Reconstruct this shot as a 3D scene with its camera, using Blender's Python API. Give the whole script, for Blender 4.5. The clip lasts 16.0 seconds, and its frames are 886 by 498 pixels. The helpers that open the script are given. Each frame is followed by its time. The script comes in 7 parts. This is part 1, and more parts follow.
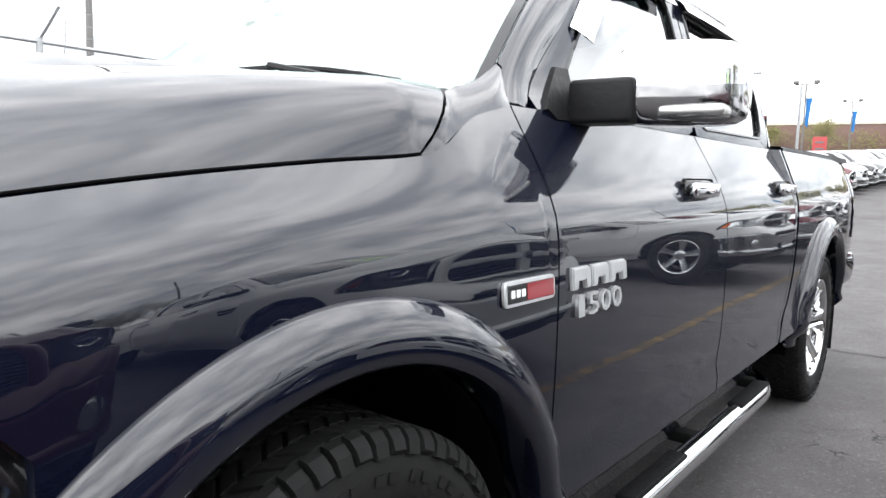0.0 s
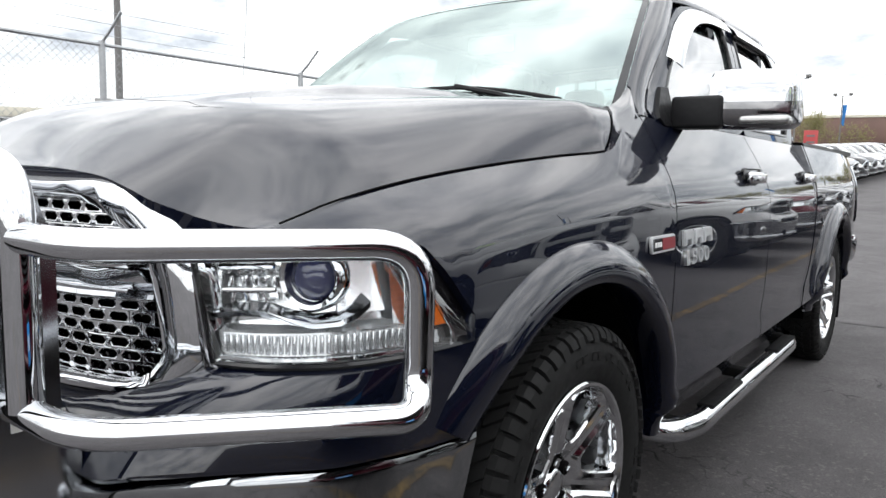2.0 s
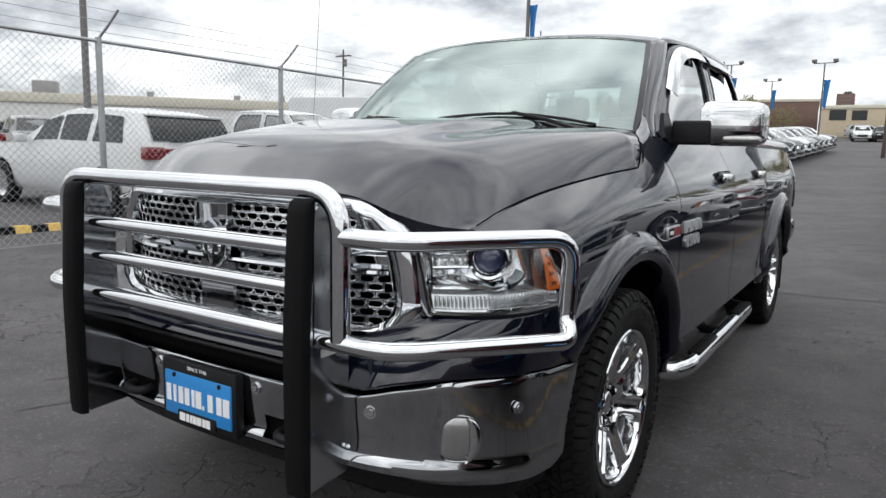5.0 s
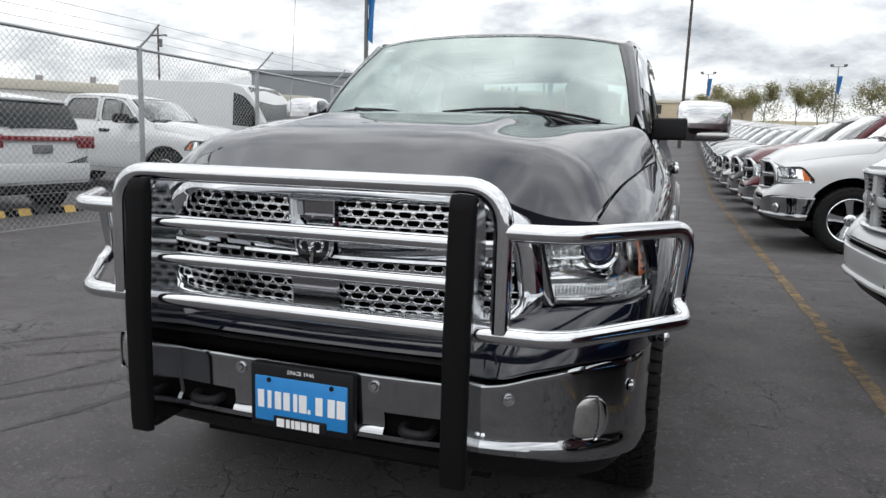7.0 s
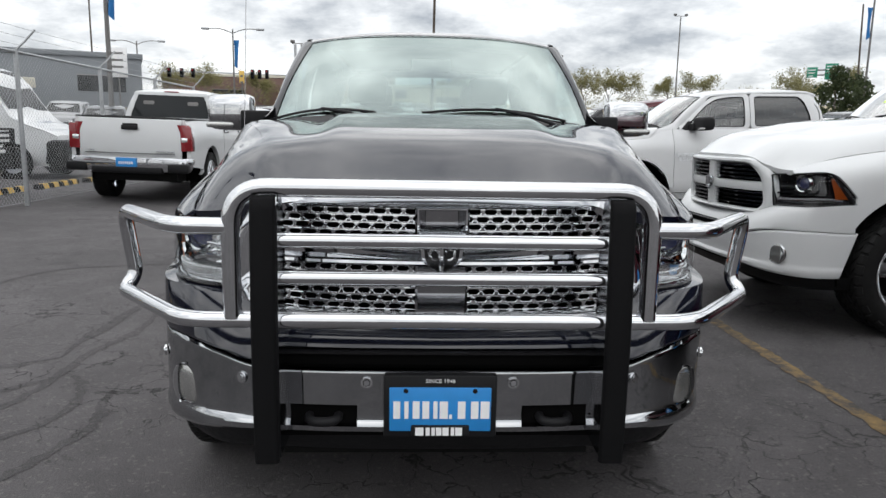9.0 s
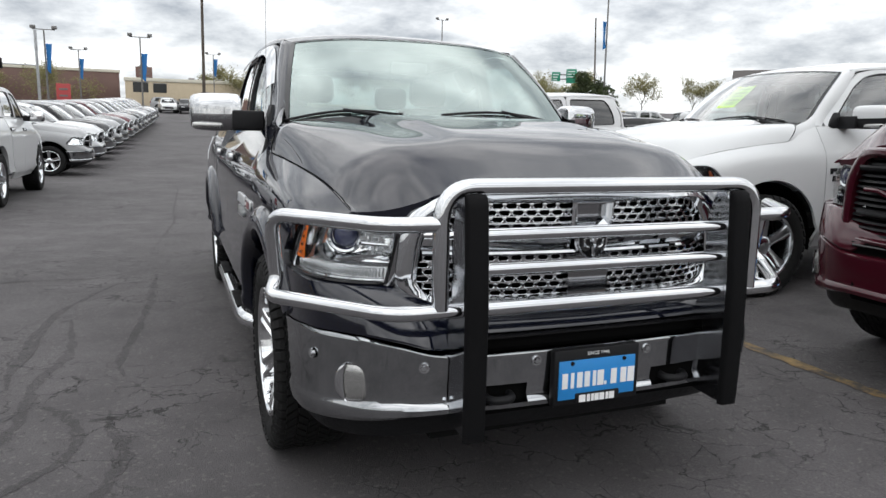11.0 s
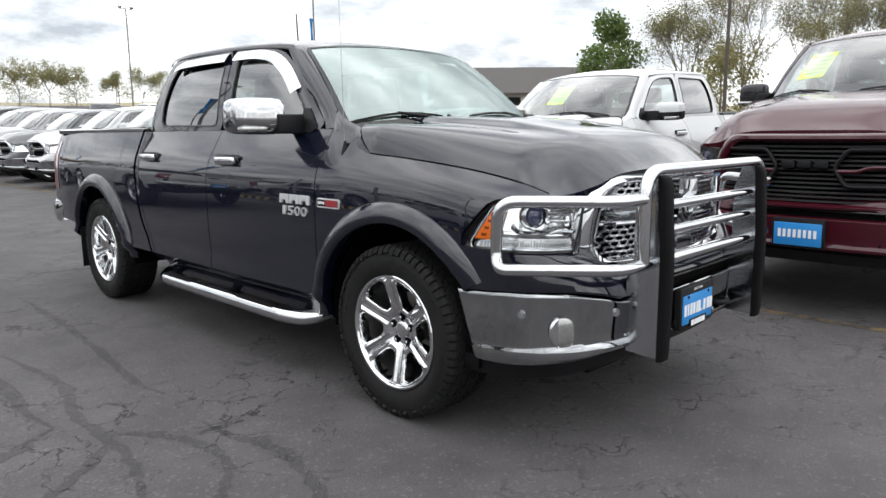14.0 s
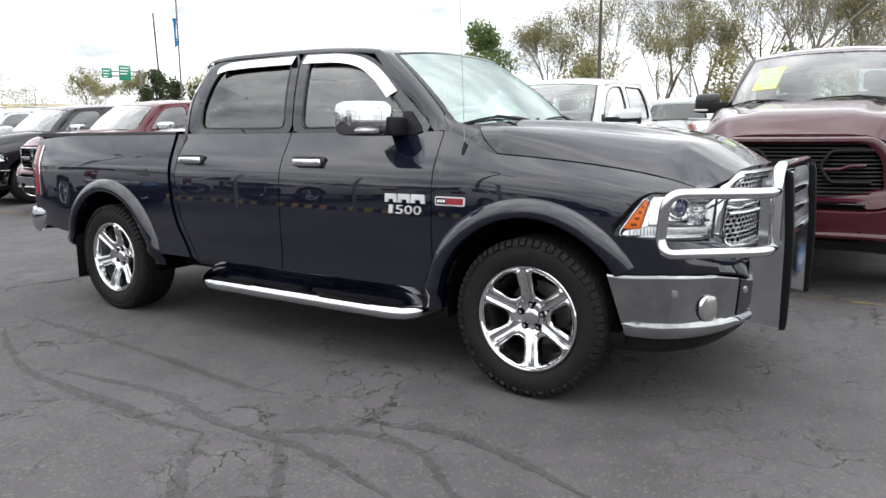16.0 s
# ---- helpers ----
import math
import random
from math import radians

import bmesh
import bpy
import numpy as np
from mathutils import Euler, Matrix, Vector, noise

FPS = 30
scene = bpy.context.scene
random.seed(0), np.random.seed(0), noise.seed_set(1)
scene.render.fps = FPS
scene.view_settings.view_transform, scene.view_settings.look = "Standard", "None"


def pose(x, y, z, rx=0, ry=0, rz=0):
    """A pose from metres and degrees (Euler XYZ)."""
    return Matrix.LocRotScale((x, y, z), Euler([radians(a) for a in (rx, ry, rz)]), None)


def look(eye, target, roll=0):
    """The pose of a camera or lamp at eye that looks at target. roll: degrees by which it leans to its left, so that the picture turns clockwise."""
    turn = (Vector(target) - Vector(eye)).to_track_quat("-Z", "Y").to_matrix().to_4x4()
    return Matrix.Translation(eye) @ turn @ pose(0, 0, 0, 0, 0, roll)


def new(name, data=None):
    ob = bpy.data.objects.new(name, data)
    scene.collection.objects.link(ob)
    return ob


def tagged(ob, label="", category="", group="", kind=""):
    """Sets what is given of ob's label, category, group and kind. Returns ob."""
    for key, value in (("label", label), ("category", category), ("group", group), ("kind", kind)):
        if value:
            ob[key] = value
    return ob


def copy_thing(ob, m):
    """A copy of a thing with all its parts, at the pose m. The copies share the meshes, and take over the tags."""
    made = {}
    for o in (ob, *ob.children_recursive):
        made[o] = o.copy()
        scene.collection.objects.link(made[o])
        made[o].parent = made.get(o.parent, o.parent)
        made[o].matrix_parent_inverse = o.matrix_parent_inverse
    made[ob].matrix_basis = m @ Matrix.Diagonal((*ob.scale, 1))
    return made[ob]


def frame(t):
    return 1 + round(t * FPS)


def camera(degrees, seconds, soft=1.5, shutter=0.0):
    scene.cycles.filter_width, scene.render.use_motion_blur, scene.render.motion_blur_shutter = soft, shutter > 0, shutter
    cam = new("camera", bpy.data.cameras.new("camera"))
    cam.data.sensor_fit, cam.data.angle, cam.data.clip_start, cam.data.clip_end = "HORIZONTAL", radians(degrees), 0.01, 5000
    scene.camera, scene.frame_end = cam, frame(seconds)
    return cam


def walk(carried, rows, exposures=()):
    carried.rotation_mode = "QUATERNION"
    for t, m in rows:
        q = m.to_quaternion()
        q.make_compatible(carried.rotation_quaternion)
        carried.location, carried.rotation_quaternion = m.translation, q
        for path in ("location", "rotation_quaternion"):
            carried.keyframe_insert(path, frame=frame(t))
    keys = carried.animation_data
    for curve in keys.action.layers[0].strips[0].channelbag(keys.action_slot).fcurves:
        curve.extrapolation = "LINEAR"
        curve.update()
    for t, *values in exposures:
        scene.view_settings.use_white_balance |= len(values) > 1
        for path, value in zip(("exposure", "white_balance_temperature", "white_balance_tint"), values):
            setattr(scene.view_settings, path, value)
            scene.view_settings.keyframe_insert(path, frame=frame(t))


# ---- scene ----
cam = camera(64.9, 16.0)
PATH = [
    (0, (1.643, -0.698, 1.205), (0.422, 0.872, 0.99), 1.5),
    (0.5, (1.65, -0.861, 1.214), (0.435, 0.712, 0.994), 1.5),
    (1, (1.653, -1.068, 1.195), (0.45, 0.514, 0.981), 1.3),
    (1.5, (1.658, -1.285, 1.189), (0.457, 0.299, 0.971), 1.4),
    (2, (1.653, -1.481, 1.185), (0.453, 0.102, 0.953), 1.4),
    (2.5, (1.665, -1.69, 1.216), (0.476, -0.102, 0.964), 1.5),
    (3, (1.696, -1.878, 1.229), (0.519, -0.283, 0.966), 1.5),
    (3.5, (1.736, -2.038, 1.238), (0.573, -0.433, 0.97), 1.4),
    (4, (1.738, -2.146, 1.264), (0.587, -0.533, 0.994), 1.2),
    (6.5, (1.204, -2.589, 1.283), (0.446, -0.761, 0.99), 1.8),
    (7, (0.963, -2.708, 1.281), (0.347, -0.829, 0.982), 1.7),
    (7.5, (0.727, -2.792, 1.306), (0.273, -0.869, 1.0), 1.5),
    (8, (0.465, -2.852, 1.309), (0.203, -0.894, 0.995), 1.3),
    (8.5, (0.193, -2.902, 1.337), (0.122, -0.931, 1.006), 1.4),
    (9, (-0.078, -2.949, 1.329), (0.002, -0.978, 1.002), 1.0),
    (11.5, (-1.584, -2.884, 1.324), (-0.731, -1.104, 1.0), 0.7),
    (12, (-1.865, -2.807, 1.322), (-0.893, -1.09, 0.995), 0.1),
    (12.5, (-2.167, -2.691, 1.337), (-1.085, -1.041, 1.007), -0.2),
    (13, (-2.447, -2.608, 1.349), (-1.267, -1.028, 1.013), -0.4),
    (13.5, (-2.739, -2.514, 1.331), (-1.445, -1.025, 1.004), -0.4),
    (14, (-3.021, -2.38, 1.334), (-1.617, -0.995, 1.002), -0.5),
    (14.5, (-3.289, -2.173, 1.339), (-1.823, -0.855, 1.0), -0.5),
    (15, (-3.536, -1.978, 1.335), (-2.03, -0.704, 1.0), -0.4),
    (15.5, (-3.815, -1.762, 1.314), (-2.241, -0.571, 0.99), -0.2),
    (16, (-4.032, -1.521, 1.324), (-2.38, -0.439, 1.005), -0.4),
]
EXPOSURE = ((0, 1.32), (1.5, 0.85), (3.5, 0.22), (7, 0.01), (9, 0.0), (12, 0.12), (14, 0.42), (16, 0.66))
walk(cam, [(t, look(eye, aim, roll)) for t, eye, aim, roll in PATH], EXPOSURE)

# ---- sky and sun ----
world = bpy.data.worlds.new("sky")
scene.world = world
world.use_nodes = True
wn = world.node_tree
bg = wn.nodes["Background"]
bg.inputs["Strength"].default_value = 1.0
sky = wn.nodes.new("ShaderNodeTexSky")
sky.sky_type, sky.sun_disc = "NISHITA", False
sky.sun_elevation, sky.sun_rotation = radians(48), radians(200)
tc = wn.nodes.new("ShaderNodeTexCoord")
sep = wn.nodes.new("ShaderNodeSeparateXYZ")
wn.links.new(tc.outputs["Generated"], sep.inputs[0])
up = wn.nodes.new("ShaderNodeMath")
up.operation = "MAXIMUM"
up.inputs[1].default_value = 0.0
wn.links.new(sep.outputs["Z"], up.inputs[0])
den = wn.nodes.new("ShaderNodeMath")
den.operation = "ADD"
den.inputs[1].default_value = 0.30
wn.links.new(up.outputs[0], den.inputs[0])
flat = wn.nodes.new("ShaderNodeVectorMath")
flat.operation = "DIVIDE"
comb = wn.nodes.new("ShaderNodeCombineXYZ")
for k in range(3):
    wn.links.new(den.outputs[0], comb.inputs[k])
wn.links.new(tc.outputs["Generated"], flat.inputs[0])
wn.links.new(comb.outputs[0], flat.inputs[1])
n1 = wn.nodes.new("ShaderNodeTexNoise")
n1.inputs["Scale"].default_value, n1.inputs["Detail"].default_value, n1.inputs["Roughness"].default_value = 2.5, 9, 0.60
n1.inputs["Distortion"].default_value = 0.0
wn.links.new(flat.outputs[0], n1.inputs["Vector"])
ramp = wn.nodes.new("ShaderNodeValToRGB")
ramp.color_ramp.elements[0].position, ramp.color_ramp.elements[0].color = 0.33, (0.49, 0.525, 0.575, 1)
ramp.color_ramp.elements[1].position, ramp.color_ramp.elements[1].color = 0.62, (1.46, 1.47, 1.48, 1)
mid = ramp.color_ramp.elements.new(0.47)
mid.color = (0.93, 0.96, 0.99, 1)
wn.links.new(n1.outputs["Fac"], ramp.inputs[0])
dim = wn.nodes.new("ShaderNodeVectorMath")
dim.operation = "SCALE"
dim.inputs["Scale"].default_value = 0.08
wn.links.new(sky.outputs[0], dim.inputs[0])
mx = wn.nodes.new("ShaderNodeMix")
mx.data_type = "RGBA"
mx.inputs["Factor"].default_value = 0.88
wn.links.new(dim.outputs[0], mx.inputs["A"])
# an overcast sky is brighter overhead than at the horizon
lift = wn.nodes.new("ShaderNodeMath")
lift.operation = "MULTIPLY_ADD"
lift.inputs[1].default_value, lift.inputs[2].default_value = 1.0, 0.86
wn.links.new(up.outputs[0], lift.inputs[0])
glow = wn.nodes.new("ShaderNodeVectorMath")
glow.operation = "SCALE"
wn.links.new(ramp.outputs[0], glow.inputs[0])
wn.links.new(lift.outputs[0], glow.inputs["Scale"])
wn.links.new(glow.outputs[0], mx.inputs["B"])
wn.links.new(mx.outputs["Result"], bg.inputs["Color"])
sun = new("sun", bpy.data.lights.new("sun", "SUN"))
sun.data.energy, sun.data.angle, sun.data.color = 0.6, radians(165), (1.0, 0.96, 0.9)
sun.matrix_basis = look((0, 0, 10), (0.15, 0.40, 9.0))


# ---- materials ----
def nodes_of(name):
    m = bpy.data.materials.new(name)
    m.use_nodes = True
    nt = m.node_tree
    return m, nt, nt.nodes["Principled BSDF"]


def plain(name, rgb, rough=0.5, metal=0.0, coat=0.0, var=0.12, scale=30.0, bump=0.0, spec=0.5, fine=0.0):
    """A surface whose colour and gloss vary at two scales, with fine relief."""
    m, nt, b = nodes_of(name)
    L = nt.links.new
    tc = nt.nodes.new("ShaderNodeTexCoord")
    n1 = nt.nodes.new("ShaderNodeTexNoise")
    n1.inputs["Scale"].default_value, n1.inputs["Detail"].default_value = scale, 6
    n2 = nt.nodes.new("ShaderNodeTexNoise")
    n2.inputs["Scale"].default_value, n2.inputs["Detail"].default_value = scale * 0.08, 3
    L(tc.outputs["Object"], n1.inputs["Vector"]), L(tc.outputs["Object"], n2.inputs["Vector"])
    add = nt.nodes.new("ShaderNodeMath")
    add.operation = "ADD"
    L(n1.outputs["Fac"], add.inputs[0]), L(n2.outputs["Fac"], add.inputs[1])
    mr = nt.nodes.new("ShaderNodeMapRange")
    mr.inputs["From Min"].default_value, mr.inputs["From Max"].default_value = 0.6, 1.4
    mr.inputs["To Min"].default_value, mr.inputs["To Max"].default_value = 1 - var, 1 + var
    L(add.outputs[0], mr.inputs["Value"])
    mix = nt.nodes.new("ShaderNodeVectorMath")
    mix.operation = "SCALE"
    mix.inputs[0].default_value = rgb
    L(mr.outputs[0], mix.inputs["Scale"])
    L(mix.outputs[0], b.inputs["Base Color"])
    r2 = nt.nodes.new("ShaderNodeMapRange")
    r2.inputs["From Min"].default_value, r2.inputs["From Max"].default_value = 0.6, 1.4
    r2.inputs["To Min"].default_value, r2.inputs["To Max"].default_value = max(rough * (1 - var), 0.01), min(rough * (1 + var), 1)
    L(add.outputs[0], r2.inputs["Value"])
    L(r2.outputs[0], b.inputs["Roughness"])
    b.inputs["Metallic"].default_value = metal
    b.inputs["Coat Weight"].default_value = coat
    b.inputs["Coat Roughness"].default_value = 0.03
    b.inputs["Specular IOR Level"].default_value = spec
    if bump:
        bp = nt.nodes.new("ShaderNodeBump")
        bp.inputs["Strength"].default_value, bp.inputs["Distance"].default_value = bump, 0.01
        L(n1.outputs["Fac"], bp.inputs["Height"])
        L(bp.outputs[0], b.inputs["Normal"])
    return m


def car_paint(name, rgb, flake=0.25, coat=1.0, ior=1.48):
    """Metallic paint under clear coat, with tiny flakes and faint dust."""
    m, nt, b = nodes_of(name)
    L = nt.links.new
    tc = nt.nodes.new("ShaderNodeTexCoord")
    fl = nt.nodes.new("ShaderNodeTexVoronoi")
    fl.inputs["Scale"].default_value = 900
    L(tc.outputs["Object"], fl.inputs["Vector"])
    du = nt.nodes.new("ShaderNodeTexNoise")
    du.inputs["Scale"].default_value, du.inputs["Detail"].default_value = 3.0, 8
    L(tc.outputs["Object"], du.inputs["Vector"])
    mr = nt.nodes.new("ShaderNodeMapRange")
    mr.inputs["To Min"].default_value, mr.inputs["To Max"].default_value = 1 - flake, 1 + flake
    L(fl.outputs["Color"], mr.inputs["Value"])
    sc = nt.nodes.new("ShaderNodeVectorMath")
    sc.operation = "SCALE"
    sc.inputs[0].default_value = rgb
    L(mr.outputs[0], sc.inputs["Scale"])
    L(sc.outputs[0], b.inputs["Base Color"])
    cr = nt.nodes.new("ShaderNodeMapRange")
    cr.inputs["From Min"].default_value, cr.inputs["From Max"].default_value = 0.35, 0.7
    cr.inputs["To Min"].default_value, cr.inputs["To Max"].default_value = 0.004, 0.03
    L(du.outputs["Fac"], cr.inputs["Value"])
    L(cr.outputs[0], b.inputs["Coat Roughness"])
    b.inputs["Specular IOR Level"].default_value = 0.04
    b.inputs["Roughness"].default_value = 0.45
    b.inputs["Coat Weight"].default_value = coat
    b.inputs["Coat IOR"].default_value = ior
    return m


def glass(name, tint, gloss=1.0, ior=1.5, most=1.0, shine=(1, 1, 1), rough=0.01):
    """A thin pane: tinted straight-through light and a mirror reflection that grows towards grazing."""
    m, nt, b = nodes_of(name)
    L = nt.links.new
    nt.nodes.remove(b)
    out = nt.nodes["Material Output"]
    tr = nt.nodes.new("ShaderNodeBsdfTransparent")
    tr.inputs[0].default_value = (*tint, 1)
    gl = nt.nodes.new("ShaderNodeBsdfGlossy")
    gl.inputs["Roughness"].default_value = rough
    gl.inputs["Color"].default_value = (*shine, 1)
    fr = nt.nodes.new("ShaderNodeFresnel")
    fr.inputs[0].default_value = ior
    mu = nt.nodes.new("ShaderNodeMath")
    mu.operation = "MULTIPLY"
    mu.use_clamp = True
    mu.inputs[1].default_value = gloss
    cap = nt.nodes.new("ShaderNodeMath")
    cap.operation = "MINIMUM"
    cap.inputs[1].default_value = most
    mx = nt.nodes.new("ShaderNodeMixShader")
    L(fr.outputs[0], mu.inputs[0]), L(mu.outputs[0], cap.inputs[0]), L(cap.outputs[0], mx.inputs[0])
    L(tr.outputs[0], mx.inputs[1]), L(gl.outputs[0], mx.inputs[2])
    L(mx.outputs[0], out.inputs[0])
    return m


PAINT = car_paint("paint_midnight", (0.0022, 0.0035, 0.0105), 0.5, ior=1.67)
PAINT_WHITE = car_paint("paint_white", (0.60, 0.61, 0.615), 0.02)
PAINT_SILVER = car_paint("paint_silver", (0.33, 0.335, 0.34), 0.25)
PAINT_PEARL = car_paint("paint_pearl_silver", (0.58, 0.585, 0.59), 0.12)
PAINT_MAROON = car_paint("paint_maroon", (0.045, 0.0045, 0.010), 0.4)
PAINT_BLACK = car_paint("paint_black", (0.012, 0.012, 0.014), 0.3)
PAINT_GREY = car_paint("paint_grey", (0.11, 0.115, 0.12), 0.3)
PAINT_RED = car_paint("paint_red", (0.085, 0.008, 0.014), 0.2)
CHROME = plain("chrome", (0.63, 0.64, 0.655), 0.025, 1.0, var=0.12, scale=8)
GUARD_STEEL = plain("satin_guard_steel", (0.46, 0.47, 0.49), 0.13, 1.0, var=0.3, scale=7)
CHROME_DARK = plain("smoked_chrome", (0.30, 0.30, 0.31), 0.08, 1.0, var=0.1)
STEEL = plain("brushed_steel", (0.72, 0.74, 0.76), 0.14, 1.0, var=0.2, scale=12)
BLACK_PLASTIC = plain("black_plastic", (0.009, 0.009, 0.010), 0.5, var=0.25, scale=60, bump=0.15, spec=0.2)
BLACK_GLOSS = plain("gloss_black_plastic", (0.008, 0.008, 0.009), 0.12, var=0.15)
RUBBER = plain("pad_rubber", (0.006, 0.006, 0.0065), 0.7, var=0.2, scale=80, bump=0.1, spec=0.08)
TYRE = plain("tyre_rubber", (0.0095, 0.0095, 0.0095), 0.72, var=0.35, scale=25, bump=0.2, spec=0.22)
UNDER = plain("underbody", (0.007, 0.007, 0.007), 0.9, var=0.3, spec=0.1)
# near-black painted in for shade in openings; also joints and unlit lenses
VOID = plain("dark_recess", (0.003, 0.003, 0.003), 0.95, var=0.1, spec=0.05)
CABIN = plain("cabin_trim", (0.055, 0.054, 0.053), 0.75, var=0.2, scale=120, bump=0.1)
LEATHER = plain("seat_leather", (0.16, 0.155, 0.15), 0.55, var=0.2, scale=50, bump=0.15)
GLASS_WS = glass("windshield_glass", (0.46, 0.56, 0.53), 5.0, most=0.38, shine=(0.84, 0.96, 0.93), rough=0.10)
GLASS_DARK = glass("privacy_glass", (0.055, 0.06, 0.065), 2.3)
GLASS_SIDE = glass("door_glass", (0.58, 0.66, 0.66), 3.0, most=0.5)
LENS = glass("lamp_lens", (0.97, 0.98, 0.98), 0.22)
GLASS_WS_ROW = glass("row_windshield_glass", (0.66, 0.74, 0.72), 2.6)
BUMPER_CHROME = plain("bumper_chrome", (0.36, 0.37, 0.38), 0.05, 1.0, var=0.3, scale=5)
MIRROR = plain("mirror_glass", (0.9, 0.9, 0.9), 0.01, 1.0, var=0.02)
AMBER = plain("amber_lens", (0.85, 0.17, 0.006), 0.35, coat=0.2, var=0.15, scale=200)
RED_LENS = plain("red_lens", (0.20, 0.005, 0.009), 0.15, coat=0.9, var=0.2, scale=60)
REFLECTOR = plain("lamp_reflector", (0.93, 0.94, 0.95), 0.14, 0.9, var=0.12, scale=40)
LED_STRIP = plain("led_strip", (0.64, 0.65, 0.66), 0.16, 0.75, var=0.3, scale=60)
PROJECTOR = plain("projector_lens", (0.03, 0.035, 0.09), 0.05, coat=1.0, var=0.1)
BADGE_RED = plain("badge_red", (0.24, 0.012, 0.02), 0.3, coat=0.5)
PLATE_BLUE = plain("plate_blue", (0.02, 0.22, 0.56), 0.4, var=0.05)
WHITE_PRINT = plain("white_print", (0.78, 0.78, 0.78), 0.5, var=0.05)
PAPER = plain("lime_paper", (0.62, 0.86, 0.20), 0.8, var=0.06)
BRAKE = plain("brake_iron", (0.16, 0.15, 0.14), 0.45, 0.8, var=0.3)
STICKER = plain("sticker_grey", (0.55, 0.55, 0.52), 0.5)
CLOTH_BLACK = plain("tonneau_vinyl", (0.02, 0.02, 0.021), 0.65, var=0.2, scale=90, bump=0.2)
FOG_GLASS = plain("frosted_fog_glass", (0.40, 0.40, 0.39), 0.22, 0.8, var=0.2, scale=30)
BADGE_SILVER = plain("satin_badge", (0.72, 0.73, 0.74), 0.32, 0.75, var=0.1)
BARREL = plain("wheel_barrel", (0.30, 0.30, 0.305), 0.3, 1.0, var=0.3, scale=9)
WHEEL_CHROME = plain("wheel_chrome", (0.70, 0.71, 0.72), 0.07, 1.0, var=0.25, scale=9)
AMBER_DARK = plain("smoked_amber", (0.22, 0.045, 0.008), 0.2, coat=0.8, var=0.15, scale=200)


# ---- mesh helpers ----
def part(name, bm, material, parent=None, label="", smooth=38):
    """Link a bmesh as one mesh object under a thing or a part."""
    me = bpy.data.meshes.new(name)
    bm.to_mesh(me)
    bm.free()
    me.materials.append(material)
    me.polygons.foreach_set("use_smooth", [True] * len(me.polygons))
    me.set_sharp_from_angle(angle=radians(smooth))
    ob = new(name, me)
    ob.parent = parent
    return tagged(ob, label)


def share(ob, parent, m=None, name=""):
    """Another part on the same mesh."""
    o = new(name or ob.name.split(".")[0], ob.data)
    o.parent = parent
    if m is not None:
        o.matrix_basis = m
    return o


def thing(name, m, label, category, group="", kind=""):
    e = new(name)
    e.empty_display_size = 0.2
    e.matrix_basis = m
    return tagged(e, label, category, group, kind)


def curve(pts):
    """A smooth function through (x, y) points."""
    xs, ys = [p[0] for p in pts], [p[1] for p in pts]
    n = len(xs)
    d = [(ys[i + 1] - ys[i]) / (xs[i + 1] - xs[i]) for i in range(n - 1)]
    t = [d[0]] + [0 if d[i - 1] * d[i] <= 0 else 2 * d[i - 1] * d[i] / (d[i - 1] + d[i]) for i in range(1, n - 1)] + [d[-1]]

    def f(x):
        if x <= xs[0]:
            return ys[0]
        if x >= xs[-1]:
            return ys[-1]
        i = next(k for k in range(n - 1) if x <= xs[k + 1])
        h = xs[i + 1] - xs[i]
        s = (x - xs[i]) / h
        a, b = s * s * (3 - 2 * s), s * (1 - s) * (1 - s)
        return ys[i] * (1 - a) + ys[i + 1] * a + h * (t[i] * b - t[i + 1] * s * s * (1 - s))
    return f


def sheet(rows, bm=None, wrap=False, wrap_rows=False):
    """Quads over rows of points."""
    bm = bm or bmesh.new()
    vs = [[bm.verts.new(p) for p in r] for r in rows]
    n = len(vs)
    for i in range(n if wrap_rows else n - 1):
        a, b = vs[i], vs[(i + 1) % n]
        m = len(a)
        for j in range(m if wrap else m - 1):
            k = (j + 1) % m
            try:
                bm.faces.new((a[j], a[k], b[k], b[j]))
            except ValueError:
                pass
    return bm


def outward(bm, way):
    """Turn all faces of an open pane to look one way."""
    w = Vector(way)
    bmesh.ops.recalc_face_normals(bm, faces=bm.faces)
    bm.normal_update()
    if sum(f.normal.dot(w) * f.calc_area() for f in bm.faces) < 0:
        bmesh.ops.reverse_faces(bm, faces=bm.faces)
    return bm


def lip(bm, push):
    """Turn the open edges of a panel inwards."""
    edges = [e for e in bm.edges if e.is_boundary]
    made = bmesh.ops.extrude_edge_only(bm, edges=edges)["geom"]
    for v in made:
        if isinstance(v, bmesh.types.BMVert):
            v.co += Vector(push(v.co))
    return bm


def box(x0, x1, y0, y1, z0, z1, bevel=0.0, seg=2, bm=None):
    out = bm or bmesh.new()
    b = bmesh.new()
    bmesh.ops.create_cube(b, size=1, matrix=Matrix.LocRotScale(((x0 + x1) / 2, (y0 + y1) / 2, (z0 + z1) / 2), None, (abs(x1 - x0), abs(y1 - y0), abs(z1 - z0))))
    if bevel:
        bmesh.ops.bevel(b, geom=b.edges[:], offset=bevel, segments=seg, profile=0.5, affect="EDGES")
    join(out, b)
    return out


def join(bm, other, m=None):
    if m is not None:
        bmesh.ops.transform(other, matrix=m, verts=other.verts)
    idx = {}
    for v in other.verts:
        idx[v] = bm.verts.new(v.co)
    for f in other.faces:
        try:
            bm.faces.new([idx[v] for v in f.verts])
        except ValueError:
            pass
    other.free()
    return bm


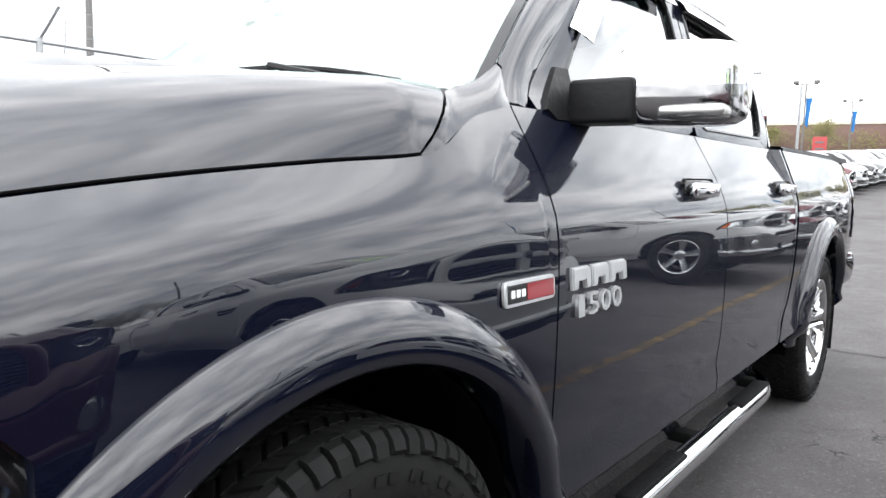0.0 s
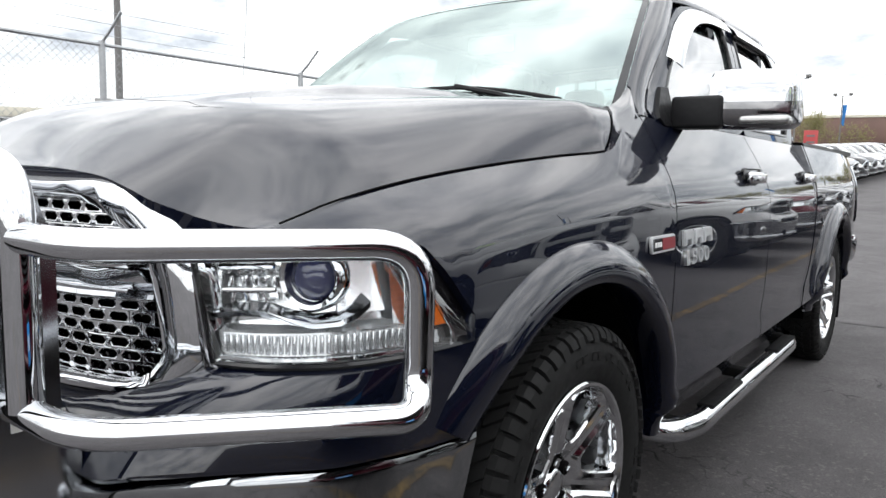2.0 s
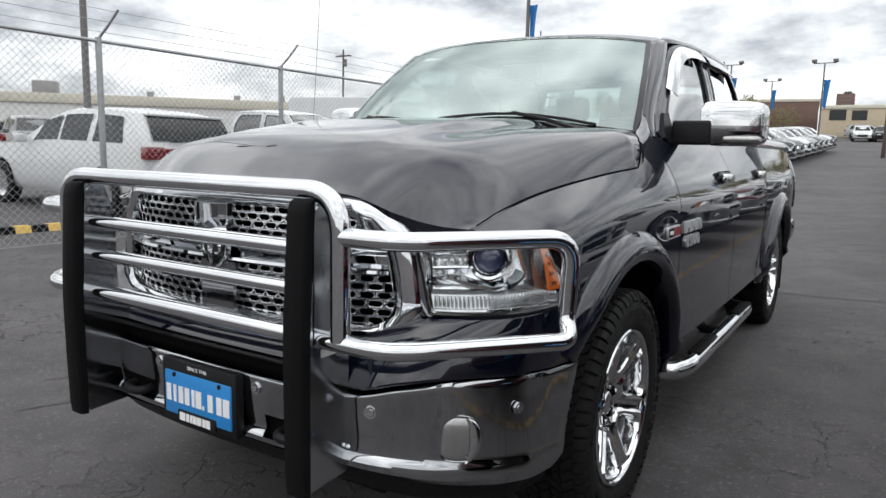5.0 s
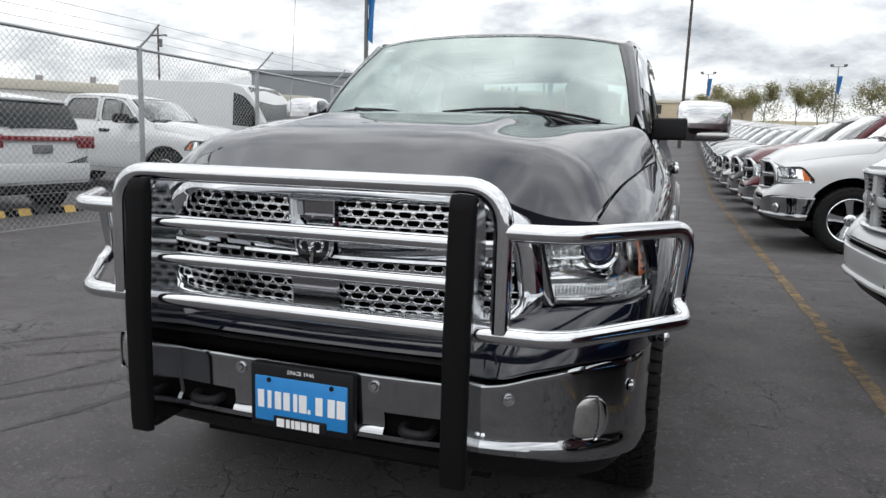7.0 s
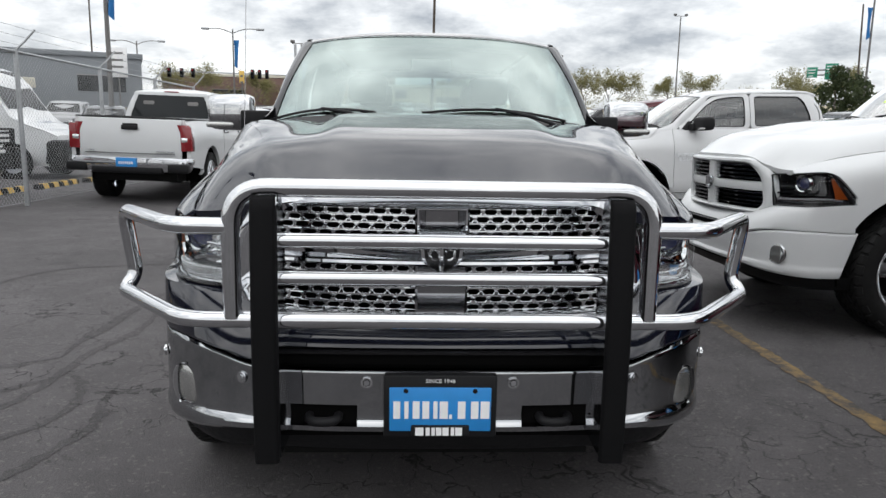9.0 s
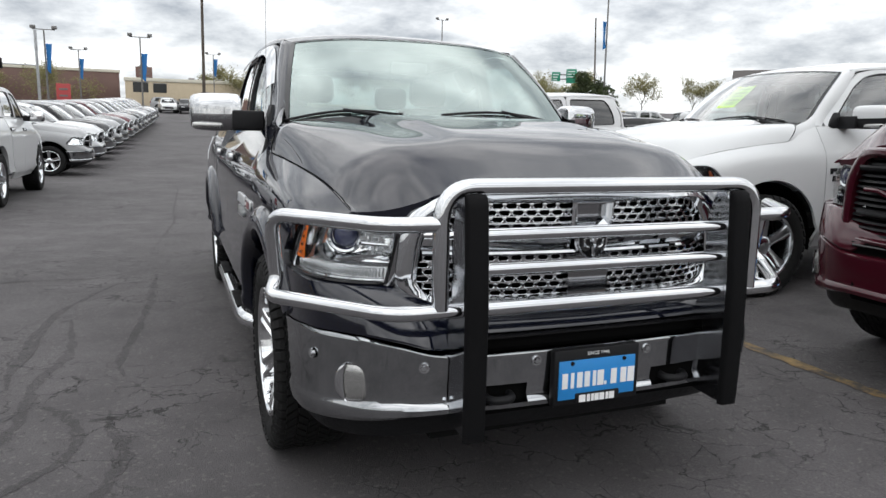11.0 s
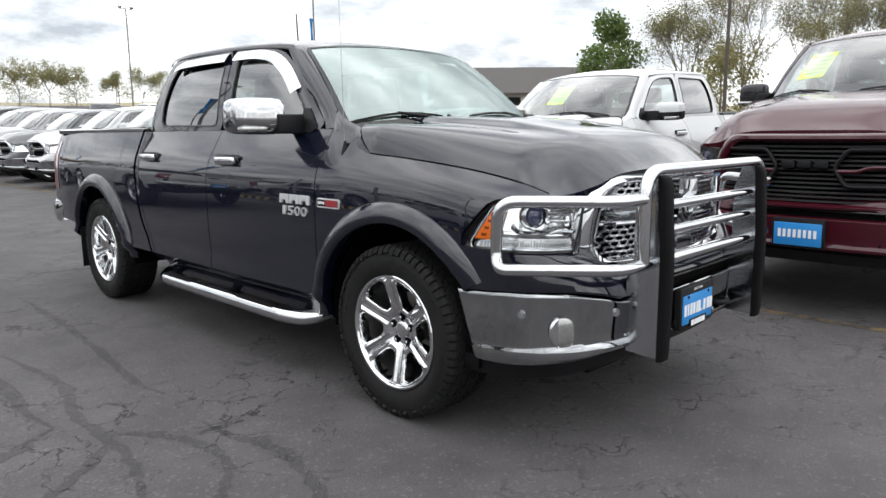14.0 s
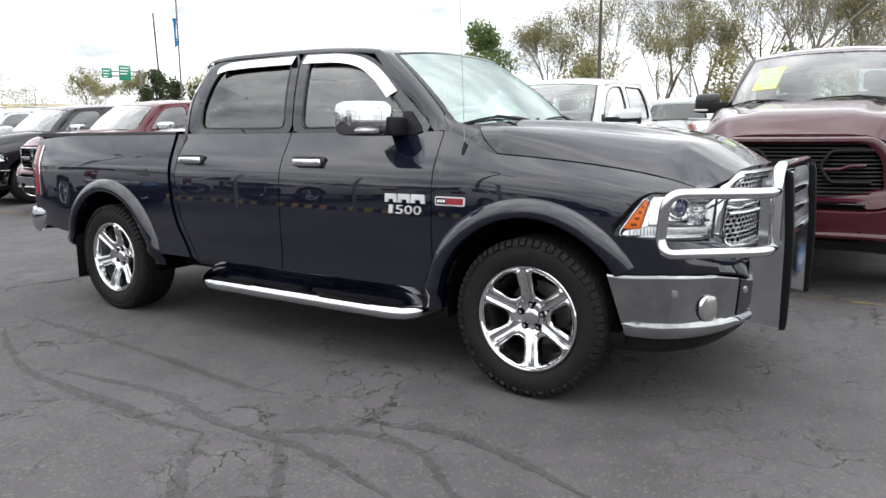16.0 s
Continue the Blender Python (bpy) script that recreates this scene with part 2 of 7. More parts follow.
def prism(poly, depth, bevel=0.0, m=None, bm=None, seg=2):
    """A closed outline in x and y, raised along z."""
    b = bmesh.new()
    f = b.faces.new([b.verts.new((p[0], p[1], 0)) for p in poly])
    made = bmesh.ops.extrude_face_region(b, geom=[f])["geom"]
    for v in made:
        if isinstance(v, bmesh.types.BMVert):
            v.co.z += depth
    bmesh.ops.recalc_face_normals(b, faces=b.faces)
    if bevel:
        top = [e for e in b.edges if all(abs(v.co.z - depth) < 1e-6 for v in e.verts)]
        bmesh.ops.bevel(b, geom=top, offset=bevel, segments=seg, affect="EDGES")
    out = bm or bmesh.new()
    return join(out, b, m)


def rounded(pts, radius, steps=5, closed=False):
    """A polyline with its corners rounded."""
    pts = [Vector(p) for p in pts]
    out = []
    n = len(pts)
    for i, p in enumerate(pts):
        if not closed and i in (0, n - 1):
            out.append(p)
            continue
        a, b = pts[i - 1] - p, pts[(i + 1) % n] - p
        r = min(radius, a.length * 0.49, b.length * 0.49)
        s, e = p + a.normalized() * r, p + b.normalized() * r
        for k in range(steps + 1):
            t = k / steps
            out.append(s * (1 - t) ** 2 + p * 2 * t * (1 - t) + e * t * t)
    return out


def tube(pts, r, seg=14, bm=None, closed=False, caps=True, flat=1.0):
    """A round bar along points."""
    pts = [Vector(p) for p in pts]
    n = len(pts)
    rows = []
    up = Vector((0.13, 0.21, 0.97))
    for i, p in enumerate(pts):
        if closed:
            d = pts[(i + 1) % n] - pts[i - 1]
        else:
            d = pts[min(i + 1, n - 1)] - pts[max(i - 1, 0)]
        d.normalize()
        if abs(d.dot(up)) > 0.97:
            up = Vector((0.9, 0.3, 0.1))
        u = (up - d * up.dot(d)).normalized()
        v = d.cross(u)
        up = u
        rr = r(i / max(n - 1, 1)) if callable(r) else r
        rows.append([p + (u * math.cos(a) * flat + v * math.sin(a)) * rr for a in (2 * math.pi * k / seg for k in range(seg))])
    bm = bm or bmesh.new()
    start = len(bm.verts)
    sheet(rows, bm, wrap=True, wrap_rows=closed)
    if caps and not closed:
        bm.verts.ensure_lookup_table()
        vs = bm.verts[start:]
        bm.faces.new(vs[:seg][::-1]), bm.faces.new(vs[-seg:])
    return bm


def lathe(profile, seg=48, bm=None, m=None):
    """(radius, along) pairs turned round the x axis."""
    b = sheet([[(x, r * math.cos(2 * math.pi * k / seg), r * math.sin(2 * math.pi * k / seg)) for k in range(seg)] for r, x in profile], wrap=True)
    out = bm or bmesh.new()
    return join(out, b, m)


def disc(centre, normal, r, depth, seg=20, bevel=0.0, bm=None):
    """A short round plug that faces along normal."""
    q = Vector(normal).to_track_quat("Z", "Y").to_matrix().to_4x4()
    poly = [(r * math.cos(2 * math.pi * k / seg), r * math.sin(2 * math.pi * k / seg)) for k in range(seg)]
    return prism(poly, depth, bevel, Matrix.Translation(centre) @ q, bm, 2)


def letters(name, text, size, depth, m, material, parent, width=None):
    """Raised writing in the built-in font."""
    c = bpy.data.curves.new(name, "FONT")
    c.body, c.size, c.extrude, c.align_x, c.align_y = text, size, depth, "CENTER", "CENTER"
    c.resolution_u = 2
    o = bpy.data.objects.new(name, c)
    scene.collection.objects.link(o)
    bpy.context.view_layer.update()
    me = bpy.data.meshes.new_from_object(o.evaluated_get(bpy.context.evaluated_depsgraph_get()))
    bpy.data.objects.remove(o)
    if width:
        xs = [v.co.x for v in me.vertices]
        k = width / (max(xs) - min(xs))
        for v in me.vertices:
            v.co.x *= k
    me.transform(m)
    me.name = name
    me.materials.clear()
    me.materials.append(material)
    ob = new(name, me)
    ob.parent = parent
    return ob


# ---- the pickup's shape: front axle at y = 0, front towards -y, left side at +x ----
PLAN = curve([(-0.82, 0.845), (-0.7, 0.885), (-0.55, 0.918), (-0.42, 0.934), (0, 0.955), (0.5, 0.968), (1.6, 0.976), (2.8, 0.975), (3.6, 0.972), (4.3, 0.962), (4.82, 0.925)])
SIDE = curve([(0.36, -0.085), (0.44, -0.05), (0.485, -0.018), (0.505, -0.002), (0.525, 0.003), (0.545, -0.004), (0.575, -0.012), (0.70, -0.003), (0.86, 0.0), (1.0, -0.0015), (1.08, -0.006), (1.13, -0.016), (1.18, -0.036),
              (1.24, -0.069), (1.29, -0.098), (1.33, -0.122), (1.36, -0.14), (1.42, -0.20)])
DROP = curve([(-0.82, 0.125), (-0.5, 0.085), (-0.2, 0.045), (0.1, 0.02), (0.35, 0)])
SHELF = curve([(-0.82, 0.050), (-0.5, 0.062), (-0.2, 0.041), (0.1, 0.013), (0.25, 0.0), (0.4, 0.0)])
HOODLINE = curve([(-0.80, 1.076), (-0.757, 1.087), (-0.65, 1.121), (-0.5, 1.154), (-0.38, 1.174), (-0.25, 1.192), (-0.12, 1.207), (0.02, 1.221), (0.21, 1.238), (0.30, 1.268), (0.40, 1.315), (0.56, 1.35)])
RAIL_X = curve([(0.6, 0.60), (1.03, 0.668), (1.3, 0.69), (1.7, 0.698), (2.3, 0.695), (2.6, 0.682), (2.80, 0.66)])
RAIL_Z = curve([(0.6, 1.5), (1.03, 1.815), (1.3, 1.850), (1.7, 1.868), (2.3, 1.873), (2.55, 1.864), (2.68, 1.822), (2.80, 1.71)])
BACK_DOOR = curve([(0.40, 2.47), (0.5, 2.52), (0.6, 2.585), (0.75, 2.66), (0.9, 2.70), (1.1, 2.715), (1.36, 2.715)])
BELT = 1.35
AXLE, HUB = 3.57, 0.42


def body_x(y, z):
    o = SIDE(z + DROP(y))
    if y > 2.74 and z > 1.0:
        o *= 0.72
    if y < 0.25:
        # the fender rolls inwards to the hood seam
        o -= SHELF(y) * min(max((z - HOODLINE(y) + 0.09) / 0.09, 0), 1.2) ** 1.6
    return PLAN(y) + o


def glass_x(y, z):
    t = min(max((z - BELT) / (RAIL_Z(y) - BELT), 0), 1.1)
    return body_x(min(y, 2.7), BELT) * (1 - t) + (RAIL_X(y) + 0.018) * t + 0.022 * math.sin(math.pi * min(t, 1))


def steps(a, b, d):
    n = max(1, int(math.ceil(abs(b - a) / d)))
    return [a + (b - a) * i / n for i in range(n + 1)]


def side_panel(sx, rows, off=0.0):
    """A body-side panel from rows of (y, z)."""
    b = sheet([[(sx * (body_x(y, z) + off), y, z) for y, z in r] for r in rows])
    return b


def edge_in(sx, d=0.022):
    return lambda c: (-sx * d, 0, 0)


def arch_rows(y0, cy, radius, a0, a1, top, n, m):
    rows = []
    for i in range(n + 1):
        a = a0 + (a1 - a0) * i / n
        y, zb = cy - radius * math.cos(a), HUB + radius * math.sin(a)
        zt = top(y)
        rows.append([(y, zb + (zt - zb) * (k / m)) for k in range(m + 1)])
    return rows


def cols(ys, bottom, top, m):
    return [[(y, bottom(y) + (top(y) - bottom(y)) * k / m) for k in range(m + 1)] for y in ys]


def ring_panel(sx, outer, inner, n=56, off=0.0, fx=glass_x):
    """A frame between two outlines in y and z."""
    def spread(poly):
        pts = rounded([(p[0], p[1], 0) for p in poly], 0.045, 4, True)
        ls = [0]
        for i in range(len(pts)):
            ls.append(ls[-1] + (pts[(i + 1) % len(pts)] - pts[i]).length)
        out = []
        for k in range(n):
            s = ls[-1] * k / n
            i = max(j for j in range(len(pts)) if ls[j] <= s + 1e-9)
            t = (s - ls[i]) / max(ls[i + 1] - ls[i], 1e-9)
            p = pts[i].lerp(pts[(i + 1) % len(pts)], t)
            out.append((p.x, p.y))
        return out
    o, i = spread(outer), spread(inner)
    k = min(range(n), key=lambda q: (i[q][0] - o[0][0]) ** 2 + (i[q][1] - o[0][1]) ** 2)
    i = i[k:] + i[:k]
    rows = []
    for s in (0, 0.33, 0.66, 1):
        rows.append([(sx * (fx(a[0] * (1 - s) + b[0] * s, a[1] * (1 - s) + b[1] * s) + off), a[0] * (1 - s) + b[0] * s, a[1] * (1 - s) + b[1] * s) for a, b in zip(o, i)])
    bm = sheet(rows, wrap=True)
    lip(bm, lambda c: (-sx * 0.03, 0, 0))
    return bm, i


def pane(sx, outline, off, fx=glass_x):
    """A curved pane that fills an outline in y and z."""
    n = len(outline)
    cy, cz = sum(p[0] for p in outline) / n, sum(p[1] for p in outline) / n
    rows = []
    for s in (1.0, 0.75, 0.5, 0.25, 0.02):
        rows.append([(sx * (fx(cy + (y - cy) * s, cz + (z - cz) * s) + off), cy + (y - cy) * s, cz + (z - cz) * s) for y, z in outline])
    return sheet(rows, wrap=True)


def flare(sx, cy, a0, a1, n=44, grow=1.0):
    """The wide lip round a wheel arch."""
    prof = [(0.605, 0.002), (0.598, 0.012), (0.575, 0.032 * grow), (0.55, 0.042 * grow), (0.528, 0.044 * grow), (0.512, 0.040 * grow), (0.503, 0.028), (0.503, -0.05), (0.53, -0.09)]
    rows = []
    for i in range(n + 1):
        a = a0 + (a1 - a0) * i / n
        end = min(1.0, 3.5 * min(i, n - i) / n + 0.55)
        row = []
        for r, o in prof:
            y, z = cy - r * math.cos(a) * (1.0 + 0.03 * math.cos(a) ** 2), HUB + r * math.sin(a)
            ry, rz = cy - 0.605 * math.cos(a), HUB + 0.605 * math.sin(a)
            base = min(body_x(ry, rz), body_x(y, z) + 0.05) if o > 0.003 else body_x(ry, rz)
            base = max(base, PLAN(y) - 0.045)
            row.append((sx * (base + o * end), y, z))
        rows.append(row)
    bm = sheet(rows)
    return bm


# ---- wheels ----
def tyre_parts(parent, detail):
    seg = 72 if detail > 1 else (40 if detail else 24)
    tyre = part("tyre", lathe([(0.255, -0.115), (0.275, -0.128), (0.3173, -0.143), (0.3593, -0.142), (0.3872, -0.130), (0.4003, -0.110), (0.4021, -0.06), (0.4031, 0), (0.4021, 0.06),
                               (0.4003, 0.110), (0.3872, 0.130), (0.3593, 0.142), (0.3173, 0.143), (0.285, 0.132), (0.272, 0.122), (0.262, 0.112)], seg), TYRE, parent, "black all-terrain rubber tyre")
    if detail:
        bm = bmesh.new()
        n = 64 if detail > 1 else 36
        for i in range(n):
            for row, (x, w, sh) in enumerate(((-0.088, 0.040, 0.0), (-0.044, 0.036, 0.5), (0.0, 0.036, 0.15), (0.044, 0.036, 0.6), (0.088, 0.040, 0.3))):
                a = 2 * math.pi * (i + sh) / n
                da = 2 * math.pi / n * (0.3360 if (i + row) % 2 else 0.3826)
                sk = 0.3453 * (1 if row % 2 else -1) * 2 * math.pi / n
                pts = [(x - w / 2, a - da - sk), (x + w / 2, a - da + sk), (x + w / 2, a + da + sk), (x - w / 2, a + da - sk)]
                lo = [bm.verts.new((p[0], 0.3993 * math.cos(p[1]), 0.3993 * math.sin(p[1]))) for p in pts]
                hi = [bm.verts.new((p[0] * 0.98, 0.4110 * math.cos(p[1] * 1.0), 0.4110 * math.sin(p[1]))) for p in pts]
                bm.faces.new(hi)
                for k in range(4):
                    bm.faces.new((lo[k], lo[(k + 1) % 4], hi[(k + 1) % 4], hi[k]))
            for s in (-1, 1):
                a = 2 * math.pi * (i + (0.0 if s < 0 else 0.5)) / n
                da = 2 * math.pi / n * 0.3545
                ring = [(0.4101, 0.108), (0.4081, 0.126), (0.3956, 0.140), (0.3732 if i % 2 else 0.3806, 0.1475)]
                inn = [(0.3965, 0.108), (0.3965, 0.120), (0.3882, 0.128), (0.3714, 0.139)]
                vs = [[bm.verts.new((s * x, r * math.cos(a + k * da), r * math.sin(a + k * da))) for r, x in ring] for k in (-1, 1)]
                ws = [[bm.verts.new((s * x, r * math.cos(a + k * da * 1.1), r * math.sin(a + k * da * 1.1))) for r, x in inn] for k in (-1, 1)]
                for q in range(3):
                    bm.faces.new((vs[0][q], vs[1][q], vs[1][q + 1], vs[0][q + 1]))
                    bm.faces.new((ws[0][q], vs[0][q], vs[0][q + 1], ws[0][q + 1]))
                    bm.faces.new((vs[1][q], ws[1][q], ws[1][q + 1], vs[1][q + 1]))
                bm.faces.new((ws[0][3], vs[0][3], vs[1][3], ws[1][3]))
        t = part("tread", bm, TYRE, tyre, "chunky tread blocks", 25)
        tagged(t, kind="stuff")
        if detail > 1:
            bm = bmesh.new()
            for i in range(26):
                a0 = 2 * math.pi * i / 26
                if i % 13 in (0, 1, 7, 8):
                    continue
                for k in range(2):
                    a = a0 + k * 0.09
                    rows = [[(x, r * math.cos(a + t), r * math.sin(a + t)) for t in (0, 0.02, 0.04, 0.06)] for r, x in ((0.3294, 0.1425), (0.3294, 0.1455), (0.3471, 0.1455), (0.3471, 0.142))]
                    sheet(rows, bm)
            tagged(part("sidewall_lettering", bm, TYRE, tyre, "raised sidewall bars", 25), kind="stuff")
    return tyre


def wheel_six(parent, detail):
    """A chrome wheel with six broad spokes; its outer face looks along +x."""
    seg = 64 if detail > 1 else 32
    rim = part("rim", lathe([(0.262, 0.112), (0.272, 0.124), (0.274, 0.130), (0.270, 0.1345), (0.262, 0.134), (0.255, 0.126), (0.250, 0.112), (0.246, 0.09)], seg), WHEEL_CHROME, parent, "polished chrome rim")
    part("barrel", lathe([(0.246, 0.09), (0.236, 0.04), (0.228, -0.02), (0.235, -0.10), (0.262, -0.118)], seg), BARREL, rim, "grey inner wheel barrel")
    bm = bmesh.new()
    hole = [(-0.064, -0.017), (-0.064, 0.017), (-0.049, 0.034), (-0.011, 0.053), (0.036, 0.077), (0.053, 0.074), (0.063, 0.055), (0.066, 0.000), (0.063, -0.055), (0.053, -0.074), (0.036, -0.077), (-0.011, -0.053), (-0.049, -0.034)]
    t30 = math.tan(math.pi / 6)
    wedge = [(-0.125, -0.055 * t30), (-0.125, 0.055 * t30), (0.056, 0.236 * t30), (0.072, 0.08), (0.077, 0.0), (0.072, -0.08), (0.056, -0.236 * t30)]

    def reach(poly, a):
        """How far a convex outline lies from its inner point along one direction."""
        c, q = math.cos(a), math.sin(a)
        best = 9.0
        for (x0, y0), (x1, y1) in zip(poly, poly[1:] + poly[:1]):
            ex, ey = x1 - x0, y1 - y0
            den = c * ey - q * ex
            if abs(den) > 1e-9:
                k, u = (x0 * ey - y0 * ex) / den, (x0 * q - y0 * c) / den
                if k > 1e-6 and -1e-6 <= u <= 1 + 1e-6:
                    best = min(best, k)
        return best
    dirs = sorted([2 * math.pi * k / 30 for k in range(30)] + [math.atan2(p[1], p[0]) % (2 * math.pi) for p in wedge])
    for s in range(6):
        a0 = math.pi / 2 + s * math.pi / 3 + 0.62
        rows = []
        for mix, drop in ((0.0, -0.008), (0.35, -0.006), (0.62, 0.004), (0.90, 0.001), (1.0, -0.004), (1.03, -0.014), (1.09, -0.050)):
            row = []
            for a in dirs:
                k = reach(wedge, a) * (1 - min(mix, 1)) + reach(hole, a) * min(mix, 1)
                k *= 1 - max(0, mix - 1)
                r, w = 0.18 + k * math.cos(a), k * math.sin(a)
                rr = math.hypot(r, w)
                face = 0.066 + 0.058 * min(1, max(0, (rr - 0.055) / 0.19)) ** 0.8
                row.append((face + drop, r * math.cos(a0) - w * math.sin(a0), r * math.sin(a0) + w * math.cos(a0)))
            rows.append(row)
        sheet(rows, bm, wrap=True)
    part("spokes", bm, WHEEL_CHROME, rim, "six chrome spokes", 30)
    part("hub", lathe([(0.088, 0.002), (0.088, 0.054), (0.082, 0.064), (0.074, 0.066), (0.046, 0.063), (0.043, 0.070), (0.036, 0.075), (0.018, 0.077), (0.0005, 0.0775)], seg), WHEEL_CHROME, rim)
    for k in range(5):
        a = math.pi / 2 + 2 * math.pi * k / 5
        c = (0.062, 0.0635 * math.cos(a), 0.0635 * math.sin(a))
        # no hollow is cut: a near-black disc paints its shade
        part("lug_recess", disc(c, (1, 0, 0), 0.0175, 0.0105, 16, 0.001), VOID, rim, "dark lug-nut recess")
        part("lug_nut", disc(c, (1, 0, 0), 0.0105, 0.021, 6, 0.003), CHROME, rim)
    part("brake_disc", lathe([(0.0005, -0.01), (0.08, -0.01), (0.085, -0.03), (0.17, -0.03), (0.17, -0.05), (0.09, -0.055)], 36), BRAKE, parent)
    return rim


def wheel_five(parent, detail, material=None):
    """A cast wheel with five twin spokes."""
    seg = 48 if detail > 1 else 28
    mt = material or STEEL
    rim = part("rim", lathe([(0.262, 0.112), (0.272, 0.124), (0.274, 0.130), (0.268, 0.134), (0.256, 0.126), (0.248, 0.10), (0.236, 0.04), (0.228, -0.02), (0.235, -0.10), (0.262, -0.118)], seg), mt, parent, "cast alloy rim")
    bm = bmesh.new()
    for s in range(5):
        a0 = math.pi / 2 + s * 2 * math.pi / 5
        secs = []
        for r, w, x, th in ((0.05, 0.042, 0.085, 0.05), (0.12, 0.040, 0.100, 0.045), (0.19, 0.046, 0.115, 0.04), (0.254, 0.060, 0.122, 0.03)):
            secs.append([(x + dx, r * math.cos(a0) - u * w * math.sin(a0), r * math.sin(a0) + u * w * math.cos(a0)) for u, dx in ((-1, -th), (-1, -0.012), (-0.85, 0), (0, -0.008), (0.85, 0), (1, -0.012), (1, -th))])
        sheet(secs, bm)
    part("spokes", bm, mt, rim, smooth=30)
    part("hub", lathe([(0.075, 0.03), (0.075, 0.088), (0.066, 0.095), (0.03, 0.10), (0.0005, 0.101)], seg), mt, rim)
    if detail:
        part("brake_disc", lathe([(0.0005, -0.02), (0.19, -0.02), (0.19, -0.05)], 28), UNDER, parent)
    return rim


def add_wheels(truck, style, detail, axle=AXLE, half=0.822, name="wheel"):
    first = None
    for sx in (1, -1):
        for y in (0, axle):
            w = new(name)
            w.parent = truck
            w.matrix_basis = pose(sx * half, y, 0.411, (20 if y else 0) * sx + (8 if sx > 0 else 0), 0, 0 if sx > 0 else 180)
            if first is None:
                tyre_parts(w, detail)
                (wheel_six if style == "six" else wheel_five)(w, detail)
                first = w
            else:
                made = {first: w}
                for o in first.children_recursive:
                    c = new(o.name.split(".")[0], o.data)
                    c.parent = made[o.parent]
                    made[o] = c
                    for key in ("label", "kind"):
                        if key in o:
                            c[key] = o[key]


# ---- hood, roof, glass ----
HOOD_C = curve([(-0.95, 1.170), (-0.9, 1.214), (-0.82, 1.254), (-0.6, 1.323), (-0.3, 1.359), (0.0, 1.388), (0.25, 1.402), (0.42, 1.405)])
HOOD_FRONT = curve([(0, -0.928), (0.25, -0.915), (0.45, -0.882), (0.55, -0.858), (0.615, -0.818), (0.70, -0.788), (0.79, -0.755)])
HOOD_NOSE = curve([(0, 1.172), (0.3, 1.170), (0.45, 1.158), (0.52, 1.138), (0.58, 1.112), (0.64, 1.092), (0.71, 1.082), (0.80, 1.078)])
HOOD_ROLL = curve([(0, 1.172), (0.3, 1.170), (0.45, 1.158), (0.58, 1.134), (0.71, 1.102), (0.80, 1.078)])
HOOD_BACK = curve([(0, 0.30), (0.3, 0.312), (0.5, 0.345), (0.66, 0.368), (0.76, 0.362), (0.82, 0.340), (0.855, 0.303), (0.875, 0.255), (0.886, 0.205)])
HOOD_END = 0.205


def hood_edge(y):
    """Where the hood meets the fender."""
    y = min(y, HOOD_END)
    return body_x(y, HOODLINE(y))


def hood_z(x, y):
    e = hood_edge(max(y, -0.80))
    u = min(abs(x) / e, 1.0)
    zc, ze = HOOD_C(y), HOODLINE(min(y, HOOD_END)) + 0.002
    w = min(max((y + 0.75) / 0.95, 0), 1)
    flat_part = 0.13 - 0.03 * w
    base = zc - (zc - ze) * (flat_part * u ** 2 + (1 - flat_part) * u ** (6.0 + 2.2 * w + 18 * w ** 3))
    ax = abs(x)
    v = min(max((y + 0.72) / 0.5, 0), 1)
    dome = 0.030 * v * (1 - 1 / (1 + math.exp(-(ax - (0.37 + 0.07 * w)) / 0.014)))
    valley = -0.008 * v * math.exp(-((ax - 0.50) / 0.06) ** 2)
    top = base + dome - 0.014 * w * (1 - u ** 12) + valley
    k = min(max((y - HOOD_FRONT(min(ax, 0.79))) / 0.27, 0), 1)
    if k < 1:
        zf = HOOD_NOSE(ax)
        zf += (HOOD_ROLL(ax) - zf) * min(1, k * 2.2)
        top = zf + (top - zf) * (1 - (1 - k) ** 2.4)
    return top


def build_hood(truck, paint, n=44, m=56):
    rows = []
    for j in range(m + 1):
        t = j / m
        row = []
        for i in range(-n, n + 1):
            s = 1 - (1 - abs(i) / n) ** 1.7
            s = s if i > 0 else -s
            # outline: front edge, side line and rear edge blend into one another
            y_guess = -0.78 + t * 1.2
            for _ in range(14):
                x = s * hood_edge(max(y_guess, -0.757))
                f, bk = HOOD_FRONT(min(abs(x), 0.79)), HOOD_BACK(min(abs(x), 0.886))
                y_guess = f + (bk - f) * t
            row.append((x, y_guess, hood_z(x, y_guess)))
        rows.append(row)
    bm = sheet(rows)
    lip(bm, lambda c: (-0.015 * (1 if c.x > 0 else -1) if abs(c.x) > 0.5 else 0, 0, -0.03))
    hood = part("hood", bm, paint, truck, "glossy hood with a raised centre", 28)
    if n > 30:
        for sx in (1, -1):
            part("hood_seam", tube([(sx * (hood_edge(y) + 0.001), y, HOODLINE(y) + 0.0005) for y in steps(-0.75, HOOD_END, 0.04)], 0.0021, 6), VOID, hood, "dark shut line")
    return hood


def ws_edge(t):
    """The left edge of the windshield from the cowl to the roof."""
    return Vector((0.790 - 0.128 * t + 0.012 * math.sin(math.pi * t), 0.50 + 0.52 * t - 0.02 * math.sin(math.pi * t), 1.345 + 0.460 * t + 0.012 * math.sin(math.pi * t)))


